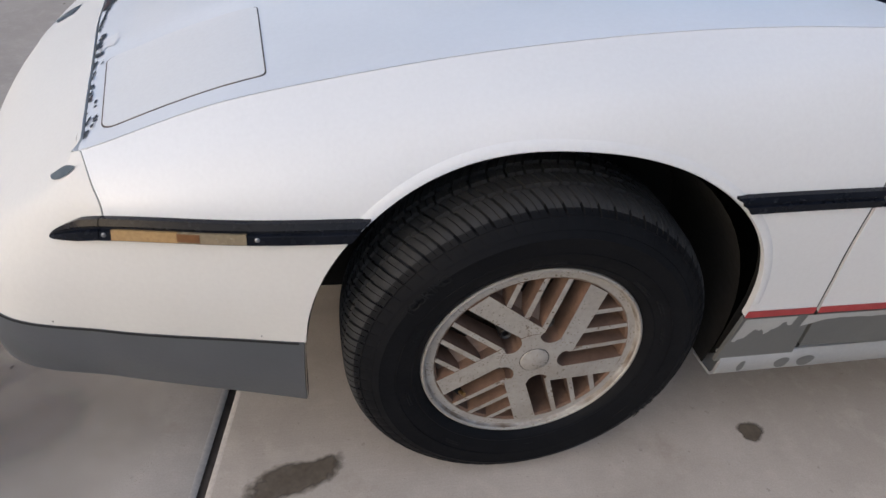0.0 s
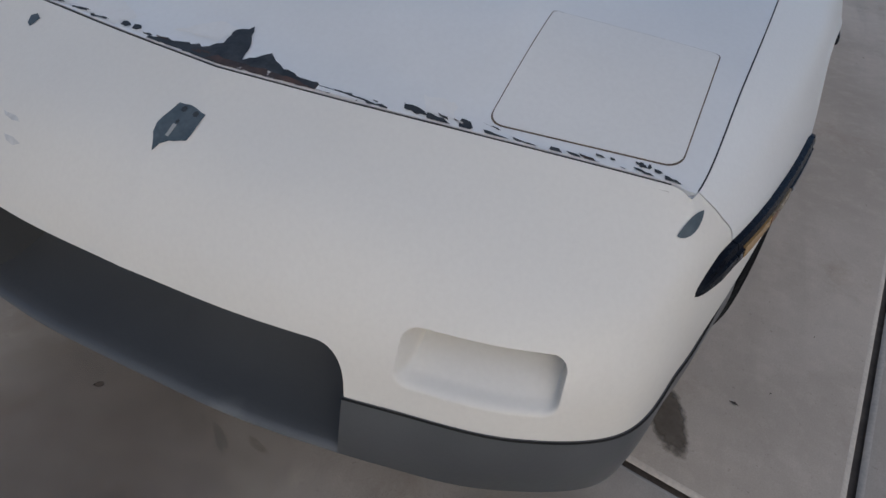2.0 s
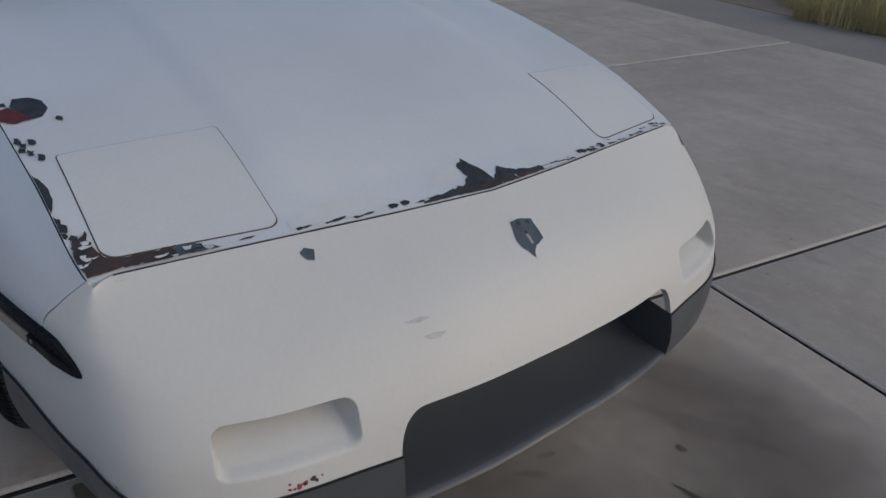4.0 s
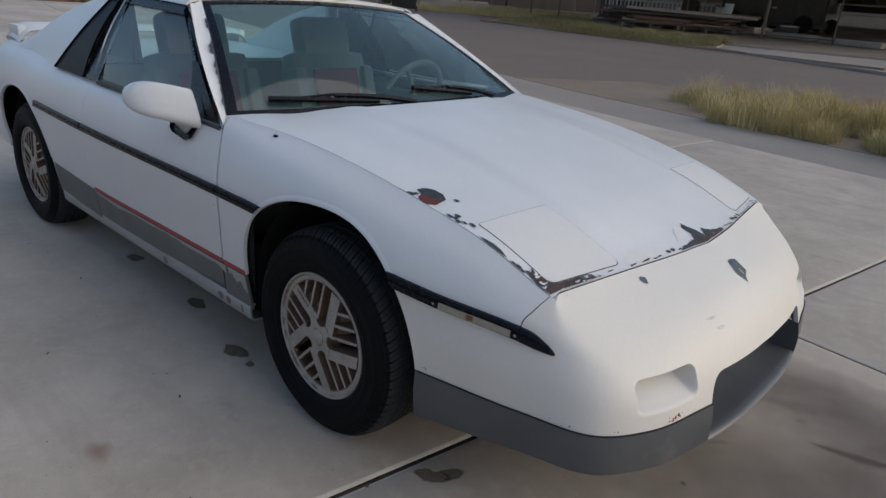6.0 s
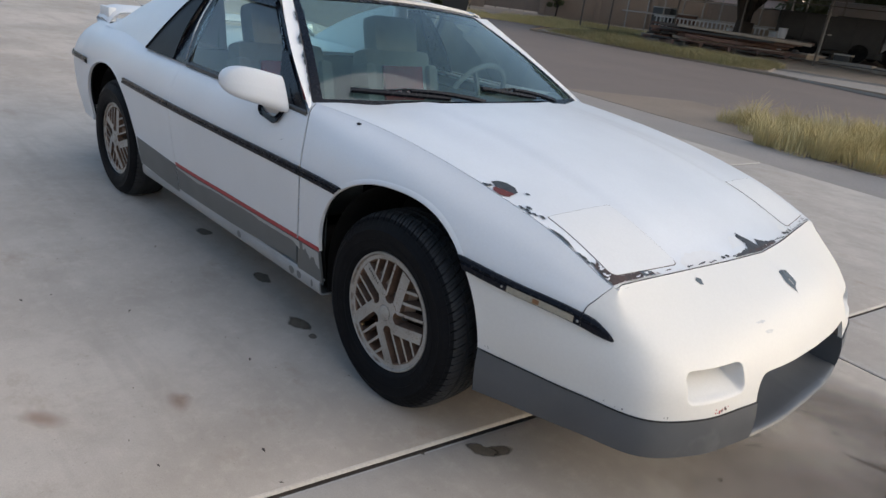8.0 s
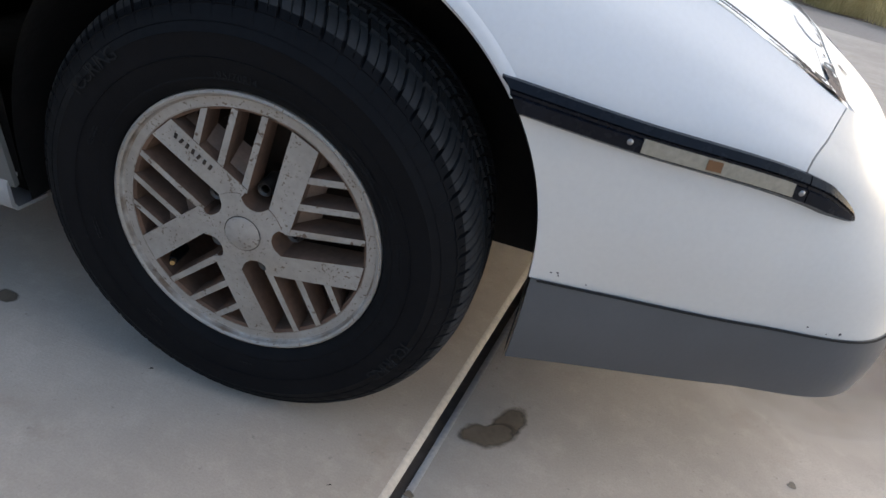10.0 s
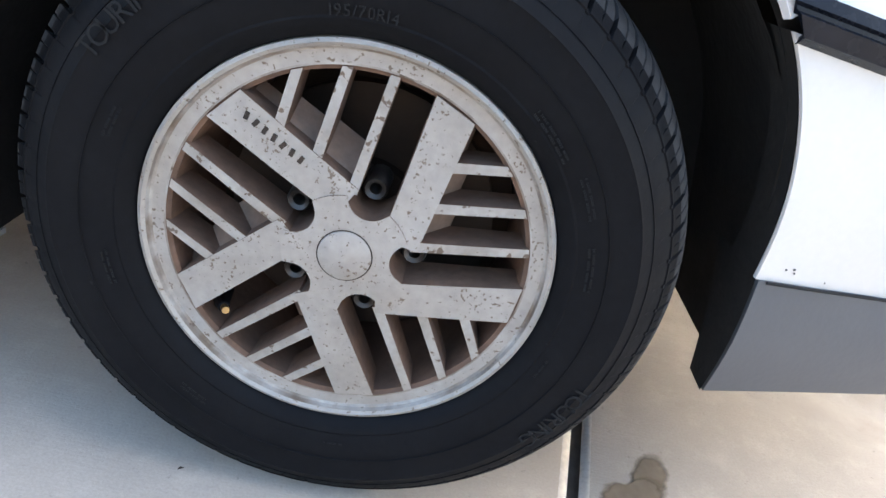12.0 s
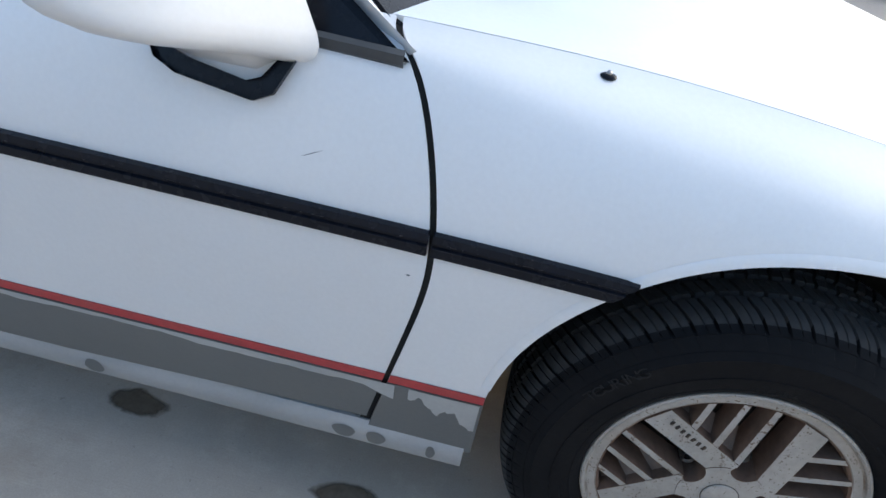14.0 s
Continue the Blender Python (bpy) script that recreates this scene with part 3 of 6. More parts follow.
# the bits of cladding and pinstripe in front of the doors
for s in (1, -1):
    for nm, v0, v1, mt, out in (("fender_lower_panel", V_STRIPE + .01, 3.88, CLAD, .002), ("pinstripe", V_STRIPE - .055, V_STRIPE + .005, REDPAINT, .0018)):
        bm = bmesh.new()
        Q = []
        for j in range(9):
            v = lerp(v0, v1, j / 8)
            ua, ub = u_at_x(-.352, v, 8, 12), u_at_x(door_x(v) + .004, v, 8, 12)
            Q.append([skin(lerp(ua, ub, k / 8), v, out) for k in range(9)])
        panel(bm, [list(r) for r in zip(*Q)], .008 if mt is CLAD else .001, sides=(s,))
        part(nm, bm, mt, car)
    bm = bmesh.new()
    top, low = [], []
    for k in range(41):
        x = lerp(-.356, -.455, k / 40)
        w = .22 - .14 * (k / 40) ** .6 + .035 * math.sin(k * .33) + .012 * math.sin(k * .9) + .005 * math.sin(k * 2.3 + 1)
        for row, v in ((top, V_STRIPE + .012), (low, V_STRIPE + .014 + max(.01, w))):
            row.append(mirrored(skin(u_at_x(x, v, 8, 12), v, .0036), s))
    add_grid(bm, [top, low])
    part("peeled_edge", bm, PEELED, car)

# dark gaps behind the panel edges: ahead of the doors and along the hood
for s in (1, -1):
    bm = bmesh.new()
    rows_ = []
    for j in range(30):
        v = lerp(.1, 3.9, j / 29)
        rows_.append([mirrored(skin(u_at_x(door_x(v) + dx, v, 8, 12), v, -.005), s) for dx in (-.012, 0, .012)])
    add_grid(bm, rows_)
    part("door_gap", bm, GAP, car)

# quarter panels and tail
for s in (1, -1):
    bm = bmesh.new()
    P = []
    for u in spread(12.05, 13.0, 12) + spread(13.0, 15.2, 60)[1:] + spread(15.2, 18, 36)[1:]:
        v1 = min(4.0 if u > 15 else 3.9, v_arch(u, ARCH_R))
        P.append([skin(u, lerp(0, v1, k / 24)) for k in range(25)])
    panel(bm, P, .012, sides=(s,))
    quarter = part("quarter_panel", bm, PAINT, car)
    bm = bmesh.new()
    P = []
    for k in range(15):
        row = []
        for j in range(7):
            v = lerp(3.42, 3.88, j / 6)
            row.append(skin(lerp(u_at_x(-1.527, v, 10, 14), u_at_x(-1.992, v, 12, 15), k / 14), v, .002))
        P.append(row)
    panel(bm, P, .008, sides=(s,))
    part("quarter_lower_panel", bm, CLAD, quarter)

# rocker panels below the doors
for s in (1, -1):
    bm = bmesh.new()
    prof = [(.790, .262), (.806, .262), (.812, .250), (.808, .215), (.798, .202), (.74, .198)]
    P = [[Vector((lerp(-.362, -1.985, k / 40), y, z)) for y, z in prof] for k in range(41)]
    panel(bm, P, .006, sides=(s,))
    part("rocker_panel", bm, ROCKER, car, "worn grey rocker with scuffs")

# rub mouldings: a ribbed black section laid on the skin
def moulding(name, u0, u1, n, side, taper=False, label="", arch=0, front=False):
    """arch: 1 where the far end, -1 where the near end is cut by the front wheel arch."""
    bm = bmesh.new()
    prof = [(0, -.002), (.06, .009), (.30, .011), (.36, .008), (.44, .008), (.50, .012), (.86, .011), (1, -.002)]
    P = []
    for k in range(n + 1):
        u = lerp(u0, u1, k / n)
        z0 = skin(u, 2.0).z + .003
        h = .037 if front else .031
        if taper:
            w = min(1.0, math.sqrt((k + .15) / n * 1.6))
            z0 -= h * (1 - w) * .62
            h *= w
        row = []
        for a, o in prof:
            uu = u
            if arch:
                f = k / n if arch > 0 else 1 - k / n
                uu += ENDS[arch](a) * f
            v = v_at_z(uu, skin(uu, 2.0).z + .003 - a * h) if not taper else v_at_z(u, z0 - a * h)
            row.append(skin(uu, v, o * (w if taper else 1)))
        P.append(row)
    panel(bm, P, .004, sides=(side,))
    return part(name, bm, BLACKTRIM, car, label)


ENDS = {1: lambda a: -a * .16, -1: lambda a: a * .10}
U_TIP = 4.57
for s in (1, -1):
    moulding("moulding_tip", U_TIP, 5.0, 20, s, True, front=True)
    ua = u_at_x(.277, 2.2, 6, 8)
    mould = moulding("front_moulding", 5.008, ua, 24, s, arch=1, front=True)
    # side marker lamp set in the moulding, with its two screws
    bm = bmesh.new()
    u0, u1 = u_at_x(.435, 2.2, 5, 7.5), u_at_x(.612, 2.2, 5, 7.5)
    P = []
    for k in range(13):
        u = lerp(u1, u0, k / 12)
        z0 = skin(u, 2.0).z
        P.append([skin(u, v_at_z(u, z0 - d), .0125) for d in (.0125, .017, .022, .0275)])
    panel(bm, P, .004, sides=(s,))
    for f in bm.faces:
        f.material_index = 0 if f.calc_center_median().x > .527 else 1
    part("marker_lens", bm, [LENS, LENS_B] if s > 0 else [LENS_R, LENS_R], mould, "yellowed side marker lens" if s > 0 else "weathered pale side marker lens")
    bm = bmesh.new()
    um = u_at_x(.525, 2.2, 5, 7.5)
    P = [[skin(lerp(um, um + (.14 if s > 0 else .08), k / 3), v_at_z(um, skin(um, 2.0).z - d), .0132) for d in (.014, .025)] for k in range(4)]
    panel(bm, P, .001, sides=(s,))
    part("marker_bulb", bm, AMBER, mould)
    for xs in (.421, .622):
        us_ = u_at_x(xs, 2.2, 5, 7.5)
        c = skin(us_, v_at_z(us_, skin(us_, 2.0).z - .020), .012)
        bm = bmesh.new()
        bmesh.ops.create_uvsphere(bm, u_segments=12, v_segments=8, radius=.0036, matrix=Matrix.Translation((c.x, c.y * s, c.z)) @ Matrix.Diagonal((1, .5, 1, 1)))
        part("screw", bm, STEEL, mould)
    ub, uc = u_at_x(-.222, 2.2, 8, 10), u_at_x(-.4525, 2.2, 8, 11)
    moulding("fender_moulding", ub, uc, 10, s, arch=-1)
    moulding("door_moulding", u_at_x(-.4575, 2.2, 8, 11), u_at_x(-1.515, 2.2, 10, 13), 24, s)
    moulding("quarter_moulding", u_at_x(-1.525, 2.2, 10, 13), u_at_x(-2.075, 2.2, 12, 15), 12, s)
    moulding("rear_moulding", u_at_x(-2.66, 2.2, 13, 16), 16.5, 12, s)

# ---- valance: grey band below the nose, open at the intake ----
LOW = np.array([(.988, 0, .255), (.980, .20, .250), (.950, .39, .246), (.910, .546, .246), (.840, .666, .248), (.666, .719, .238), (.452, .767, .225), (.335, .795, .219)])


def valance(u, w, out=0.0):
    i = min(int(u), 6)
    lo = hermite(LOW, KNOTS[:8], lerp(KNOTS[i], KNOTS[i + 1], u - i))
    top = np.array(skin(u, 4.0))
    p = lerp(top, lo, w)
    mid = math.sin(math.pi * w) * .006
    d = np.array([p[0] - .2, p[1], 0.0])
    d /= np.linalg.norm(d)
    return Vector(p + d * (mid + .002 + out))


u_gr = solve(lambda u: skin(u, 4.0).y - .338, 0, 4)
bm = bmesh.new()
P = []
for u in [lerp(u_gr, 5.0, k / 50) for k in range(51)] + [lerp(5.0, 7.0, k / 30) for k in range(1, 31)]:
    if skin(u, 4.0).x < .366:
        break
    P.append([valance(u, k / 8) for k in range(9)])
panel(bm, P, .005)
VAL_EDGE = P[-1]
# lip and scoop across the intake
P = []
for k in range(25):
    u = lerp(0, u_gr, k / 24)
    lo = valance(u, 1.0)
    row = []
    for a in range(13):
        t = a / 12
        row.append(Vector((lo.x - .012 - .245 * t, lo.y * (1 - .06 * t), lo.z + .009 + .158 * t ** 2.5)))
    P.append([lo, lo + Vector((-.002, 0, .004)), lo + Vector((-.006, 0, .007))] + row)
panel(bm, P, 0)
# cheeks of the intake
P = []
for a in range(9):
    t = a / 8
    top, lo = skin(u_gr, 4.0), valance(u_gr, 1.0)
    P.append([lerp(valance(u_gr, w / 6), valance(u_gr, w / 6) + Vector((-.19, -.02, .03)), t) for w in range(7)])
panel(bm, P, 0)
bmesh.ops.remove_doubles(bm, verts=bm.verts, dist=.0004)
part("valance", bm, GREY, car, "faded grey lower valance with an intake scoop")
for s in (1, -1):
    # dark seam between the nose and the valance
    bm = bmesh.new()
    rim = [valance(lerp(u_gr, 6.6, k / 70), 0, .0012) for k in range(71)]
    add_tube(bm, [Vector((p.x, p.y * s, p.z - .001)) for p in rim if p.x > .37], .0016, 6)
    part("valance_seam", bm, GAP, car)
    # torn black splash shield along the valance's rear edge
    bm = bmesh.new()
    rnd = random.Random(4)
    add_grid(bm, [[Vector((p.x - .003, (p.y - t * (1 - .085 * k) - (rnd.uniform(0, .004) if t > .05 else 0)) * s, p.z)) for t in (.001, .04, .105)] for k, p in enumerate(VAL_EDGE)])
    part("splash_shield", bm, DARK, car)
bm = bmesh.new()
add_box(bm, (.02, .72, .20), (.700, 0, .36))
add_box(bm, (.21, .70, .012), (.805, 0, .442))
add_box(bm, (.19, .012, .11), (.79, .352, .39))
add_box(bm, (.19, .012, .11), (.79, -.352, .39))
part("intake_duct", bm, DARK, car)

# ---- hood ----
SEAM = [skin(u, 0) for u in spread(11, 5, 300)]
SEAM_X, SEAM_Y, SEAM_Z = [p.x for p in SEAM], [p.y for p in SEAM], [p.z for p in SEAM]


def hood_base(x, y):
    """The hood between its side seams."""
    xs = max(-.56, min(.6545, x))
    ey, ez = float(np.interp(xs, SEAM_X, SEAM_Y)), float(np.interp(xs, SEAM_X, SEAM_Z))
    k = min(1.0, abs(y) / max(ey, .1))
    crown = float(np.interp(x, [-.6, -.4, 0, .42, .66, .76], [.030, .030, .030, .026, .034, .040]))
    q = min(1.0, max(0.0, (abs(y) - .325) / .075))
    step = .009 * (1 - q * q * (3 - 2 * q))
    z = ez + crown * (1 - k ** 2.2) + step
    z -= .008 * math.exp(-((abs(y) - .545) / .080) ** 2) * min(1.0, max(0.0, (.34 - x) / .30))
    if x > .6545:
        z -= (x - .6545) * .33
    return z


def hood_z(x, y):
    """The same, drawn down to meet the nose along the front edge."""
    xe = float(np.interp(abs(y), EDGE_Y, EDGE_X))
    ze = float(np.interp(abs(y), EDGE_Y, EDGE_Z))
    w = max(0.0, 1 - max(0, xe - x) / .22) ** 2
    return hood_base(x, y) + (ze - hood_base(xe, y)) * w


EDGE = [skin(u, 0) for u in spread(0, 5, 60)]
EDGE_Y, EDGE_X, EDGE_Z = [p.y for p in EDGE], [p.x for p in EDGE], [p.z for p in EDGE]


def hood_front(y):
    return float(np.interp(abs(y), EDGE_Y, EDGE_X)) - .0046


def hood_side(x):
    return float(np.interp(max(-.56, min(.6545, x)), SEAM_X, SEAM_Y)) - .0025


def hood_back(y):
    notch = .045 * min(1, max(0, (y + .37) / .05)) * min(1, max(0, (.74 - y) / .5))
    return -.405 - .145 * (abs(y) / .75) ** 2.2 + notch


def hood(a, b):
    """a: -1 to 1 across, b: 0 at the front edge to 1 at the cowl."""
    y = a * .66
    for _ in range(5):
        x = lerp(hood_front(y), hood_back(y), b)
        y = a * hood_side(x)
    return Vector((x, y, hood_z(x, y)))


bm = bmesh.new()
P = [[hood(a, b) for b in spread(0, .30, 36) + spread(.30, 1, 30)[1:]] for a in spread(-1, 1, 96)]
add_grid(bm, P, flip=False, flange=.012)
hood_ob = part("hood", bm, HOODPAINT, car, "chalky white hood with paint peeling along its front edge")


bm = bmesh.new()
add_grid(bm, [[Vector((hood_front(y) + dx, y, float(np.interp(abs(y), EDGE_Y, EDGE_Z)) - .006)) for dx in (-.012, .004, .012)] for y in spread(-.63, .63, 90)])
part("hood_gap", bm, BROWNGAP, car)
# dark strip over the hood's white turned-down front edge
bm = bmesh.new()
add_grid(bm, [[Vector((hood_front(y) + .0009, y, hood_z(hood_front(y), y) - dz)) for dz in (.0012, .006, .012)] for y in spread(-.63, .63, 90)])
part("hood_edge", bm, PRIMER, car, "dark strip along the front edge of the hood")


def on_hood(x, y, up):
    return Vector((x, y, hood_z(x, y) + up))


# dark seams between hood and fenders, widest at the front corner
for s in (1, -1):
    bm = bmesh.new()
    rows_ = []
    for u in spread(5.02, 9.9, 120):
        p = skin(u, 0)
        w = lerp(.0046, .0012, min(1, (u - 5) / 2.4))
        rows_.append([Vector((p.x, (p.y - .0012 + dy * w) * s, p.z - .0012 + .0008 * (dy == 0))) for dy in (-.6, 0, .4)])
    add_grid(bm, rows_)
    part("hood_seam", bm, GAP, car)


# pop-up headlamp lids with rounded corners
def rounded(x0, x1, y0, y1, radii, n=6):
    out = []
    for sx, sy, a0, r in ((1, 1, 0, radii[0]), (-1, 1, 90, radii[1]), (-1, -1, 180, radii[1]), (1, -1, 270, radii[0])):
        cx, cy = (x1 - r if sx > 0 else x0 + r), (y1 - r if sy > 0 else y0 + r)
        out += [(cx + r * math.cos(radians(a0 + 90 * k / n)), cy + r * math.sin(radians(a0 + 90 * k / n))) for k in range(n + 1)]
    full = []
    for p, q in zip(out, out[1:] + out[:1]):
        m = max(1, int(math.dist(p, q) / .012))
        full += [(lerp(p[0], q[0], k / m), lerp(p[1], q[1], k / m)) for k in range(m)]
    return full


def hood_plate(bm, outline, up0, up1, side, rings=6, mat=0):
    """A thin plate that follows the hood."""
    cx, cy = sum(p[0] for p in outline) / len(outline), sum(p[1] for p in outline) / len(outline)
    loops = []
    for k in range(rings + 1):
        f = 1 - k / (rings + .5)
        loops.append([bm.verts.new(on_hood(lerp(cx, x, f), side * lerp(cy, y, f), up1)) for x, y in outline])
    base = [bm.verts.new(on_hood(x, side * y, up0)) for x, y in outline]
    n = len(outline)
    for a, b in zip([base] + loops, loops):
        for k in range(n):
            bm.faces.new((a[k], a[(k + 1) % n], b[(k + 1) % n], b[k])).material_index = mat
    bm.faces.new(loops[-1]).material_index = mat


for s in (1, -1):
    ol = []
    for x, y in rounded(.405, .652, .382, .633, (.022, .009)):
        ol.append((x - (y - .378) * .085 * ((x - .405) / .247) + .02 * (1 - (y - .378) / .258) , y))
    big = [(.528 + (x - .528) * 1.017, .507 + (y - .507) * (1.015 if y > .507 else 1.013)) for x, y in ol]
    bm = bmesh.new()
    hood_plate(bm, big, -.002, .0007, s)
    part("lid_gap", bm, BROWNGAP, car)
    bm = bmesh.new()
    hood_plate(bm, ol, .0007, .0016, s, 10)
    part("headlamp_lid", bm, LIDPAINT, car, "pop-up headlamp lid, closed")

# ---- inner body, dark behind the panel gaps ----
bm = bmesh.new()
for u0, u1, cx in ((4.95, 10.4, ARCH_F), (10.4, 18, ARCH_R)):
    P = [[skin(u, lerp(.12, min(3.9, v_arch(u, cx) - .02), k / 12), -.022) for k in range(13)] for u in spread(u0, u1, 90)]
    panel(bm, P, 0)
part("inner_body", bm, DARK, car)
for nm, size, at in (("floor_pan", (1.60, 1.50, .02), (-1.17, 0, .215)), ("splash_pan", (.28, 1.24, .02), (.62, 0, .275)),
                     ("engine_pan", (.90, 1.30, .02), (-2.75, 0, .36)), ("bulkhead", (.02, 1.30, .36), (.475, 0, .44)),
                     ("bulkhead", (.02, 1.24, .40), (-.40, 0, .42))):
    bm = bmesh.new()
    add_box(bm, size, at)
    part(nm, bm, DARK, car)
bm = bmesh.new()
P = [[hood(a, b) - Vector((0, 0, .03)) for b in spread(.02, 1, 16)] for a in spread(-.97, .97, 24)]
add_grid(bm, P)
part("hood_lining", bm, DARK, car)

# wheel houses
for cx in (ARCH_F, ARCH_R):
    for s in (1, -1):
        bm = bmesh.new()
        ring = [(cx + .385 * math.cos(radians(a)), .315 + .388 * math.sin(radians(a))) for a in range(-14, 199, 6)]
        P = [[Vector((x, y * s, z)) for y in (.815, .79, .70, .60, .50)] for x, z in ring]
        P = [[Vector((cx + (p.x - cx) * (.985 if j < 2 else 1.0), min(abs(p.y), .776) * s, .315 + (p.z - .315) * (.965 if j < 2 else 1))) for j, p in enumerate(row)] for row in P]
        # the liner's front foot leans forward, clear of the tyre
        P = [[p + Vector((.022 * max(0, 1 - max(0, p.z - .22) / .16) * (p.x > cx) * min(1, j / 2), 0, 0)) for j, p in enumerate(row)] for row in P]
        add_grid(bm, P)
        add_prism(bm, [(row[-1].x, row[-1].z) for row in P], .50 * s, .49 * s)
        part("wheel_liner", bm, DARK, car)

# ---- greenhouse ----
def ws(a, b, out=0.0):
    """The windshield: a across, b from the cowl up to the roof."""
    lo = Vector((-.425 - .128 * abs(a) ** 2.2, .758 * a, .842 - .008 * abs(a) ** 2))
    hi = Vector((-1.050 - .065 * abs(a) ** 2.2, .520 * a, 1.182 - .020 * abs(a) ** 2))
    p = lo.lerp(hi, b)
    bulge = .022 * math.sin(math.pi * b) * (1 - .3 * a * a)
    return p + Vector((.5, 0, .85)) * (bulge + out)


bm = bmesh.new()
add_grid(bm, [[ws(a, b) for b in spread(.0, 1, 16)] for a in spread(-.965, .965, 32)])
wsh = part("windshield", bm, WINDSHIELD, car, "dusty tinted windshield with sky reflection put into its teal veil")
wsh.visible_shadow = False
# black band and seal round the glass
bm = bmesh.new()
for a0, a1, b0, b1, na, nb in ((-.99, .99, .955, 1.0, 40, 2), (-.99, .99, -.03, .035, 40, 2), (.952, .995, 0, 1, 2, 30), (-.995, -.952, 0, 1, 2, 30)):
    add_grid(bm, [[ws(a, b, .003) for b in spread(b0, b1, nb)] for a in spread(a0, a1, na)], flange=.004)
part("windshield_seal", bm, BLACKTRIM, car)
# cowl
bm = bmesh.new()
P = [[Vector((hood_back(y) + .02 - t * .12, y, hood_z(hood_back(y), y) - .014)) for t in spread(0, 1, 3)] for y in spread(-.74, .74, 40)]
add_grid(bm, P)
part("cowl", bm, BLACKTRIM, car)

SIDE = {"fb": (-.515, .792, .806), "ft": (-1.075, .590, 1.142), "rt": (-1.690, .585, 1.162), "rb": (-1.955, .782, .830)}
SIDE = {k: Vector(v) for k, v in SIDE.items()}


def side_pt(f, h):
    """The side window plane: f from the front edge back, h from the belt up."""
    lo = SIDE["fb"].lerp(SIDE["rb"], f)
    hi = SIDE["ft"].lerp(SIDE["rt"], f)
    return lo.lerp(hi, h) + Vector((0, .014 * math.sin(math.pi * h), 0))


def mir(p, s):
    return Vector((p.x, p.y * s, p.z))


for s in (1, -1):
    # A pillar and roof rail, white, round the side window
    bm = bmesh.new()
    P = []
    for k in range(25):
        t = k / 24
        inner, outer = ws(1.0, t), side_pt(0, t) + Vector((.005, 0, .012))
        m = (inner + outer) / 2 + Vector((.001, .008, -.006))
        P.append([mir(p, s) for p in (inner + Vector((-.01, -.012, -.006)), inner, m, outer, outer + Vector((-.012, -.012, -.012)))])
    add_grid(bm, P)
    part("pillar", bm, PAINT, car)
    # black trim round the side openings
    bm = bmesh.new()
    def frame_band(c0, c1, n=14, out=.0):
        add_grid(bm, [[mir(side_pt(lerp(c0[i][0], c1[i][0], t), lerp(c0[i][1], c1[i][1], t)) + Vector((0, .004, 0)), s) for i in range(len(c0))] for t in spread(0, 1, n)], flange=.006)
    frame_band([(0, 0), (0, 1)], [(.06, .02), (.05, .94)], 3)
    frame_band([(0, 1.0), (1, 1.0)], [(.03, .90), (.97, .90)], 3)
    frame_band([(0, -.0), (1, -.0)], [(.03, .055), (.97, .055)], 3)
    frame_band([(.665, 0), (.77, 1)], [(.775, 0), (.88, 1)], 3)
    add_grid(bm, [[mir(side_pt(lerp(.01, lerp(.15, .05, h / .5), q), h) + Vector((0, .003, 0)), s) for h in spread(0, .5, 8)] for q in spread(0, 1, 4)])
    part("window_trim", bm, BLACKTRIM, car)
    bm = bmesh.new()
    add_grid(bm, [[mir(side_pt(lerp(.03, lerp(.67, .775, h), t), lerp(.03, .95, h)), s) for h in spread(0, 1, 8)] for t in spread(0, 1, 10)])
    g = part("door_glass", bm, SIDEGLASS, car)
    g.visible_shadow = False
    bm = bmesh.new()
    add_grid(bm, [[mir(side_pt(lerp(lerp(.77, .875, h), 1.0, t), lerp(.0, 1.0, h)) + Vector((0, .005, 0)), s) for h in spread(0, 1, 8)] for t in spread(0, 1, 6)], flange=.006)
    part("quarter_window", bm, SMOKED, car, "black quarter glass")
    # grey weatherstrip along the belt
    bm = bmesh.new()
    add_grid(bm, [[mir(side_pt(f, 0) + Vector((0, dy, dz)), s) for dy, dz in ((.004, .012), (.011, .008), (.012, -.002), (.006, -.008))] for f in spread(.004, .67, 24)], flange=.003)
    part("belt_strip", bm, WEATHERSTRIP, car)
    # bright edge of the door glass channel
    bm = bmesh.new()
    add_tube(bm, [mir(side_pt(lerp(.688, .79, t), lerp(.06, .93, t)) + Vector((0, .010, 0)), s) for t in spread(0, 1, 6)], .0035, 6)
    part("window_channel", bm, STEEL, car)
    # sail panel behind the side window
    bm = bmesh.new()
    P = []
    for k in range(21):
        t = k / 20
        lo = Vector((lerp(-1.957, -2.68, t), lerp(.776, .735, t), lerp(.832, .862, t)))
        hi = Vector((lerp(-1.695, -2.68, t), lerp(.580, .665, t), lerp(1.166, .880, t) + .034 * math.sin(math.pi * t)))
        mid = lo.lerp(hi, .55) + Vector((0, .018 * (1 - t), 0))
        ins = Vector((hi.x, hi.y - .05, hi.z + .004))
        foot = Vector((hi.x, hi.y - .075, .865))
        P.append([mir(p, s) for p in (lo, lo.lerp(mid, .5) + Vector((0, .004, 0)), mid, hi, ins, foot)])
    add_grid(bm, P)
    part("sail_panel", bm, PAINT, car)

# roof
def roof(a, t):
    x = lerp(ws(a, 1.0).x, -1.735, t)
    y = a * lerp(.535, .575, max(0, t) ** .5)
    z = 1.178 + .018 * (1 - a * a) + .014 * math.sin(math.pi * min(1, t * 1.1)) - .010 * abs(a) ** 6 - .006 * t
    return Vector((x, y, z))


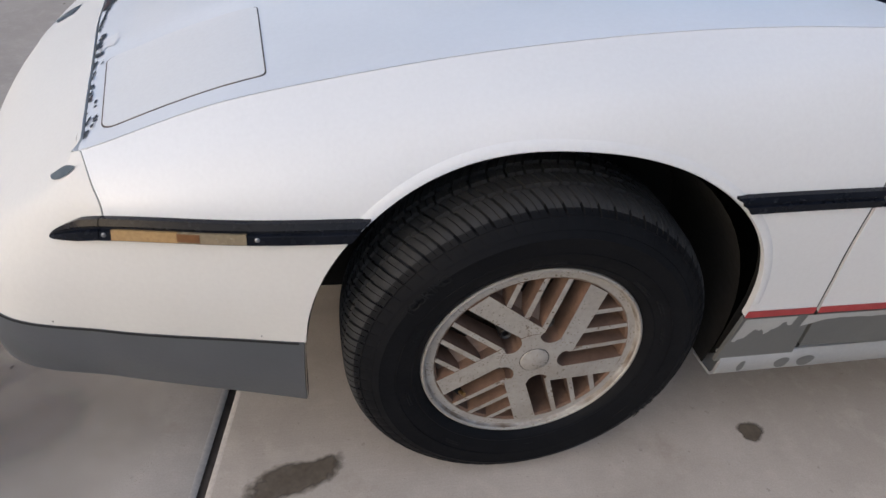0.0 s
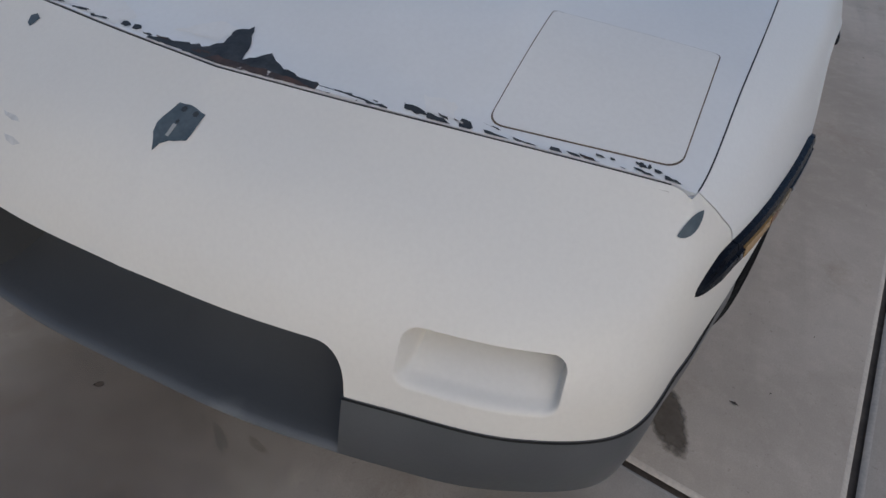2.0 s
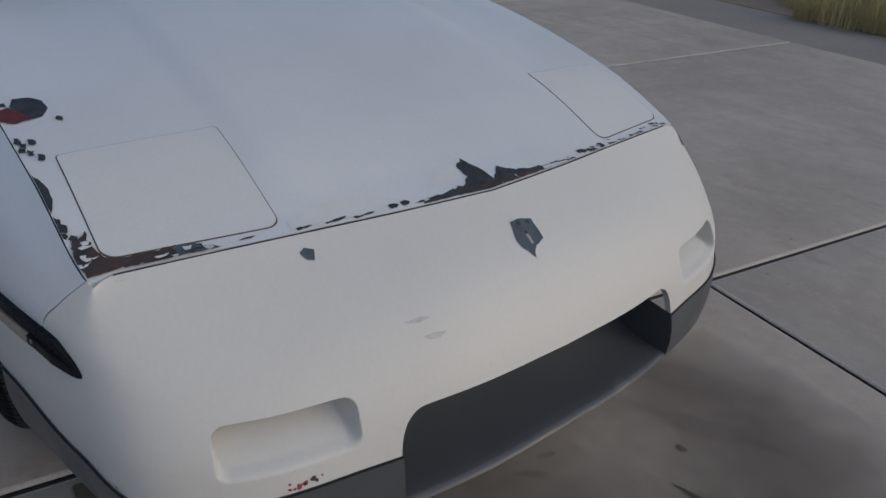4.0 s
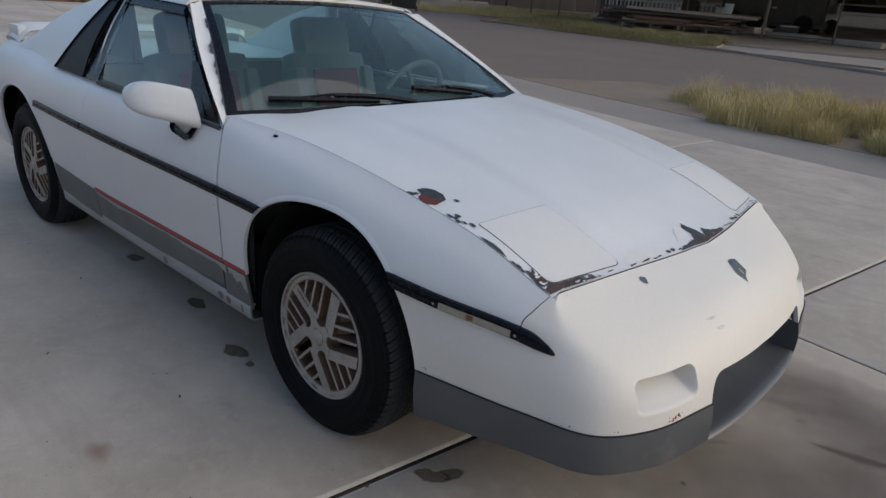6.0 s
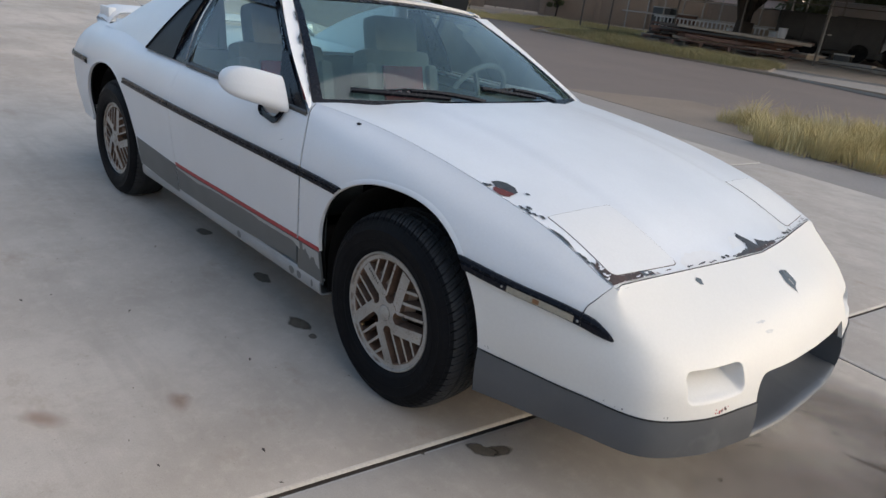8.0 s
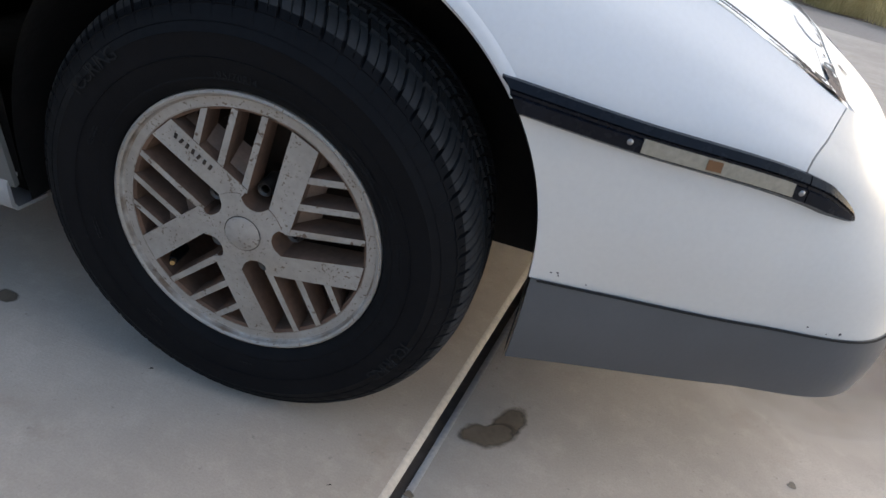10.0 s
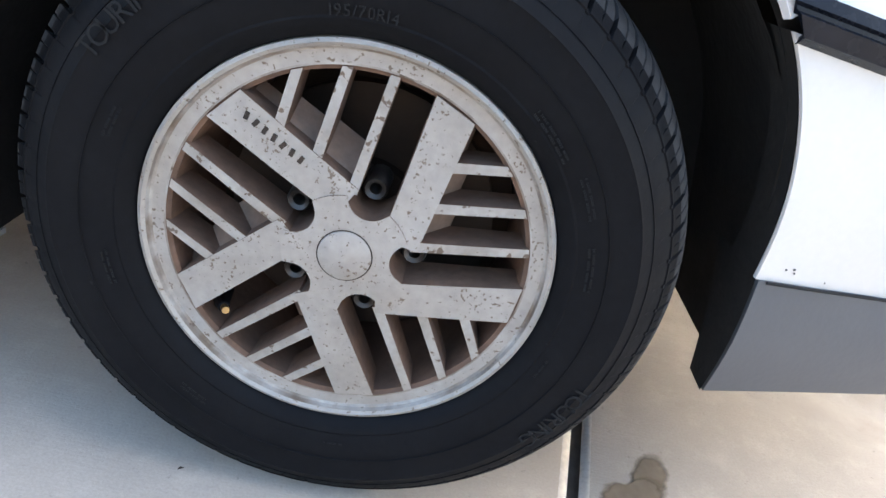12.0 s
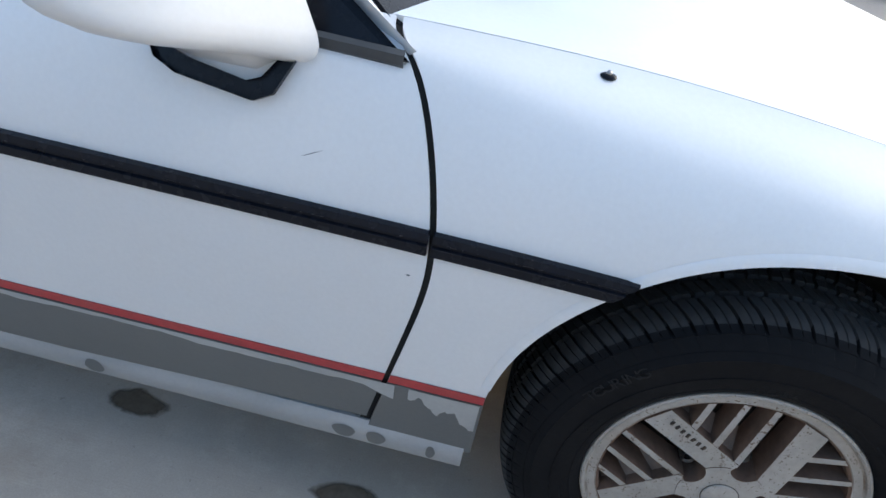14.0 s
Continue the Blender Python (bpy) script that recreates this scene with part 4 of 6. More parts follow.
bm = bmesh.new()
P = [[roof(a, t) for t in spread(0, 1, 20)] for a in spread(-1, 1, 32)]
add_grid(bm, P, flange=.02)
for s in (1, -1):
    Q = []
    for t in spread(0, 1, 20):
        e = roof(1, t)
        lowp = side_pt(max(0, min(1, t * 1.0)), 1.0)
        lowp = Vector((e.x, lowp.y + .004, lowp.z - .002))
        Q.append([mir(e, s), mir(e.lerp(lowp, .5) + Vector((0, .008, .004)), s), mir(lowp, s)])
    add_grid(bm, Q, flange=.008)
part("roof", bm, PAINT, car)
# bare patch above the windshield
bm = bmesh.new()
add_grid(bm, [[roof(a, t + .03 * math.sin(a * 31)) + Vector((0, 0, .0015)) for t in spread(.005, .10, 3)] for a in spread(-.55, .15, 24)])
part("bare_roof_patch", bm, STAINP, car)
# tilted sunroof panel
bm = bmesh.new()
P = [[Vector((lerp(-1.33, -1.80, t), .40 * a, lerp(1.200, 1.236, t) + .016 * (1 - a * a) * (1 - .5 * t))) for t in spread(0, 1, 8)] for a in spread(-1, 1, 12)]
add_grid(bm, P, flange=.016)
sr = part("sunroof_panel", bm, PAINT, car, "white sunroof panel tilted open")
for y, x in ((-.30, -1.40), (-.02, -1.74), (.02, -1.74)):
    bm = box((.02, .018, .012), (x, y, 1.222 if x > -1.5 else 1.25), bevel=.003)
    part("sunroof_bumper", bm, BLACKTRIM, sr)
# rear window, deck and spoiler
bm = bmesh.new()
add_grid(bm, [[Vector((-1.735 - .03 * t, .52 * a, lerp(1.172, .87, t))) for t in spread(0, 1, 4)] for a in spread(-1, 1, 8)])
rw = part("rear_window", bm, SIDEGLASS, car)
rw.visible_shadow = False
bm = bmesh.new()
P = [[Vector((lerp(-1.76, -3.03, t), a * lerp(.70, .62, t ** 3), .868 + .012 * (1 - a * a))) for t in spread(0, 1, 14)] for a in spread(-1, 1, 16)]
add_grid(bm, P, flange=.02)
part("deck_lid", bm, PAINT, car)
bm = bmesh.new()
prof = [(-2.775, .930), (-2.80, .950), (-2.87, .962), (-2.96, .958), (-2.975, .945), (-2.95, .932), (-2.86, .922), (-2.79, .920), (-2.775, .930)]
P = []
for k in range(41):
    a = lerp(-1, 1, k / 40)
    drop = .075 * max(0, (abs(a) - .86) / .14) ** 2.2
    P.append([Vector((x, a * .69, z - drop - .004 * a * a)) for x, z in prof])
add_grid(bm, P)
for s in (1, -1):
    add_box(bm, (.15, .045, .085), (-2.875, .655 * s, .905), bevel=.012)
part("spoiler", bm, PAINT, car)
bm = box((.05, .04, .012), (-2.88, -.44, .964), bevel=.004)
part("spoiler_latch", bm, STEEL, car)

# wipers on the glass
for a0, b0, a1, b1 in ((-.05, .015, -.80, .085), (.62, .010, .02, .115)):
    bm = bmesh.new()
    add_tube(bm, [ws(lerp(a0, a1, t), lerp(b0, b1, t) + .02 * math.sin(math.pi * t), .016 + .012 * math.sin(math.pi * t)) for t in spread(0, .62, 8)], [.011, .011, .011, .010, .010, .009, .009, .008, .008], 6)
    add_tube(bm, [ws(lerp(a0, a1, t), lerp(b0, b1, t) + .01, .012) for t in spread(.30, 1.02, 10)], .0105, 6)
    for t in (.36, .52, .70, .9):
        add_tube(bm, [ws(lerp(a0, a1, t), lerp(b0, b1, t) + .012, .012), ws(lerp(a0, a1, .62), lerp(b0, b1, .62) + .03, .026)], .004, 6)
    part("wiper", bm, BLACKTRIM, car)

# black plug on the right fender
for s in (-1,):
    c = skin(u_at_x(-.308, .20, 8, 10), .20)
    bm = bmesh.new()
    bmesh.ops.create_uvsphere(bm, u_segments=14, v_segments=8, radius=.0085, matrix=Matrix.Translation((c.x, c.y * s, c.z)) @ Matrix.Diagonal((1.15, .95, .5, 1)))
    plug = part("fender_plug", bm, BLACKTRIM, car)
    bm = bmesh.new()
    bmesh.ops.create_uvsphere(bm, u_segments=12, v_segments=6, radius=.0035, matrix=Matrix.Translation((c.x, c.y * s - .0015, c.z + .0042)))
    part("plug_centre", bm, STEEL, plug)

# door mirror, on the right door alone
def mirror_housing(t, g):
    """t: from the inboard end out to the tip; g: round the section."""
    k = math.sqrt(max(0.0, 1 - max(0, (t - .45) / .55) ** 3.0))
    c = Vector((lerp(-.668, -.800, t), lerp(-.815, -.968, t), lerp(.852, .858, t) + .012 * math.sin(math.pi * t * .8)))
    cg, sg = math.cos(g), math.sin(g)
    dx = .062 * (k ** .8) * math.copysign(abs(cg) ** .55, cg)
    dz = (.056 if sg > 0 else .050 + .016 * (1 - t)) * k * math.copysign(abs(sg) ** .5, sg)
    if cg > 0:
        # the front leans back from a low edge
        dx *= 1.12 - .85 * min(1.0, max(0.0, (dz + .060) / .116)) ** 1.2
    if cg < 0 and sg < 0:
        dz *= 1 - .42 * abs(cg)
    return c + Vector((dx, 0, dz))


bm = bmesh.new()
P = [[mirror_housing(t, k * math.tau / 32) for k in range(33)] for t in [0, .02] + spread(.05, .9, 12) + [.94, .97, .99, 1.0]]
add_grid(bm, P)
bm.faces.new([bm.verts.new(p + Vector((0, .001, 0))) for p in P[0][:-1]])
mirror = part("door_mirror", bm, PAINT, car, "white door mirror on a short arm")
bm = bmesh.new()
P = [[Vector((lerp(x0, x1, t), lerp(-.808, -.850, t), lerp(z0, .812, t))) for t in spread(0, 1, 5)] for x0, x1, z0 in ((-.775, -.745, .770), (-.745, -.725, .757), (-.675, -.672, .760), (-.652, -.655, .785))]
add_grid(bm, P, flange=.02)
part("mirror_arm", bm, PAINT, mirror)
bm = bmesh.new()
ring_in = [(-.783, .792), (-.768, .777), (-.745, .770), (-.680, .760), (-.664, .766), (-.643, .790)]
ring_out = [(-.797, .791), (-.782, .764), (-.757, .753), (-.671, .7425), (-.650, .752), (-.628, .790)]
P = []
for (xa, za), (xb, zb) in zip(ring_in, ring_out):
    row = []
    for t in spread(0, 1, 3):
        x, z = lerp(xa, xb, t), lerp(za, zb, t)
        u = u_at_x(x, 1.0, 9, 12)
        p = skin(u, v_at_z(u, z), .007)
        row.append(mir(p, -1))
    P.append(row)
add_grid(bm, P, flange=.008)
part("mirror_gasket", bm, BLACKTRIM, mirror)

# ---- cabin ----
bm = bmesh.new()
P = [[Vector((lerp(-.44, -.80, t) - .10 * (a * a) * (1 - t), .72 * a, .828 - .03 * t ** 2 + .035 * math.exp(-((a - .45) / .25) ** 2) * math.sin(math.pi * t))) for t in spread(0, 1, 10)] for a in spread(-1, 1, 24)]
add_grid(bm, P, flange=.20)
part("dashboard", bm, DASH, car)
bm = bmesh.new()
add_box(bm, (.04, 1.44, .62), (-1.70, 0, .56), bevel=.01)
add_box(bm, (1.3, .06, .50), (-1.10, .765, .50))
add_box(bm, (1.3, .06, .50), (-1.10, -.765, .50))
add_box(bm, (1.1, .24, .30), (-1.15, 0, .40), bevel=.03)
part("cabin_trim", bm, CABIN, car)
for s in (1, -1):
    bm = bmesh.new()
    lean = Matrix.Rotation(radians(-16), 4, "Y")
    add_box(bm, (.13, .46, .56), (-1.44, .35 * s, .66), lean, .045)
    add_box(bm, (.12, .30, .20), (-1.535, .35 * s, 1.0), lean, .04)
    add_box(bm, (.50, .46, .15), (-1.15, .35 * s, .36), Matrix.Rotation(radians(6), 4, "Y"), .04)
    for q in (-1, 1):
        add_box(bm, (.15, .07, .46), (-1.41, .35 * s + q * .215, .64), lean, .03)
    seat = part("seat", bm, SEAT, car, "faded grey bucket seat with a maroon insert")
    bm = bmesh.new()
    add_box(bm, (.02, .27, .34), (-1.364, .35 * s, .70), lean, .008)
    add_box(bm, (.34, .27, .02), (-1.13, .35 * s, .44), Matrix.Rotation(radians(6), 4, "Y"), .008)
    part("seat_insert", bm, MAROON, seat)
bm = bmesh.new()
tilt = Matrix.Translation((-.86, .36, .80)) @ Matrix.Rotation(radians(-66), 4, "Y")
ring = [tilt @ Vector((.175 * math.cos(k * math.tau / 40), .175 * math.sin(k * math.tau / 40), 0)) for k in range(41)]
add_tube(bm, ring, .013, 8, caps=False)
for g in (0, 120, 240):
    add_tube(bm, [tilt @ Vector((0, 0, -.03)), tilt @ Vector((.17 * math.cos(radians(g + 90)), .17 * math.sin(radians(g + 90)), 0))], .014, 6)
add_tube(bm, [tilt @ Vector((0, 0, -.25)), tilt @ Vector((0, 0, -.02))], .03, 8)
part("steering_wheel", bm, CABIN, car)

# ---- wheels ----
def build_wheel(turn):
    """A five-spoke finned alloy wheel with its tyre; axis y, outer face at y = 0."""
    bm = bmesh.new()
    add_lathe(bm, [(.1895, -.018), (.1915, -.010), (.1902, -.0045), (.1868, -.003), (.1838, -.0055)], 120)
    add_lathe(bm, [(.1838, -.0055), (.1826, -.0105), (.1805, -.0122)], 120, mat=2)
    add_lathe(bm, [(.1805, -.0122), (.1790, -.0125), (.1718, -.0120), (.1695, -.0120)], 120)
    add_lathe(bm, [(.1695, -.0120), (.1678, -.0120)], 120, mat=2)
    add_lathe(bm, [(.1678, -.0120), (.1662, -.0140), (.1640, -.015)], 120, mat=1)
    add_lathe(bm, [(.1640, -.015), (.1630, -.024), (.1610, -.055), (.1580, -.120), (.1575, -.185)], 96, mat=1)
    rim, parts = bm, []
    face_y = lambda r: .002 - .0115 * (r / .1635) ** 1.3
    for k in range(5):
        th = radians(turn + 72 * k)
        e, nrm = Vector((math.cos(th), 0, math.sin(th))), Vector((-math.sin(th), 0, math.cos(th)))

        def strip(o0, o1, s0, w0, w1, sink, y1):
            """A bar of the face, which domes outwards to the hub."""
            la, lb = o1 - w1 / 2, o1 + w1 / 2
            sa, sb = (math.sqrt(.1668 ** 2 - o * o) for o in (la, lb))
            ends = ((s0, o0 - w0 / 2), (lerp(s0, sa, .5), lerp(o0 - w0 / 2, la, .5)), (sa, la), (sb, lb), (lerp(s0, sb, .5), lerp(o0 + w0 / 2, lb, .5)), (s0, o0 + w0 / 2))
            pts = [e * a + nrm * o for a, o in ends]
            top = [bm.verts.new((-p.x, face_y(p.length) - sink, p.z)) for p in pts]
            low = [bm.verts.new((-p.x, y1, p.z)) for p in pts]
            bm.faces.new((top[0], top[1], top[4], top[5]))
            bm.faces.new((top[1], top[2], top[3], top[4]))
            bm.faces.new(low)
            for j in range(6):
                bm.faces.new((top[j], low[j], low[(j + 1) % 6], top[(j + 1) % 6])).material_index = 1
        bm = bmesh.new()
        strip(-.042, -.042, .029, .034, .038, 0.0, -.048)
        parts.append(("spoke", bm, [ALLOY, DUST]))
        for off in (.0135, .052, .090):
            s0 = (.309 * off + .052) / .951
            bm = bmesh.new()
            strip(off, off, s0, .0095, .0085, .0012, -.046)
            parts.append(("fin", bm, [ALLOY_CHIPPED, DUST]))
        # sloping webs between the fins, where they meet the next spoke
        bm = bmesh.new()
        for oa, ob_, run in ((.0185, .0475, .034), (.0565, .0858, .028), (.0945, .122, .018)):
            ring = []
            for o in (oa, ob_):
                sa = (.309 * o + .052) / .951 - .002
                for sv, yv in ((sa, -.0105), (sa + run, -.046), (sa, -.046)):
                    q = e * sv + nrm * o
                    ring.append(bm.verts.new((-q.x, yv, q.z)))
            a0, b0, c0, a1, b1, c1 = ring
            for f in ((a0, b0, b1, a1), (a0, c0, b0), (a1, b1, c1), (c0, c1, b1, b0), (a0, a1, c1, c0)):
                bm.faces.new(f)
        parts.append(("web", bm, DUSTYALLOY))
    # hub with a scallop at each slot
    bm = rim
    ring = []
    for k in range(240):
        g = k * math.tau / 240
        d = radians(min(abs((math.degrees(g) - turn + 4 - 72 * j + 180) % 360 - 180) for j in range(5)))
        rr, side = .0585, .0205 ** 2 - (.0615 * math.sin(d)) ** 2
        if side > 0:
            rr = min(rr, .0615 * math.cos(d) - math.sqrt(side))
        ring.append((-rr * math.cos(g), rr * math.sin(g)))
    add_prism(bm, ring, -.0002, -.050, 0, 1)
    bm = bmesh.new()
    add_lathe(bm, [(.0005, .0046), (.012, .0042), (.0215, .0030), (.0242, .0018), (.0248, -.0002)], 40)
    parts.append(("centre_cap", bm, ALLOY))
    bm = bmesh.new()
    add_lathe(bm, [(.0247, .0003), (.0258, .0003)], 40)
    parts.append(("cap_groove", bm, DISC))
    for k in range(5):
        g = radians(turn + 72 * k - 4)
        bm = bmesh.new()
        c = Vector((-.0615 * math.cos(g), 0, .0615 * math.sin(g)))
        prof = [(.0055, -.050), (.0060, -.027), (.0098, -.0245), (.0116, -.028), (.0120, -.060)]
        rings = [[bm.verts.new(c + Vector((r * math.cos(j * math.tau / 12), y, r * math.sin(j * math.tau / 12)))) for j in range(12)] for r, y in prof]
        for a, b in zip(rings, rings[1:]):
            for j in range(12):
                bm.faces.new((a[j], a[(j + 1) % 12], b[(j + 1) % 12], b[j]))
        parts.append(("lug_nut", bm, LUG))
    bm = bmesh.new()
    add_lathe(bm, [(.001, -.085), (.060, -.085), (.062, -.100), (.135, -.100), (.135, -.118)], 60)
    add_lathe(bm, [(.10, -.100), (.155, -.13), (.157, -.18)], 60)
    parts.append(("brake_disc", bm, DISC))
    g = radians(180 - (turn + 72 * 3 - 4))
    bm = bmesh.new()
    a = Vector((.152 * math.cos(g), -.030, .152 * math.sin(g)))
    q = a - Vector((.012 * math.cos(g), -.020, .012 * math.sin(g)))
    add_tube(bm, [a + Vector((.008 * math.cos(g), -.03, .008 * math.sin(g))), a, q], [.0085, .0080, .0055], 10)
    parts.append(("valve_stem", bm, RUBBER))
    bm = bmesh.new()
    add_tube(bm, [q, q - Vector((.006 * math.cos(g), -.010, .006 * math.sin(g)))], [.0040, .0036], 8)
    parts.append(("valve_tip", bm, BRASS))
    # tyre
    bm = bmesh.new()
    NB = 70
    prof = [(.1890, -.014), (.1930, -.004), (.2030, .004), (.2060, .0055), (.2080, .0050), (.2200, .0105), (.2400, .0145), (.2590, .0130), (.2610, .0140), (.2630, .0125), (.2780, .0060), (.2885, -.002), (.2900, -.0015), (.2920, -.004)]
    tread = [(.2985, -.0095), (.3040, -.0165), (.3085, -.0260), (.3115, -.0400), (.3125, -.0455)]
    centre = [(.3060, -.0470), (.3060, -.0530), (.3130, -.0545), (.3140, -.0800), (.3075, -.0815), (.3075, -.0885), (.3142, -.0900)]
    outer = prof + tread + centre
    mirror_half = [(r, -.196 - y) for r, y in (tread + centre)[::-1]] + [(r, -.196 - y) for r, y in prof[::-1]]
    full = outer + mirror_half
    frac = (0.0, .40, .415, .46, .475, .82, .85, .97)
    rings = []
    for i, (r, y) in enumerate(full):
        block = len(prof) <= i < len(full) - len(prof)
        ring = []
        for k in range(NB):
            for j, fr in enumerate(frac):
                slant = abs(y + .098) * 1.5
                rr = r - ((.0070 if j in (6, 7) else .003 if j in (2, 3) else 0) if block else .0014 if j in (6, 7) and r > .287 else 0)
                ang = (k + fr) * math.tau / NB + slant
                ring.append(bm.verts.new((rr * math.cos(ang), y, max(-.2975, rr * math.sin(ang)))))
        rings.append(ring)
    n = len(rings[0])
    for a, b in zip(rings, rings[1:]):
        for j in range(n):
            f = bm.faces.new((a[j], a[(j + 1) % n], b[(j + 1) % n], b[j]))
            f.material_index = 1 if math.hypot(a[j].co.x, a[j].co.z) > .2925 and a[j].co.y < -.004 else 0
    parts.append(("tyre", bm, [RUBBER, TREAD]))
    return rim, parts


def arc_text(bm, words, radius, mid, height, depth=.0003, y=.0150, flip=False):
    """Raised letters round the tyre's sidewall, seen from outside."""
    widths = [(.68 if c not in "I1 /" else .38) * height * 1.12 for c in words]
    total = sum(widths)
    at = -total / 2
    for c, w in zip(words, widths):
        g = radians(mid) + (at + w / 2) / radius * (-1 if flip else 1)
        at += w
        if c == " ":
            continue
        cu = bpy.data.curves.new("letter", "FONT")
        cu.body, cu.size, cu.align_x, cu.align_y, cu.extrude, cu.resolution_u = c, height * 1.35, "CENTER", "CENTER", depth, 2
        tmp = bpy.data.objects.new("letter", cu)
        me = tmp.to_mesh()
        # text lies in xy; stand it on the wheel's face, whose x runs to the left when seen from outside (+y)
        up = Vector((math.cos(g), 0, math.sin(g))) * (-1 if flip else 1)
        right = up.cross(Vector((0, 1, 0)))
        m = Matrix((right, up, Vector((0, 1, 0)))).transposed().to_4x4()
        m.translation = Vector((radius * math.cos(g), y, radius * math.sin(g)))
        me.transform(m)
        bm.from_mesh(me)
        tmp.to_mesh_clear()
        bpy.data.objects.remove(tmp)


WHEELS = [("left front", 0.0, .812, 0), ("right front", -.003, -.812, 180), ("left rear", -2.373, .812, 0), ("right rear", -2.373, -.812, 180)]
TURNS = {"left front": 1.0, "right front": 8.0, "left rear": 40.0, "right rear": 20.0}
for nm, x, y, rz in WHEELS:
    rim, parts = build_wheel(TURNS[nm])
    ob = part("wheel", rim, [ALLOY, DUST, RIMGRIME], car, "corroded silver alloy wheel with brown brake dust")
    ob.matrix_local = Matrix.Translation((x, y, .298)) @ Matrix.Rotation(radians(rz), 4, "Z")
    for pn, pb, pm in parts:
        p = part(pn, pb, pm, ob, "worn black tyre" if pn == "tyre" else "")
        if pn == "tyre":
            if "front" in nm:
                # moulded rings, ticks and unreadable small print
                bm = bmesh.new()
                for r0, out in ((.2335, .0143), (.2720, .0089)):
                    add_lathe(bm, [(r0 - .0005, out - .0004), (r0, out + .0005), (r0 + .0005, out - .0004)], 90)
                part("sidewall_ring", bm, RUBBER, ob)
                for base, r0, count in ((128, .211, 26), (146, .219, 20), (163, .217, 22), (196, .214, 12), (262, .216, 10), (300, .222, 16), (340, .216, 18), (18, .219, 16)):
                    bm = bmesh.new()
                    for k in range(count):
                        g = radians(base + k * .52)
                        for j in ((0, 1) if count > 15 else (0,)):
                            if (k * 7 + j * 3 + base) % 6 == 0:
                                continue
                            rr = r0 + .0042 * j
                            add_box(bm, (.0012, .0008, .0022), (rr * math.cos(g), .0098 + (rr - .211) * .12, rr * math.sin(g)), Matrix.Rotation(math.pi / 2 - g, 4, "Y"))
                    tagged(part("small_print", bm, LETTER, ob, smooth=False), kind="stuff")
                for words, radius, mid, size, out, flip in (("TOURING", .260, 207, .018, .0158, False), ("195/70R14", .212, 86, .0095, .0092, False), ("TOURING", .260, 41, .018, .0158, False)):
                    bm = bmesh.new()
                    arc_text(bm, words, radius, mid, size, y=out, flip=flip)
                    part("sidewall_lettering", bm, LETTER, ob, smooth=False)
    if nm == "right front":
        th = radians(TURNS[nm] + 144)
        e, nrm = Vector((math.cos(th), 0, math.sin(th))), Vector((-math.sin(th), 0, math.cos(th)))
        face_at = lambda r: .0022 - .0115 * (r / .1635) ** 1.3
        for k in range(7):
            bm = bmesh.new()
            c = e * (.082 + .0095 * k) + nrm * -.047
            m = Matrix.Translation((-c.x, face_at(c.length), c.z)) @ Matrix.Rotation(th + math.pi, 4, "Y") 
            add_box(bm, (.0040, .0012, .0070), m=m @ Matrix.Rotation(.22 * math.sin(k * 2.3), 4, 'Y'))
            part("badge_bar", bm, DISC, ob)

# ---- bare patches, chips and peeling paint ----
def jagged(outline, seed, step=.008, amount=.0035):
    """Breaks the straight sides of an outline into an uneven edge."""
    rnd = random.Random(seed)
    out = []
    for p, q in zip(outline, outline[1:] + outline[:1]):
        n = max(1, int(math.dist(p, q) / step))
        for k in range(n):
            f = k / n
            j = amount if k else amount * .4
            out.append((lerp(p[0], q[0], f) + rnd.uniform(-j, j), lerp(p[1], q[1], f) + rnd.uniform(-j, j)))
    return out


def hood_patch(name, outline, mat, seed, label="", lift=.0014, step=.008, amount=.003):
    """A thin flake-edged patch on the hood, kept inside its edges."""
    pts = []
    for x, y in jagged(outline, seed, step, amount):
        x = min(x, hood_front(y) - .0005)
        lim = hood_side(x) - .0005
        pts.append((x, max(-lim, min(lim, y))))
    bm = bmesh.new()
    vs = [bm.verts.new(on_hood(x, y, lift)) for x, y in pts]
    f = bm.faces.new(vs)
    bmesh.ops.triangulate(bm, faces=[f])
    bmesh.ops.subdivide_edges(bm, edges=[e for e in bm.edges if e.calc_length() > .02], cuts=3)
    for v in bm.verts:
        v.co.z = hood_z(v.co.x, v.co.y) + lift
    return part(name, bm, mat, hood_ob, label, smooth=False)


edge = lambda y: hood_front(y)
hood_patch("bare_patch", [(.722, -.142), (.713, -.040), (.698, -.024), (.664, -.026), (.650, -.005), (.685, .014), (.718, .024), (.700, .043), (.689, .053), (.706, .079), (.714, .12), (.712, .253),
                          (edge(.253), .253), (edge(.12), .12), (edge(0), 0), (edge(-.142), -.142)], PRIMER, 1, "bare dark primer where the paint peeled")
hood_patch("rusty_strip", [(.727, -.02), (.724, .05), (.722, .12), (edge(.17), .17), (edge(.05), .05), (edge(-.03), -.03)], RUST, 2, "rusty strip along the hood's edge", .0022)
hood_patch("paint_flake", [(.719, .15), (.716, .22), (.722, .225), (.727, .15)], HOODPAINT, 31, "", .0026, .01, .001)
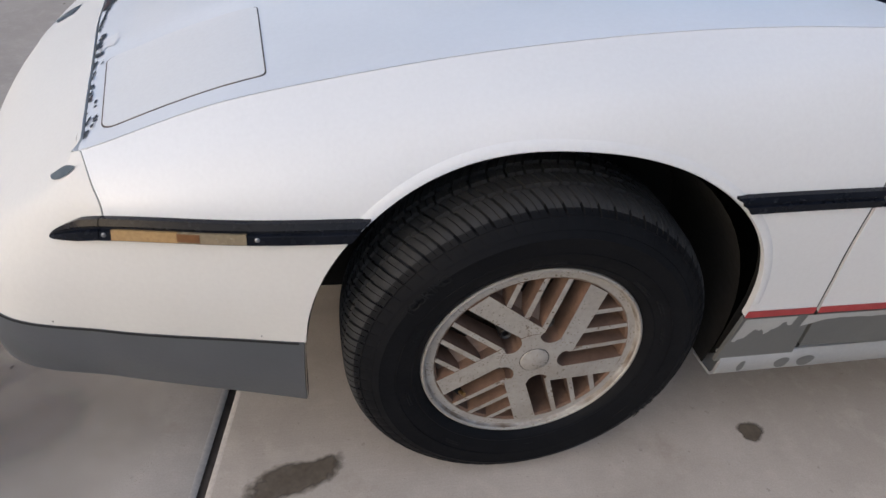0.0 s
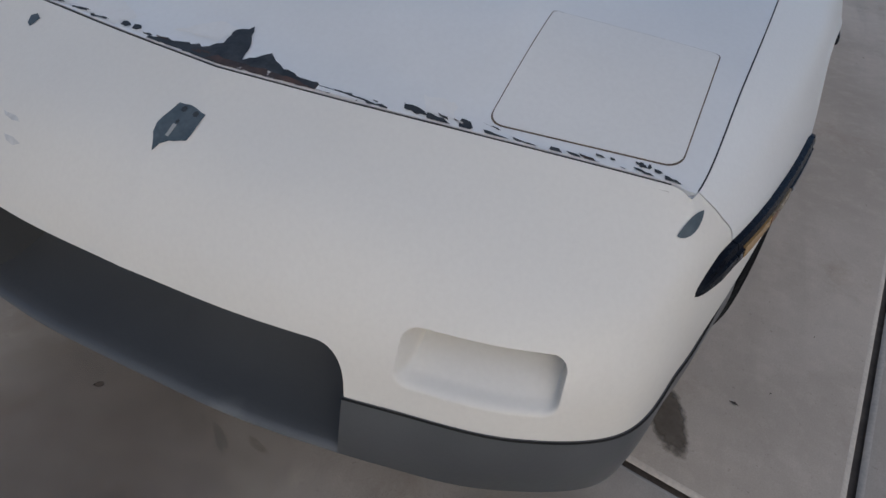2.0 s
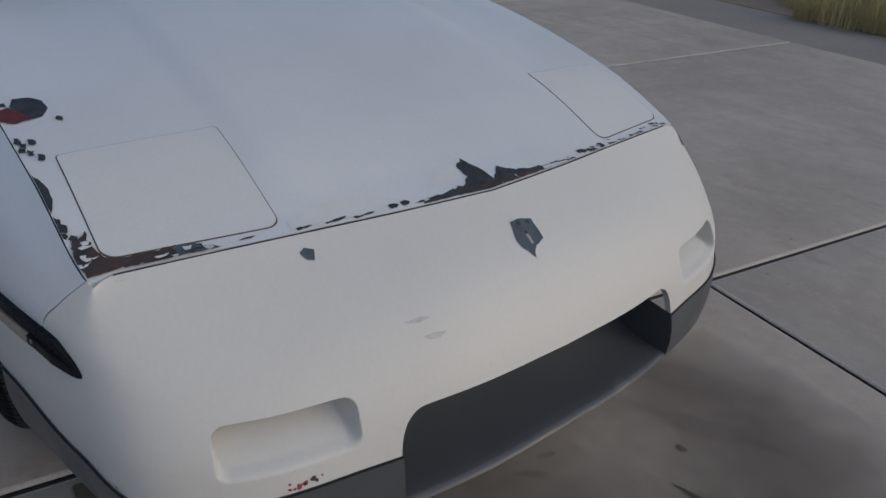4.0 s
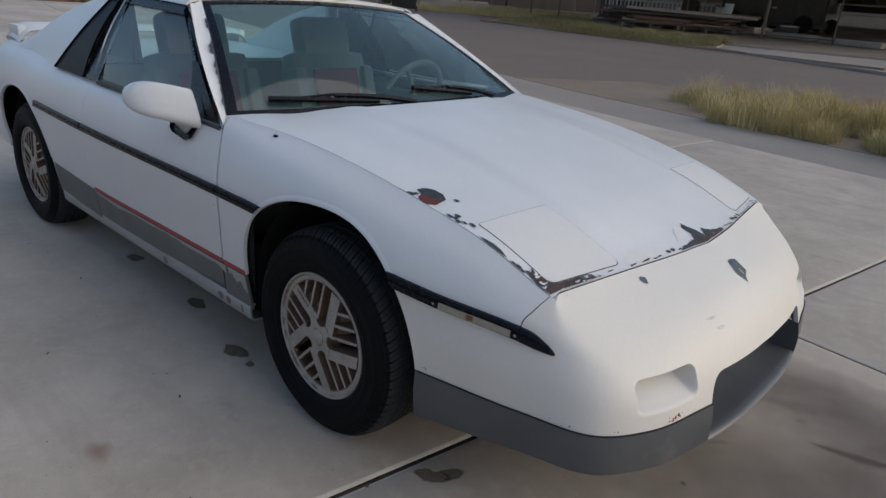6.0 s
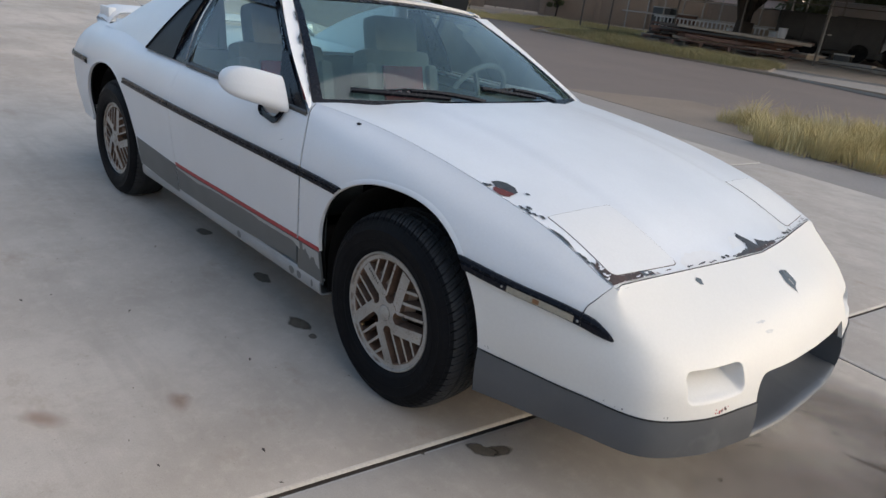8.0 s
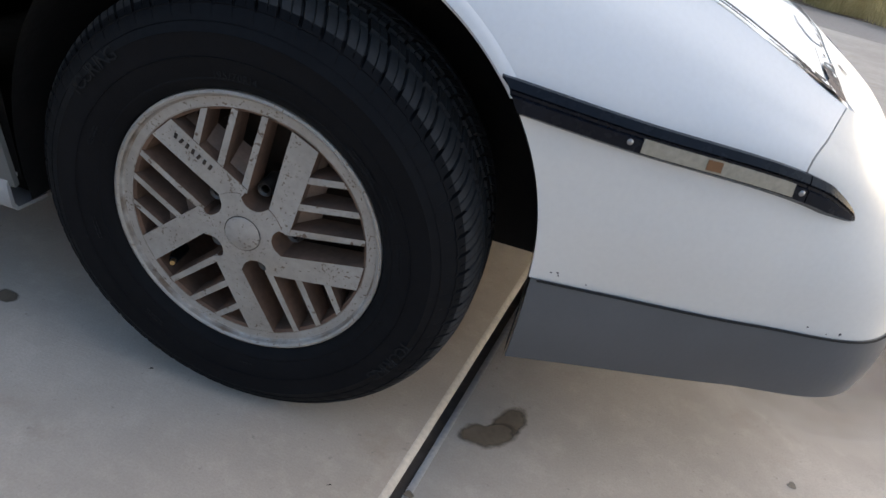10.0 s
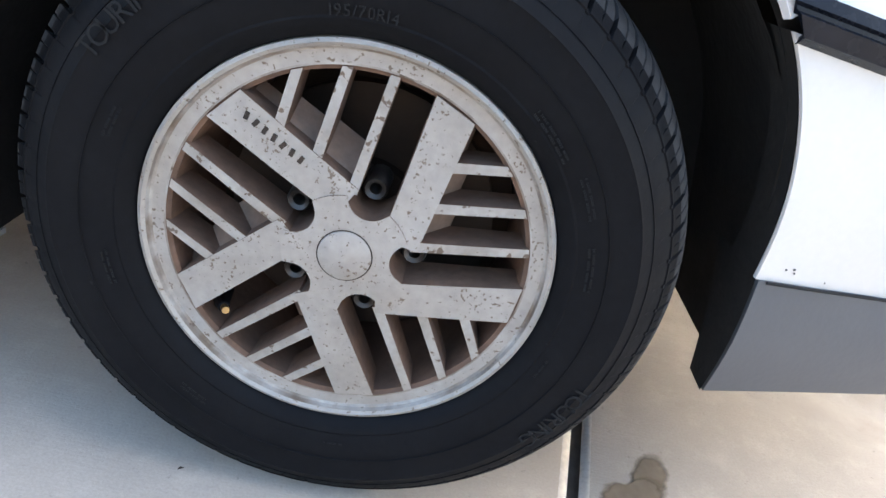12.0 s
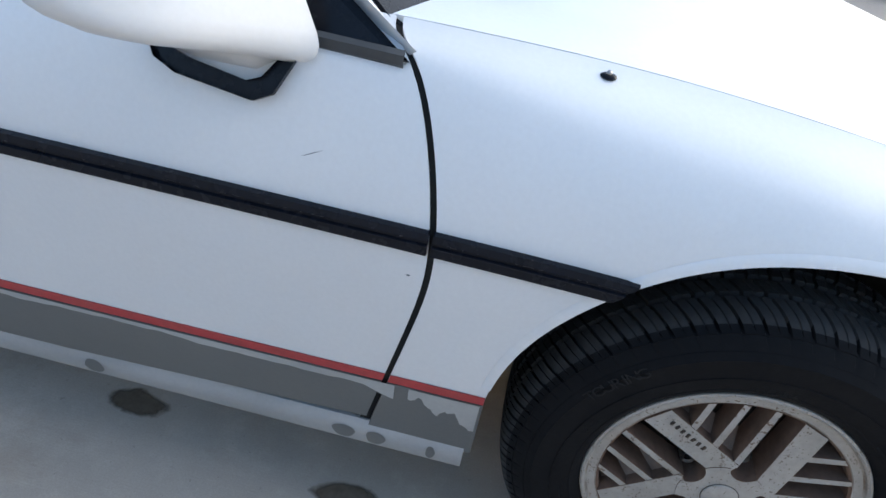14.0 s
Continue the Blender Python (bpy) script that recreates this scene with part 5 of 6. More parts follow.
for k, (x, y, a, b) in enumerate(((.712, -.195, .010, .005), (.713, -.172, .009, .005), (.702, .323, .018, .007), (.692, .360, .010, .008), (.699, .29, .02, .005), (.690, .405, .022, .0025), (.679, .481, .008, .006),
                                  (.660, .536, .007, .002), (.657, .552, .004, .002), (.650, .588, .003, .004), (.648, .598, .002, .004), (.650, .610, .006, .002), (.683, .440, .018, .002), (.672, .53, .014, .002), (.666, .58, .016, .002),
                                  (.655, .63, .012, .003), (.700, -.30, .020, .0022), (.709, -.25, .022, .0022), (.692, -.36, .006, .003))):
    hood_patch("paint_chip", [(x - b, y - a), (x - b * 1.1, y + a * .3), (x, y + a), (x + b, y + a * .2), (x + b * .8, y - a * .8)], PRIMER, 40 + k, "", .0016, .005, .0015)
hood_patch("rusty_corner", [(.578, -.641), (.600, -.640), (.622, -.634), (.636, -.622), (.643, -.585), (.648, -.545), (.660, -.505), (.680, -.480), (edge(-.49), -.49), (edge(-.58), -.58), (.652, -.662), (.615, -.667), (.590, -.660)], RUST, 3, "rusty bare corner of the hood", .0034, .007, .004)
rnd = random.Random(17)
for k in range(16):
    x, y = (rnd.uniform(.585, .640), rnd.uniform(-.662, -.642)) if k % 2 else (rnd.uniform(.660, .676), rnd.uniform(-.60, -.50))
    a, b = rnd.uniform(.004, .013), rnd.uniform(.002, .005)
    hood_patch("paint_flake", [(x - b, y - a), (x - b * .4, y + a), (x + b, y + a * .4), (x + b * .7, y - a * .7)], HOODPAINT if k % 3 else RUST, 200 + k, "", .0046, .005, .0018)
for k in range(26):
    y = rnd.uniform(-.47, .60)
    x, a, b = edge(y) - rnd.uniform(.002, .016), rnd.uniform(.004, .015), rnd.uniform(.0008, .0026)
    hood_patch("paint_chip", [(x - b, y - a), (x - b, y + a * .6), (x + b, y + a), (x + b * .5, y - a * .6)], PRIMER if k % 4 else RUST, 240 + k, "", .0017, .005, .0012)
hood_patch("grey_primer", [(.650, -.545), (.655, -.512), (.676, -.500), (.668, -.54)], SLATE, 4, "", .0042, .007, .002)
hood_patch("bare_patch", [(.438, -.680), (.455, -.669), (.480, -.662), (.503, -.662), (.522, -.668), (.530, -.680)], PRIMER, 5, "", .0030, .01, .001)
hood_patch("bare_patch", [(.208, -.655), (.214, -.628), (.232, -.613), (.262, -.610), (.284, -.624), (.287, -.640), (.262, -.652), (.235, -.664)], PRIMER, 6, "dark bare patch by the fender seam", .0016, .009, .0015)
hood_patch("rusty_patch", [(.235, -.664), (.262, -.652), (.287, -.640), (.290, -.668), (.276, -.690), (.255, -.690), (.240, -.680)], material("red_oxide_primer", (.16, .025, .02), (.09, .02, .018), rough=.7, scale=40), 7, "", .0018, .007, .003)
hood_patch("bare_patch", [(.205, -.690), (.218, -.668), (.232, -.668), (.228, -.692)], PRIMER, 8, "", .0018, .006, .003)
for k, (x, y) in enumerate(((.345, -.674), (.360, -.668), (.372, -.672), (.385, -.662), (.402, -.652), (.545, -.668), (.560, -.664), (.572, -.668), (.585, -.656), (.356, -.655), (.30, -.60))):
    hood_patch("paint_chip", [(x - .010, y - .004), (x - .002, y + .004), (x + .010, y + .002), (x + .006, y - .007)], PRIMER, 60 + k, "", .0026, .005, .003)
hood_patch("peeling_stain", [(.672, -.372), (.655, -.325), (.668, -.235), (.696, -.190), (.716, -.215), (.702, -.300), (.690, -.372)], STAINP, 9, "", .0012, .01, .004)
hood_patch("peeling_stain", [(.698, -.114), (.655, -.062), (.660, -.020), (.698, -.035)], STAINP, 10, "", .0012, .009, .004)
hood_patch("peeling_stain", [(.668, .285), (.664, .33), (.688, .345), (.696, .30)], STAINP, 11, "", .0012, .009, .004)


def nose_uv(x, y):
    """Where on the fascia's upper face a point of the plan lies."""
    u, v = 2.0, 1.0
    for _ in range(4):
        u = solve(lambda w: skin(w, v).y - y, 0, 5)
        v = solve(lambda w: skin(u, w).x - x, 0, 2.6)
    return u, v


def nose_patch(name, outline, mat, seed, label="", side=1, lift=.0012, step=.008, amount=.0012):
    bm = bmesh.new()
    pts = jagged(outline, seed, step, amount)
    cx, cy = sum(p[0] for p in pts) / len(pts), sum(p[1] for p in pts) / len(pts)
    rings = []
    for f in (1.0, .66, .33):
        ring = []
        for x, y in pts:
            X, Y = lerp(cx, x, f), lerp(cy, y, f)
            p = skin(*nose_uv(X, abs(Y)), lift)
            ring.append(bm.verts.new((p.x, math.copysign(p.y, Y) * side, p.z)))
        rings.append(ring)
    n = len(pts)
    for a, b in zip(rings, rings[1:]):
        for k in range(n):
            bm.faces.new((a[k], a[(k + 1) % n], b[(k + 1) % n], b[k]))
    bm.faces.new(rings[-1])
    return part(name, bm, mat, fascia, label)


nose_patch("emblem_scar", [(.807, -.014), (.806, .005), (.811, .033), (.830, .032), (.850, .031), (.857, .008), (.864, -.002), (.873, -.008), (.860, -.016), (.853, -.022), (.840, -.025), (.822, -.019)], SLATE, 12, "slate-grey scar where the nose badge was")
for x, y, r in ((.814, .000, .0045), (.815, .020, .0045), (.832, .003, .003)):
    nose_patch("badge_hole", [(x + r * math.cos(k), y + r * math.sin(k)) for k in (0, 1.05, 2.1, 3.14, 4.2, 5.2)], PRIMER, 13, "", 1, .0018, .01, .0003)
nose_patch("badge_stud", [(.836, -.001), (.836, .005), (.853, .004), (.853, -.001)], PEELED, 14, "", 1, .0019, .01, .0004)
bm = bmesh.new()
ring = []
for k in range(20):
    g = k * math.tau / 20
    a, b = math.cos(g), math.sin(g) * abs(math.sin(g)) ** .7
    ring.append((4.535 - .33 * a, .58 + .12 * a + .17 * b))
loops = [[bm.verts.new(skin(lerp(4.545, u, f), lerp(.60, v, f), .0014)) for u, v in ring] for f in (1, .7, .4, .1)]
for p, q in zip(loops, loops[1:]):
    for k in range(20):
        bm.faces.new((p[k], p[(k + 1) % 20], q[(k + 1) % 20], q[k]))
bm.faces.new(loops[-1])
part("paint_chip", bm, SLATE, fascia)
nose_patch("paint_chip", [(.727, -.380), (.722, -.370), (.730, -.357), (.746, -.364), (.740, -.374)], SLATE, 16)
SCUFF = material("faint_blue_scuff", (.50, .525, .56), (.62, .62, .61), rough=.6, scale=60)
nose_patch("scuff", [(.872, -.288), (.876, -.262), (.883, -.243), (.882, -.262), (.878, -.280)], SCUFF, 17)
nose_patch("scuff", [(.896, -.266), (.898, -.245), (.903, -.226), (.905, -.240), (.901, -.258)], SCUFF, 18)


def skin_speck(u, v, r, mat, side, owner, seed, out=.0012):
    rnd = random.Random(seed)
    bm = bmesh.new()
    c, a, b = skin(u, v, out), skin(u + .01, v, out), skin(u, v + .02, out)
    ea, eb = (a - c).normalized(), (b - c).normalized()
    ring = [c + ea * r * rnd.uniform(.5, 1.2) * math.cos(g) + eb * r * rnd.uniform(.5, 1.2) * math.sin(g) for g in (0, .8, 1.6, 2.4, 3.1, 3.9, 4.7, 5.5)]
    bm.faces.new([bm.verts.new((p.x, p.y * side, p.z)) for p in ring])
    part("paint_chip", bm, mat, owner)


rnd = random.Random(99)
for k in range(12):
    u = solve(lambda w: skin(w, 3.85).y - rnd.uniform(.45, .53), 0, 5)
    skin_speck(u, rnd.uniform(3.78, 3.93), rnd.uniform(.0015, .005), REDPAINT if k % 3 else RUST, -1, fascia, k)
for k in range(8):
    u = rnd.uniform(3.6, 6.6)
    skin_speck(u, rnd.uniform(3.86, 3.96), rnd.uniform(.001, .0025), PRIMER, -1 if k < 6 else 1, fascia, 30 + k)
for x, v, r in ((.393, 3.86, .0017), (.401, 3.85, .0019), (.44, 3.93, .0012)):
    u = u_at_x(x, v, 5.2, 7)
    skin_speck(u, v, r, PRIMER, -1, fascia, int(u * 100))
# scratch and specks on the right door
doors = [o for o in car.children if o.name.startswith("door") and o.name[4:5] in ("", ".")]
skin_speck(u_at_x(-.475, 2.4, 9, 12), 2.42, .0022, SLATE, -1, doors[1], 52)
bm = bmesh.new()
P = [[mir(skin(u_at_x(lerp(-.612, -.588, k / 8), 1.7, 9, 12), 1.69 - .070 * k / 8 + w, .0006), -1) for w in (-.003 * math.sin(math.pi * (k + .3) / 8.6), .003 * math.sin(math.pi * (k + .3) / 8.6))] for k in range(9)]
add_grid(bm, P)
part("scratch", bm, SLATE, doors[1])

# peeling black edge along the right pillar and the windshield's top
rnd = random.Random(123)
drift = .1
bm = bmesh.new()
row_a, row_b = [], []
for k in range(60):
    t = lerp(.06, .80, k / 59)
    drift = .72 * drift + rnd.uniform(-.16, .20)
    w = min(.75, max(.03, .10 + drift + rnd.uniform(-.05, .05)))
    inner, outer = ws(1.0, t), side_pt(0, t) + Vector((.005, 0, .012))
    m = (inner + outer) / 2 + Vector((.004, .008, .005))
    up = Vector((.0016, .0010, .0018))
    row_a.append(mir(inner + up, -1))
    row_b.append(mir(inner.lerp(m, w) + up, -1))
add_grid(bm, [row_a, row_b])
part("peeling_edge", bm, PRIMER, car, "black edge where the pillar's paint peeled")
bm = bmesh.new()
row_a, row_b = [], []
for k in range(70):
    a = lerp(-.98, .30, k / 69)
    w = max(.004, .030 + .022 * math.sin(k * .7) + rnd.uniform(-.012, .012))
    row_a.append(roof(a, 0.002) + Vector((0, 0, .0022)))
    row_b.append(roof(a, w) + Vector((0, 0, .0022)))
add_grid(bm, [row_a, row_b])
part("peeling_edge", bm, PRIMER, car)

# dimmed sheen of dried dirt on the rocker: scuffs
for k, (x, r) in enumerate(((-.545, .018), (-.495, .015), (-.41, .007), (-.95, .016))):
    for s in (1, -1):
        bm = bmesh.new()
        ring = [(x + r * (1 + .1 * math.sin(g * 3 + k)) * math.cos(g), .233 + .015 * math.sin(g)) for g in [j * math.tau / 18 for j in range(18)]]
        bm.faces.new([bm.verts.new((a, (lerp(.808, .812, (z - .215) / .035) + .0012) * s, z)) for a, z in ring])
        part("scuff", bm, CLAD, car)

# ---- ground ----
def ground_z(x, y):
    """Level under the car, then a gentle rise."""
    d = math.hypot(x, y)
    return .03 * (math.hypot(d - 3, .6) * .5 + (d - 3) * .5) - .0008 if d < 90 else .03 * 87


bm = bmesh.new()
rad = [0, 1, 2, 3, 4, 5, 6.5, 8, 10, 13, 17, 22, 28, 36, 46, 60, 80, 90, 130, 300, 1500]
R = [[Vector((r * math.cos(k * math.tau / 96), r * math.sin(k * math.tau / 96), ground_z(r * math.cos(k * math.tau / 96), r * math.sin(k * math.tau / 96)) - .035)) for r in rad] for k in range(97)]
add_grid(bm, R)
tagged(part("ground", bm, ASPHALT, None), "old grey-brown asphalt street", "ground", kind="structure")


def sheet(name, corners, mat, up, label, n=24, category="ground"):
    """A patch of ground between four corners, draped on the rise."""
    a, b, c, d = [Vector((*p, 0)) for p in corners]
    bm = bmesh.new()
    P = [[a.lerp(b, s).lerp(d.lerp(c, s), t) for t in spread(0, 1, n)] for s in spread(0, 1, n)]
    P = [[Vector((p.x, p.y, ground_z(p.x, p.y) + up)) for p in row] for row in P]
    add_grid(bm, P, flange=.06)
    return tagged(part(name, bm, mat, None), label, category, kind="structure")


# concrete drive of slabs, turned nine degrees against the car
EX, EY = Vector((math.cos(radians(-9.5)), math.sin(radians(-9.5)), 0)), Vector((-math.sin(radians(-9.5)), math.cos(radians(-9.5)), 0))
A_JOINTS = [.431 + 2.44 * k for k in range(-8, 5)]
B_JOINTS = [-7.9, 1.19, 4.85]
bm = bmesh.new()
P = []
for a in spread(A_JOINTS[0] + .05, A_JOINTS[-1] - .05, 60):
    row = []
    for b in spread(B_JOINTS[0] + .05, B_JOINTS[-1] - .05, 50):
        p = EX * a + EY * b
        row.append(Vector((p.x, p.y, ground_z(p.x, p.y) - .016)))
    P.append(row)
add_grid(bm, P)
drive = tagged(part("driveway", bm, JOINT, None), "pale concrete driveway of large slabs with oil stains", "driveway", kind="structure")
SPANS = [(a0, a1, B_JOINTS[-2], B_JOINTS[-1]) for a0, a1 in zip(A_JOINTS, A_JOINTS[1:])]
SPANS += [(a0, a1, B_JOINTS[0], B_JOINTS[-2]) for a0, a1 in ((A_JOINTS[0], .431), (.431, A_JOINTS[-1]))]
for A0, A1, B0, B1 in SPANS:
    g = .0075
    a0, a1, b0, b1 = A0 + g, A1 - g, B0 + g, B1 - g
    n = 16 if B1 - B0 < 5 else 60
    aa = [a0, a0 + .004, a0 + .012] + spread(a0 + .012, a1 - .012, n)[1:-1] + [a1 - .012, a1 - .004, a1]
    bb = [b0, b0 + .004, b0 + .012] + spread(b0 + .012, b1 - .012, n)[1:-1] + [b1 - .012, b1 - .004, b1]
    P = []
    for a in aa:
        row = []
        for b in bb:
            e = min(a - a0, a1 - a, b - b0, b1 - b)
            lip = -.006 if e < .002 else (-.0018 if e < .008 else 0)
            p = EX * a + EY * b
            row.append(Vector((p.x, p.y, ground_z(p.x, p.y) + lip)))
        P.append(row)
    bm = bmesh.new()
    add_grid(bm, P, flange=.014)
    for f in bm.faces:
        c = f.calc_center_median()
        a, b = c.dot(EX), c.dot(EY)
        f.material_index = 1 if min(a - a0, a1 - a, b - b0, b1 - b) < .012 else 0
    part("slab", bm, [CONCRETE, CONCRETE_EDGE], drive)

# gutter strip along the street, verges and far drive
sheet("gutter", [(EX * a + EY * b).xy[:] for a, b in ((-12, 4.87), (14, 4.87), (14, 5.85), (-12, 5.95))], GUTTER, -.012, "grey gutter strip at the street's edge", 30)
sheet("near_verge", [(EX * a + EY * b).xy[:] for a, b in ((-6.2, 5.90), (14, 5.74), (14, 8.4), (-5.2, 7.9))], DIRT, -.007, "dry dirt verge between driveway and street", 24)
sheet("left_verge", [(-19.2, -30), (-19.3, 6.9), (-29.5, 8.2), (-34, -30)], REDDIRT, .02, "dry grassy verge beyond the driveway", 24)
sheet("far_verge", [(-2.0, 16.9), (-15.3, 18.0), (-34, 56), (6, 40)], DIRT, -.031, "dry dirt lot across the street", 40)
sheet("far_lot", [(-25.5, 24.4), (-20, 19.8), (-34, 56), (-70, 46)], DIRT, .02, "bare dirt in front of the walls", 30)
sheet("far_drive", [(-1.5, 15.6), (-6.3, 17.6), (-6.9, 19.8), (1, 21)], GUTTER, -.0265, "worn concrete apron across the street", 20)

sheet("mulch_bed", [(-1.4, 8.9), (4, 8.2), (4, 10.6), (-1.0, 10.8)], REDDIRT, -.012, "red-brown mulch by the verge", 12)


# ---- marks on the drive ----
def blob(name, x, y, rx, ry, turn, mat, seed, label, wob=.25, lift=.0012, category="stain", n=48):
    rnd = random.Random(seed)
    ph = [(rnd.uniform(0, 6.28), rnd.uniform(.4, 1) * wob / k) for k in range(1, 6)]
    bm = bmesh.new()
    rim = bm.verts.layers.float.new("rim")
    rings = []
    for e in (1.35, 1.1, .9, .6, .3):
        ring = []
        for k in range(n):
            g = k * math.tau / n
            f = e * (1 + sum(a * math.sin((i + 1) * g + p) for i, (p, a) in enumerate(ph)))
            q = Vector((rx * f * math.cos(g), ry * f * math.sin(g), 0))
            q.rotate(Euler((0, 0, radians(turn))))
            v = bm.verts.new((x + q.x, y + q.y, ground_z(x + q.x, y + q.y) + lift))
            v[rim] = e
            ring.append(v)
        rings.append(ring)
    for a, b in zip(rings, rings[1:]):
        for k in range(n):
            bm.faces.new((a[k], a[(k + 1) % n], b[(k + 1) % n], b[k]))
    bm.faces.new(rings[-1])
    return tagged(part(name, bm, mat, None), label, category, kind="structure")


blob("oil_stain", .39, .782, .088, .036, 20, OIL, 3, "dark brown oil stain on the concrete", .3)
blob("oil_stain", -.53, .80, .030, .022, 10, OIL, 5, "small dark oil drip on the concrete")
blob("oil_stain", .418, -.690, .036, .024, 55, OIL, 8, "dark brown oil stain on the concrete", .3)
blob("oil_stain", .391, -.718, .044, .027, 20, OIL, 9, "dark brown oil stain on the concrete", .35, .0016)
blob("oil_stain", -.545, -.760, .060, .030, 8, OIL, 12, "dark oil stain on the concrete", .3)
blob("oil_stain", -.433, -.78, .020, .014, 0, OIL, 14, "small dark oil drip on the concrete")
blob("oil_stain", -.99, -.68, .055, .03, 0, OIL, 16, "dark oil stain beside the rocker panel")
blob("oil_stain", -1.59, -.66, .05, .03, 0, OIL, 17, "dark oil stain beside the rocker panel")
for k, (x, y, r) in enumerate(((1.03, .39, .013), (1.242, .407, .010), (1.367, .044, .012), (.892, -.216, .009), (.304, -.881, .008), (.905, -.609, .009))):
    blob("oil_stain", x, y, r, r * .7, 40 * k, OIL, 30 + k, "tiny dark drip on the concrete", .3)
for k, (x, y, r) in enumerate(((-.29, -1.33, .05), (-.41, -1.68, .06))):
    blob("rust_stain", x, y, r, r * .6, 30 * k, RUSTSTAIN, 50 + k, "faint rusty stain on the concrete", .3)
for k, (x, y, rx, ry, turn) in enumerate(((.90, .62, .20, .05, 35), (1.02, .50, .16, .03, 30), (.88, .05, .03, .010, 60), (.86, .12, .025, .008, 70), (1.27, .35, .11, .03, 20), (1.36, .29, .09, .025, 15))):
    blob("dirt_smear", x, y, rx, ry, turn, SMEAR, 80 + k, "faint grey dirt smear on the concrete", .35, .0010)
# large soft brown patches that darken the concrete ahead of the nose
for k, (x, y, rx, ry, turn) in enumerate(((1.28, .12, .50, .46, 10), (1.18, -.12, .34, .28, 40), (1.55, .40, .55, .42, -20), (1.02, .55, .26, .24, 0))):
    blob("grime_patch", x, y, rx, ry, turn, BROWNTONE, 120 + k, "soft-edged brown patch on the concrete ahead of the car", .3, .0006 + .0001 * k)
rnd = random.Random(21)
bm = bmesh.new()
for k in range(150):
    x, y = rnd.uniform(-2.8, 2.2), rnd.uniform(-2.6, 2.2)
    if k < 30:
        x, y = rnd.uniform(-2.2, .6), rnd.uniform(-1.9, -.9)
    if abs(y) < .9 and -3.1 < x < .95 and rnd.random() < .7:
        continue
    r = rnd.choice((.002, .003, .003, .005, .008))
    g = rnd.uniform(0, 6.28)
    vs = [bm.verts.new((x + r * f * math.cos(g + d), y + r * f * math.sin(g + d), ground_z(x, y) + .002 + h)) for d, f, h in ((0, 1.6, 0), (1.6, .5, .003), (3.1, 1.3, .001), (4.7, .5, .002))]
    bm.faces.new(vs)
tagged(part("leaf_litter", bm, DEBRIS, None), "scattered dry leaf bits and grit on the concrete", "leaf litter", kind="stuff")


# ---- grass ----
def grass(name, spots, mat, seed, label, height, per, width=.008):
    """Tussocks of thin bent blades; each spot has its own height."""
    rnd = random.Random(seed)
    vs, fs = [], []
    for (x0, y0, r) in spots:
        tall = height * rnd.uniform(.35, 1.1)
        bend = rnd.uniform(0, 6.28)
        for _ in range(per):
            a, d = rnd.uniform(0, 6.28), r * math.sqrt(rnd.random())
            x, y = x0 + d * math.cos(a), y0 + d * math.sin(a)
            z = ground_z(x, y)
            h = tall * rnd.uniform(.45, 1.15) * (1 - .5 * (d / r) ** 2)
            out = rnd.uniform(.15, 1.0) * h
            b = a + rnd.uniform(-.9, .9) if rnd.random() < .6 else bend
            lx, ly = out * math.cos(b), out * math.sin(b)
            g = rnd.uniform(0, 3.14)
            w = width * rnd.uniform(.6, 1.3)
            cx, cy = w * math.cos(g), w * math.sin(g)
            i = len(vs)
            vs += [(x - cx, y - cy, z), (x + cx, y + cy, z), (x + lx * .35 + cx * .7, y + ly * .35 + cy * .7, z + h * .62), (x + lx * .35 - cx * .7, y + ly * .35 - cy * .7, z + h * .62), (x + lx, y + ly, z + h * .95)]
            fs += [(i, i + 1, i + 2, i + 3), (i + 3, i + 2, i + 4)]
    me = bpy.data.meshes.new(name)
    me.from_pydata(vs, [], fs)
    me.materials.append(mat)
    return tagged(new(name, me), label, "grass", kind="stuff")


rnd = random.Random(5)
near_spots = []
for k in range(330):
    a, b = rnd.uniform(-4.0, 7), 5.86 + 2.0 * rnd.random()
    if a < -2.5 and rnd.random() < (-2.5 - a) * .75:
        continue
    p = EX * a + EY * b
    near_spots.append((p.x, p.y, rnd.uniform(.10, .30)))
grass("verge_grass", near_spots, DRYGRASS, 7, "tall dry straw-coloured grass along the street", .46, 330, .0028)
left_spots = [(-19.3 - 6.5 * rnd.random() ** 1.6, rnd.uniform(-10, 7.0), .7) for _ in range(170)]
grass("left_grass", left_spots, GREENGRASS, 8, "green and straw grass strip beyond the driveway", .42, 420, .007)
far_spots = []
for k in range(170):
    t = rnd.random()
    x, y = lerp(-7.2, -15.3, t), lerp(17.9, 18.0, t) + rnd.uniform(0, 2.8) + max(0, t - .6) * rnd.uniform(0, 12)
    far_spots.append((x, y, .6))
grass("far_grass", far_spots, GREENGRASS, 9, "low grass along the far kerb", .28, 420, .006)
grass("lot_grass", [(rnd.uniform(-22, -15.5), rnd.uniform(20, 29), .8) for _ in range(90)], DRYGRASS, 10, "dry straw grass in the lot across the street", .30, 380, .007)


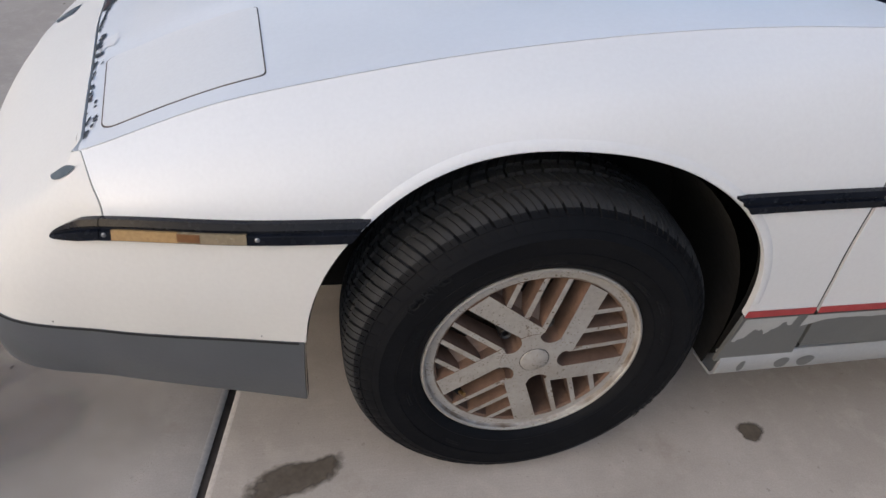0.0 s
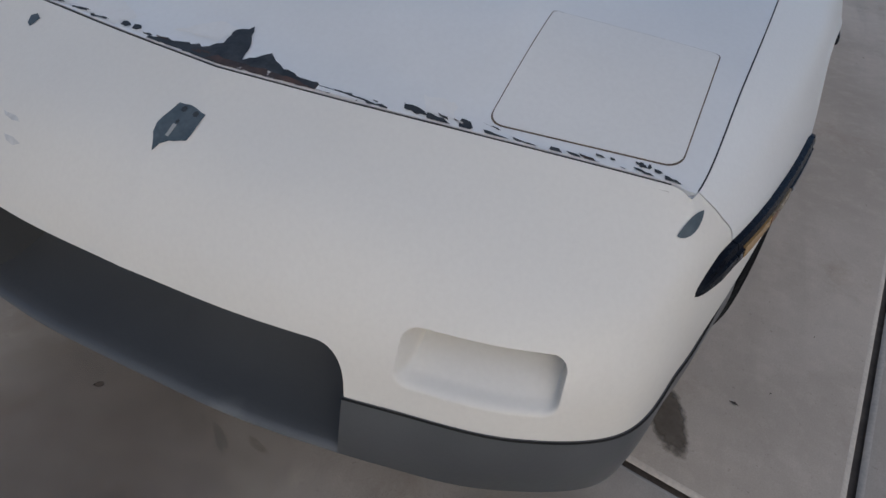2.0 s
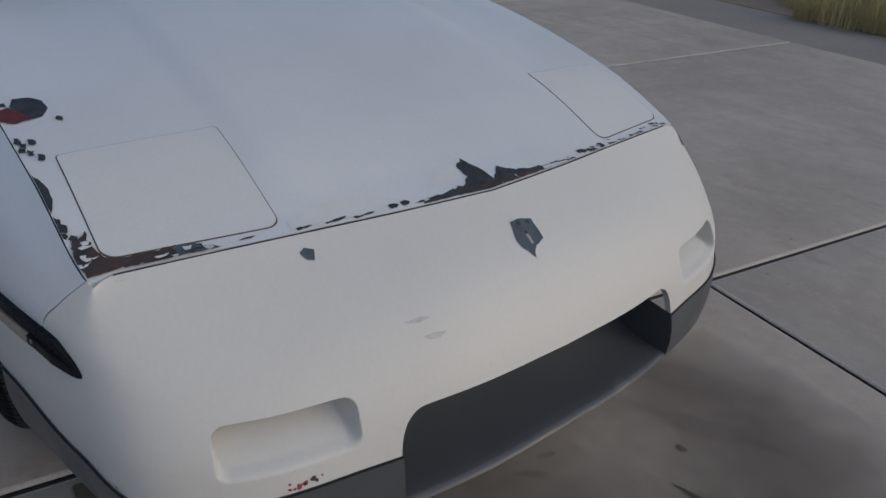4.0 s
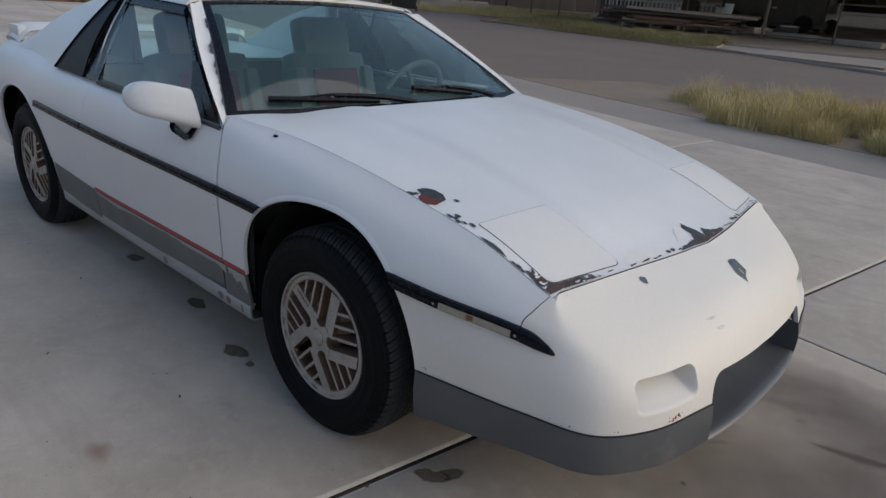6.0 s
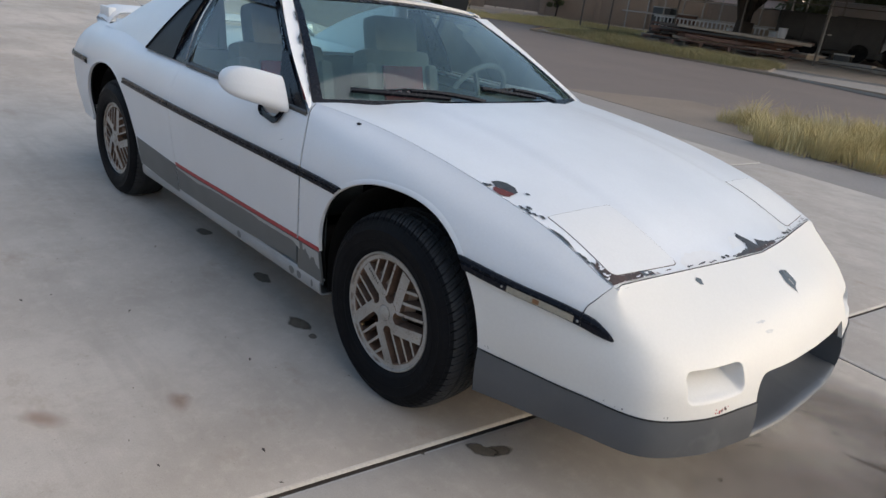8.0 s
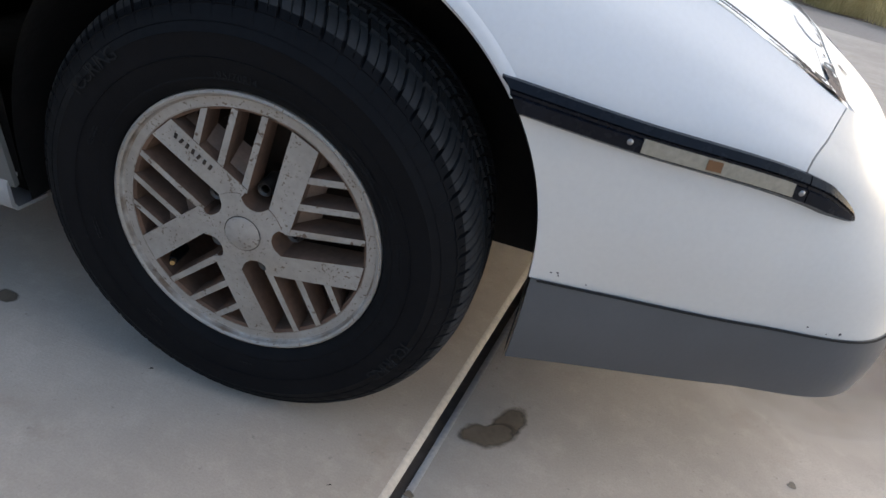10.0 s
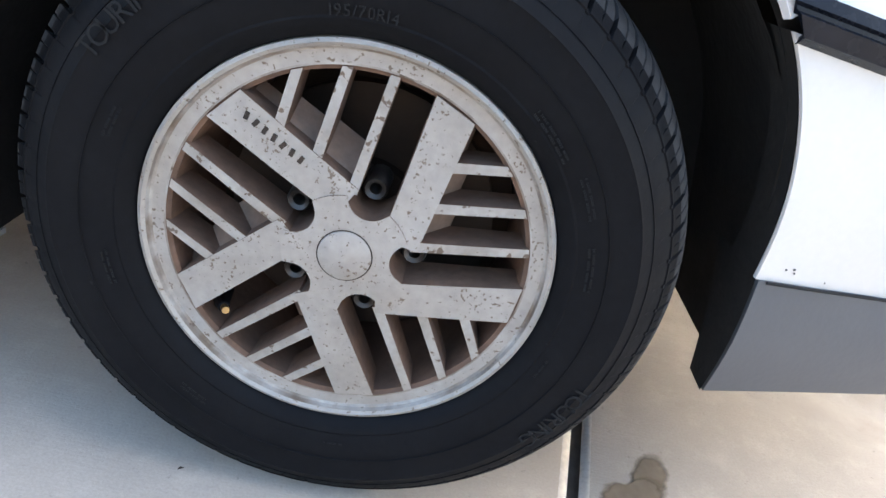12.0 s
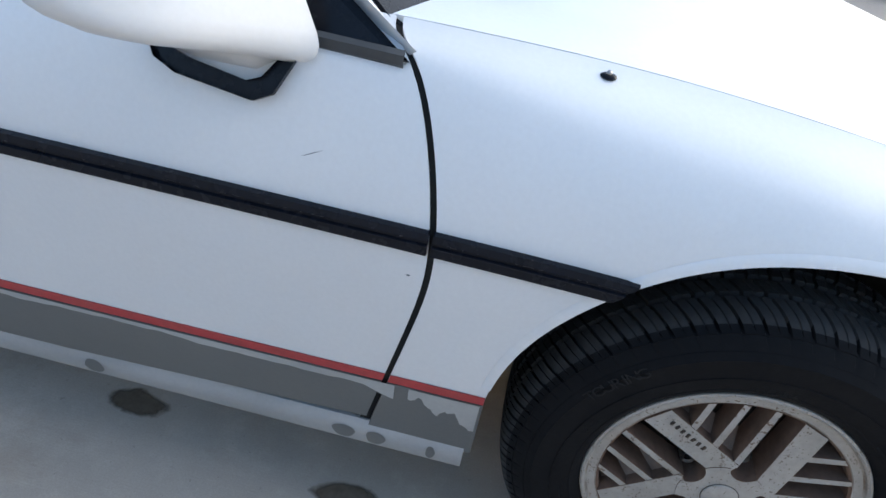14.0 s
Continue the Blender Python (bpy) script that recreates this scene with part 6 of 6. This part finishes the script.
# ---- trees and bushes ----
def leaf_cloud(centres, per, size, seed):
    """Small leaf clumps scattered in overlapping puffs."""
    rnd = random.Random(seed)
    vs, fs = [], []
    for c, r in centres:
        for _ in range(per):
            d = Vector((rnd.gauss(0, 1), rnd.gauss(0, 1), rnd.gauss(0, 1)))
            d = d.normalized() * r * rnd.uniform(.35, 1.0) ** .6
            d.z *= .75
            p = Vector(c) + d
            u = Vector((rnd.gauss(0, 1), rnd.gauss(0, 1), rnd.gauss(0, 1))).normalized()
            w = u.orthogonal().normalized()
            s = size * rnd.uniform(.5, 1.4)
            i = len(vs)
            vs += [tuple(p + u * s), tuple(p + w * s * .45), tuple(p - u * s * .8), tuple(p - w * s * .45)]
            fs.append((i, i + 1, i + 2, i + 3))
    return vs, fs


def tree(name, x, y, trunk_h, crown_r, crown_h, mat, seed, label, per=160, size=.22, lean=0.0, puffs=40, trunk_r=.25, flat=.5, low=.05, puff=(.16, .30), fork=0.0):
    rnd = random.Random(seed)
    z0 = ground_z(x, y)
    ob = thing(name, label, "tree", at=(x, y, z0))
    bm = bmesh.new()
    top = Vector((lean, 0, trunk_h))
    if fork:
        # a short bole that parts into leaning limbs
        add_tube(bm, [(0, 0, -.1), (0, 0, fork * .5), (.05, 0, fork)], [trunk_r * 1.35, trunk_r * 1.1, trunk_r * 1.05], 12)
        for k in range(5):
            a = k * 1.257 + .5
            out = Vector((math.cos(a), math.sin(a), 0))
            add_tube(bm, [Vector((0, 0, fork - .25)), Vector((0, 0, lerp(fork, trunk_h, .45))) + out * .42, top + out * 1.1 + Vector((0, 0, .4))], [trunk_r * .72, trunk_r * .5, trunk_r * .32], 8)
    else:
        add_tube(bm, [(0, 0, -.1), (lean * .2, 0, trunk_h * .4), top], [trunk_r * 1.25, trunk_r, trunk_r * .8], 10)
    centres = []
    for k in range(max(5, puffs // 4)):
        a = k * 2.4 + rnd.uniform(-.3, .3)
        r = crown_r * rnd.uniform(.45, .9)
        end = top + Vector((r * math.cos(a), r * math.sin(a), crown_h * rnd.uniform(.2, .9)))
        mid = top.lerp(end, .5) + Vector((0, 0, crown_h * .12))
        add_tube(bm, [top - Vector((0, 0, trunk_h * .15)), mid, end], [trunk_r * .45, trunk_r * .25, trunk_r * .08], 6)
    part("trunk", bm, BARK, ob)
    for k in range(puffs):
        a, f = rnd.uniform(0, 6.28), math.sqrt(rnd.random())
        c = top + Vector((crown_r * f * math.cos(a), crown_r * f * math.sin(a), crown_h * (rnd.uniform(low, 1) * (1 - flat * f * f))))
        centres.append((c, crown_r * rnd.uniform(*puff)))
    vs, fs = leaf_cloud(centres, per, size, seed + 1)
    me = bpy.data.meshes.new("crown")
    me.from_pydata(vs, [], fs)
    me.materials.append(mat)
    cr = new("crown", me)
    cr.parent = ob
    return ob


def bush(x, y, r, h, mat, seed, label, per=150, size=.12):
    rnd = random.Random(seed)
    ob = thing("bush", label, "bush", "roadside bushes", at=(x, y, ground_z(x, y)))
    centres = []
    for k in range(46):
        a, f = rnd.uniform(0, 6.28), math.sqrt(rnd.random()) * .85
        centres.append(((r * f * math.cos(a), r * f * math.sin(a), h * (rnd.uniform(.10, .90) * (1 - .3 * f * f))), r * rnd.uniform(.22, .42)))
    vs, fs = leaf_cloud(centres, per, size, seed)
    me = bpy.data.meshes.new("foliage")
    me.from_pydata(vs, [], fs)
    me.materials.append(mat)
    f = new("foliage", me)
    f.parent = ob
    bm = bmesh.new()
    for k in range(6):
        a = k * 1.05
        add_tube(bm, [(0, 0, -.05), (r * .5 * math.cos(a), r * .5 * math.sin(a), h * .6)], [.03, .012], 5)
    part("stems", bm, BARK, ob)
    return ob


tree("mesquite_tree", -12.4, 29.2, 3.1, 8.6, 6.5, DARKLEAF, 31, "large dark mesquite tree over the scrap yard", 760, .115, .5, 270, .36, .6, .10, (.09, .17), fork=1.15)
tree("mesquite_tree", -2.5, 33.0, 3.2, 8.0, 6.0, DARKLEAF, 37, "dark mesquite tree over the fenced yard", 680, .115, .3, 230, .34, .6, .08, (.10, .18), fork=1.3)
tree("mesquite_tree", -9.0, 43.0, .8, 7.0, 4.2, LEAF, 33, "dusty low trees behind the yard", 300, .2, .3, 90, .25, .4, .02, (.14, .22))
tree("mesquite_tree", 1.0, 42.0, .8, 6.5, 4.5, LEAF, 35, "dusty low trees behind the yard", 300, .2, .3, 80, .25, .4, .02, (.14, .22))
tree("shade_tree", -41.5, 46.0, 2.4, 4.0, 3.2, LEAF, 41, "olive-green tree behind the pink building", 300, .15, .2, 60, .2, .5, .05, (.14, .24))
tree("shade_tree", -33.5, 49.0, 2.2, 3.4, 2.4, LEAF, 43, "olive-green tree behind the pink building", 260, .15, .2, 45, .18, .5, .05, (.14, .24))
tree("shade_tree", -48.0, 40.0, 3.0, 3.6, 1.8, LEAF, 47, "dark green tree behind the long building", 260, .16, .2, 40, .2, .5, .05, (.14, .24))
tree("shade_tree", -45.5, 20.0, 1.3, 3.6, 4.5, DARKLEAF, 51, "dark street tree with a low crown", 320, .14, .2, 60, .16, .3, .05, (.15, .25))
tree("shade_tree", -49.0, 19.0, 1.5, 2.8, 4.0, DARKLEAF, 53, "slim dark street tree", 260, .14, .2, 40, .14, .3, .05, (.15, .25))
tree("shade_tree", -40.0, 4.5, .5, 5.0, 5.5, DARKLEAF, 57, "dense dark tree by the far lot", 360, .16, .2, 80, .3, .4, .03, (.16, .26))
tree("shade_tree", -44.0, -3.0, .5, 6.0, 5.5, DARKLEAF, 59, "dense dark tree by the far lot", 360, .16, .2, 80, .3, .4, .03, (.16, .26))
tree("slim_tree", -24.4, 31.05, .5, .62, 1.9, LEAF, 61, "slim young tree in front of the wall", 200, .07, .05, 26, .05, .2, .05, (.22, .4))
for k, (x, y, r, h, m) in enumerate(((-33.5, 17.5, .75, 1.65, DARKLEAF), (-30.7, 18.3, 1.25, 2.35, DARKLEAF), (-28.0, 19.6, .75, 1.15, DARKLEAF), (-24.6, 22.3, 1.1, 1.6, LEAF),
                                      (-41.5, 17.2, 1.5, 1.5, DARKLEAF), (-38.5, 17.6, 1.2, 1.6, LEAF), (-43.0, 14.6, .9, 1.3, DARKLEAF), (-52, 17.5, 1.3, 1.5, LEAF))):
    bush(x, y, r, h, m, 70 + k, "rounded dusty green roadside bush", 330, .06)


# ---- walls, gate and buildings across the street ----
def wall_run(name, p, q, h, mat, label, thick=.2, panels=0, cat="wall"):
    p, q = Vector((*p, 0)), Vector((*q, 0))
    n = max(2, int((q - p).length / 3.2))
    ob = thing(name, label, cat, at=(p.x, p.y, ground_z(p.x, p.y)))
    ang = math.atan2(q.y - p.y, q.x - p.x)
    for k in range(n):
        a, b = p.lerp(q, k / n), p.lerp(q, (k + 1) / n)
        c = (a + b) / 2
        z = ground_z(c.x, c.y)
        bm = bmesh.new()
        add_box(bm, ((b - a).length - .02, thick, h + .4), (0, 0, h / 2 - .2), None, .015)
        add_box(bm, (.32, thick + .10, h + .45), (-(b - a).length / 2, 0, h / 2 - .18), None, .015)
        add_box(bm, ((b - a).length, thick + .05, .08), (0, 0, h + .02), None, .01)
        w = part("wall_section", bm, mat, ob)
        w.matrix_local = Matrix.Translation((c.x - p.x, c.y - p.y, z - ground_z(p.x, p.y))) @ Matrix.Rotation(ang, 4, "Z")
    return ob


wall_run("block_wall", (-33.7, 19.2), (-31.4, 20.8), 1.9, STUCCO, "tan stuccoed block wall")
wall_run("block_wall", (-31.4, 20.8), (-27.7, 22.4), 1.75, STUCCO, "tan stuccoed block wall")
wall_run("block_wall", (-27.7, 22.4), (-29.0, 28.6), 1.9, STUCCO, "tan stuccoed block wall returning from the street")
wall_run("block_wall", (-29.0, 28.4), (-28.3, 29.0), 2.0, STUCCO, "short tan block wall beside the gate")
wall_run("block_wall", (-25.7, 31.3), (-18.5, 38.0), 1.9, STUCCO, "long tan block wall")
wall_run("block_wall", (-18.5, 38.0), (-4.0, 44.0), 1.9, STUCCO, "long tan block wall")
gate = thing("metal_gate", "wide tan sheet-metal gate between the walls", "gate", at=(-27.2, 30.1, ground_z(-27.2, 30.1)), rz=math.degrees(math.atan2(31.3 - 29.0, -25.7 + 28.3)))
for k in range(4):
    bm = box((.84, .05, 1.62), (-1.30 + .868 * k, 0, .95), bevel=.006)
    part("gate_panel", bm, GATE, gate)
for k in range(5):
    part("gate_post", box((.06, .08, 1.75), (-1.735 + .868 * k, 0, .92), bevel=.006), GATE, gate)
part("gate_rail", box((3.5, .07, .06), (0, -.02, 1.5), bevel=.005), GATE, gate)


def building(name, x, y, rz, w, d, h, wall, roofm, label, windows=(), z=None):
    ob = thing(name, label, "building", at=(x, y, ground_z(x, y) if z is None else z), rz=rz)
    bm = bmesh.new()
    add_box(bm, (w, d, h + .5), (0, 0, h / 2 - .25), None, .03)
    part("wall", bm, wall, ob)
    part("roof", box((w + .3, d + .3, .28), (0, 0, h + .10), bevel=.04), roofm, ob)
    for wx, wz, ww, wh in windows:
        wd = part("window", box((ww, .08, wh), (wx, -d / 2 - .01, wz), bevel=.01), SMOKED, ob)
        part("sill", box((ww + .1, .14, .06), (wx, -d / 2 - .03, wz - wh / 2 - .03), bevel=.01), wall, wd)
    return ob


building("pink_house", -32.5, 43.5, 38, 8.6, 5.0, 2.75, PINKWALL, PINKWALL, "low pink stuccoed building behind the wall", ((1.0, 2.15, .7, .4), (3.2, 2.15, .7, .4), (1.8, 2.5, .5, .2)))
building("long_house", -43.6, 38.2, 40, 12.0, 6.0, 2.65, PINKWALL, WHITEROOF, "long pink house with a white coated roof", ((-2, 1.9, 1.2, .7), (1.0, 1.9, 1.2, .7), (4.2, 1.9, 1.0, .7)))
building("roof_unit", -43.4, 36.6, 40, .9, .9, .8, WHITEROOF, WHITEROOF, "white rooftop cooler unit", (), 4.45)
building("side_house", -55.0, 28.0, 40, 4.0, 6.0, 2.1, PINKWALL, REDROOF, "tan house with a red tiled roof", ((0, 1.6, 1.2, .9),))
building("warehouse", -72.0, 25.5, 72, 22.0, 9.0, 5.0, PINKWALL, STUCCO, "large peach-coloured building far down the street", ((-4, 1.4, 1.5, 1.2), (2, 1.4, 1.5, 1.2), (6, 1.4, 1.5, 1.2)))
building("back_house", -22.0, 47.0, 20, 9.0, 6.0, 2.5, PINKWALL, REDROOF, "pale house beyond the yard", ((-1, 1.6, 1.1, .8), (2, 1.6, 1.1, .8)))

# unseen block, added to cut low sky light on the car's right
p = EX * -2.0 + EY * -11.0
building("near_house", p.x, p.y, 170.5, 22.0, 6.0, 2.9, BLOCKGREY, BLOCKGREY, "unseen plain grey block added to dim the car's right side", z=0.0)

# poles, sign, bin, mailbox
bm = bmesh.new()
add_tube(bm, [(0, 0, -.3), (0, 0, 4.0), (.02, 0, 8.5)], [.12, .11, .09], 12)
ob = thing("utility_pole", "rust-brown painted street pole in the grass", "pole", at=(-21.3, 5.8, ground_z(-21.3, 5.8)))
part("pole", bm, POLEWOOD, ob)
for x, y, h, r in ((-24.6, 6.6, 5.5, .035), (-38, 12.2, 7, .09), (-37.5, 45.5, 8, .06), (-38.6, 44.2, 8.5, .07), (-34.4, 8.6, 8, .09)):
    ob = thing("street_pole", "thin grey metal street pole", "pole", at=(x, y, ground_z(x, y)))
    bm = bmesh.new()
    add_tube(bm, [(0, 0, -.3), (0, 0, h)], [r, r * .8], 8)
    part("pole", bm, GALV, ob)
ob = thing("street_sign", "green street-name sign above the back of a stop sign", "sign", at=(-24.0, 20.65, ground_z(-24.0, 20.65)), rz=98)
bm = bmesh.new()
add_tube(bm, [(0, 0, -.2), (0, 0, 3.0)], .03, 8)
part("post", bm, GALV, ob)
bm = bmesh.new()
bmesh.ops.create_circle(bm, cap_ends=True, segments=8, radius=.36, matrix=Matrix.Translation((0, -.04, 2.15)) @ Matrix.Rotation(radians(90), 4, "X") @ Matrix.Rotation(radians(22.5), 4, "Z"))
r = bmesh.ops.extrude_face_region(bm, geom=bm.faces[:])
bmesh.ops.translate(bm, verts=[v for v in r["geom"] if isinstance(v, bmesh.types.BMVert)], vec=(0, .006, 0))
part("stop_sign_back", bm, SIGNBACK, ob)
part("name_blade", box((.75, .012, .17), (0, 0, 2.80), bevel=.003), SIGNGREEN, ob)
part("name_blade", box((.012, .75, .17), (0, 0, 2.99), bevel=.003), SIGNGREEN, ob)
ob = thing("wheelie_bin", "wide black plastic wheelie bin by the kerb", "bin", at=(-19.5, 18.1, ground_z(-19.5, 18.1)), rz=45)
bm = bmesh.new()
add_box(bm, (1.15, .80, 1.0), (0, 0, .58), None, .03)
for v in bm.verts:
    f = .80 + .2 * v.co.z
    v.co.x *= f
    v.co.y *= f
part("body", bm, BINPLASTIC, ob)
part("lid", box((1.25, .90, .06), (0, 0, 1.10), Matrix.Rotation(radians(3), 4, "X"), .02), BINPLASTIC, ob)
for s in (1, -1):
    bm = bmesh.new()
    add_tube(bm, [(.46 * s, .32, .10), (.54 * s, .32, .10)], .10, 16)
    part("wheel", bm, BINPLASTIC, ob)
ob = thing("mailbox", "white mailbox on a post", "mailbox", at=(-40.4, 14.7, ground_z(-40.4, 14.7)))
part("post", box((.09, .09, 1.1), (0, 0, .55), bevel=.01), BARK, ob)
part("box", box((.25, .5, .26), (0, 0, 1.2), bevel=.06), WHITEMETAL, ob)

# ---- fenced scrap yard under the mesquite ----
rnd = random.Random(77)
OLDPIPE = material("weathered_pipe", (0.13, 0.115, 0.10), (0.085, 0.07, 0.06), rough=0.75, metal=0.2, scale=6)
fence = thing("chain_fence", "weathered metal fence posts and rails along the yard", "fence", at=(-10, 25, 0))
pts = [(-17.0, 23.4), (-15.8, 23.8), (-13.1, 24.4), (-10.6, 24.9), (-7.8, 25.5), (-5.5, 26.2), (-3.0, 26.8), (0.0, 27.6)]
for x, y in pts:
    bm = bmesh.new()
    z = ground_z(x, y)
    add_tube(bm, [(x + 10, y - 25, z - .2), (x + 10, y - 25, z + 2.1)], .035, 8)
    part("post", bm, OLDPIPE, fence)
for a, b in zip(pts, pts[1:]):
    for h in (.12, 2.05):
        bm = bmesh.new()
        add_tube(bm, [(a[0] + 10, a[1] - 25, ground_z(*a) + h), (b[0] + 10, b[1] - 25, ground_z(*b) + h)], .02, 6)
        part("rail", bm, OLDPIPE, fence)
pile = thing("scrap_pile", "stacked rusty steel beams and pipes", "scrap pile", at=(-11.4, 25.4, ground_z(-11.4, 25.4)), rz=42)
for k in range(46):
    lay = k // 12
    L = rnd.uniform(2.2, 5.6)
    bm = box((L, rnd.uniform(.06, .16), rnd.uniform(.05, .14)), (rnd.uniform(-.8, .8), -.9 + (k % 12) * .16, .22 + lay * .15 + rnd.uniform(-.03, .03)), Matrix.Rotation(radians(rnd.uniform(-4, 4)), 4, "Z") @ Matrix.Rotation(radians(rnd.uniform(-1.5, 1.5)), 4, "Y"), .008)
    part("beam", bm, (SCRAP, DARKMETAL, SCRAP, OLDPIPE, SCRAP, OLDTIMBER)[k * 5 % 7 % 6], pile)
for k in range(5):
    part("bearer", box((.12, 2.2, .16), (-2.2 + k * 1.1, 0, .08), bevel=.01), SCRAP, pile)
shed = thing("yard_shelter", "open pipe-frame shelter with rusty sheet roof", "shelter", at=(-14.8, 32.1, ground_z(-14.8, 32.1)), rz=6)
for x in (-4.6, -2.6, -.6, 1.4, 3.4, 5.0):
    for y in (-1.2, 1.2):
        bm = bmesh.new()
        add_tube(bm, [(x, y, -.1), (x, y, 2.55)], .045, 8)
        part("post", bm, GALV, shed)
for y in (-1.2, 1.2):
    part("beam", box((10.2, .08, .12), (.2, y, 2.55), bevel=.01), GALV, shed)
for k in range(5):
    part("roof_sheet", box((1.98, 2.9, .03), (-3.8 + 2.0 * k, 0, 2.66 + .03 * (k % 2)), Matrix.Rotation(radians(2), 4, "X"), .004), REDROOF if k > 2 else DARKMETAL, shed)
for k in range(3):
    part("shelf_board", box((3.0, .5, .06), (-3.2 + 3.2 * k, .9, 1.0), bevel=.01), WHITEMETAL, shed)
for z in (.95, 1.75):
    part("rail", box((10.2, .05, .06), (.2, -1.2, z), bevel=.01), GALV, shed)
part("fascia_board", box((4.2, .06, .16), (3.0, -1.36, 2.58), bevel=.01), REDROOF, shed)
bal = thing("rail_fence", "low pale railing with upright bars behind the pile", "fence", at=(-14.6, 30.3, ground_z(-14.6, 30.3)), rz=8)
for k in range(27):
    part("bar", box((.07, .04, .92), (-2.6 + k * .2, 0, .46), bevel=.006), WHITEMETAL, bal)
for z in (.12, .92):
    part("rail", box((5.5, .06, .07), (0, -.01, z), bevel=.008), WHITEMETAL, bal)
pail = thing("bucket", "white plastic bucket on the stacked beams", "bucket", at=(-9.75, 26.9, ground_z(-11.4, 25.4) + .76))
bm = bmesh.new()
add_tube(bm, [(0, 0, 0), (0, 0, .36)], [.14, .17], 20)
part("body", bm, WHITEMETAL, pail)
bm = bmesh.new()
add_tube(bm, [(.18 * math.cos(k * math.tau / 20), .18 * math.sin(k * math.tau / 20), .36) for k in range(21)], .014, 6, caps=False)
part("rim", bm, WHITEMETAL, pail)
coupe = thing("white_car", "white car parked in the yard", "car", at=(-6.7, 35.0, ground_z(-6.7, 35.0)), rz=24)
bm = bmesh.new()
add_box(bm, (4.3, 1.7, .55), (0, 0, .62), None, .14)
add_box(bm, (2.2, 1.5, .52), (-.2, 0, 1.10), None, .20)
part("body", bm, WHITEMETAL, coupe)
part("window_band", box((1.9, 1.54, .30), (-.2, 0, 1.14), bevel=.08), SMOKED, coupe)
for x in (-1.35, 1.35):
    bm = bmesh.new()
    add_tube(bm, [(x, -.87, .32), (x, -.66, .32)], .32, 20)
    part("wheel", bm, RUBBER, coupe)
for x, y, turn in ((-7.2, 27.2, -27), (-4.9, 26.1, -25)):
    timber = thing("timber", "pale weathered timber lying along the yard's edge", "timber", "timbers by the yard", at=(x, y, ground_z(x, y)), rz=turn)
    part("board", box((2.5, .26, .20), (0, 0, .09), bevel=.012), OLDTIMBER, timber)
for k, (x, y, sx, sy, sz, m) in enumerate(((-17.4, 31.0, 1.0, .7, 1.3, DARKMETAL), (-15.9, 30.6, .9, .8, 1.1, SCRAP), (-13.3, 30.2, .45, .45, .8, WHITEMETAL), (-11.0, 29.6, .5, .5, .9, WHITEMETAL), (-9.0, 28.4, 1.5, .6, .22, OLDTIMBER), (-8.1, 29.6, .9, .6, .35, DARKMETAL))):
    ob = thing("yard_crate", "metal crate among the scrap", "crate", "yard crates", at=(x, y, ground_z(x, y)), rz=20 * k)
    part("body", box((sx, sy, sz), (0, 0, sz / 2), bevel=.03), m, ob)
    part("rim", box((sx + .06, sy + .06, .06), (0, 0, sz), bevel=.01), GALV, ob)
truck = thing("dark_trailer", "dark equipment trailer in the yard", "trailer", at=(-9.8, 32.4, ground_z(-9.8, 32.4)), rz=12)
part("body", box((4.3, 2.0, 1.45), (0, 0, 1.10), bevel=.05), DARKMETAL, truck)
part("frame", box((4.6, 1.6, .30), (0, 0, .36), bevel=.02), DARKMETAL, truck)
for x in (-1.5, -.6, 1.4):
    bm = bmesh.new()
    add_tube(bm, [(x, -1.0, .38), (x, -.75, .38)], .38, 24)
    part("wheel", bm, RUBBER, truck)
for k in range(5):
    part("rib", box((.06, 2.06, 1.2), (-2.0 + 1.0 * k, 0, 1.15), bevel=.01), DARKMETAL, truck)
van = thing("white_van", "white van parked beyond the yard", "van", at=(-9.6, 35.6, ground_z(-9.6, 35.6)), rz=10)
part("body", box((2.9, 1.9, 2.0), (0, 0, 1.50), bevel=.16), WHITEMETAL, van)
part("window_band", box((2.0, 1.92, .45), (.2, 0, 1.45), bevel=.06), SMOKED, van)
for x in (-.95, .95):
    bm = bmesh.new()
    add_tube(bm, [(x, -.98, .34), (x, -.74, .34)], .34, 20)
    part("wheel", bm, RUBBER, van)
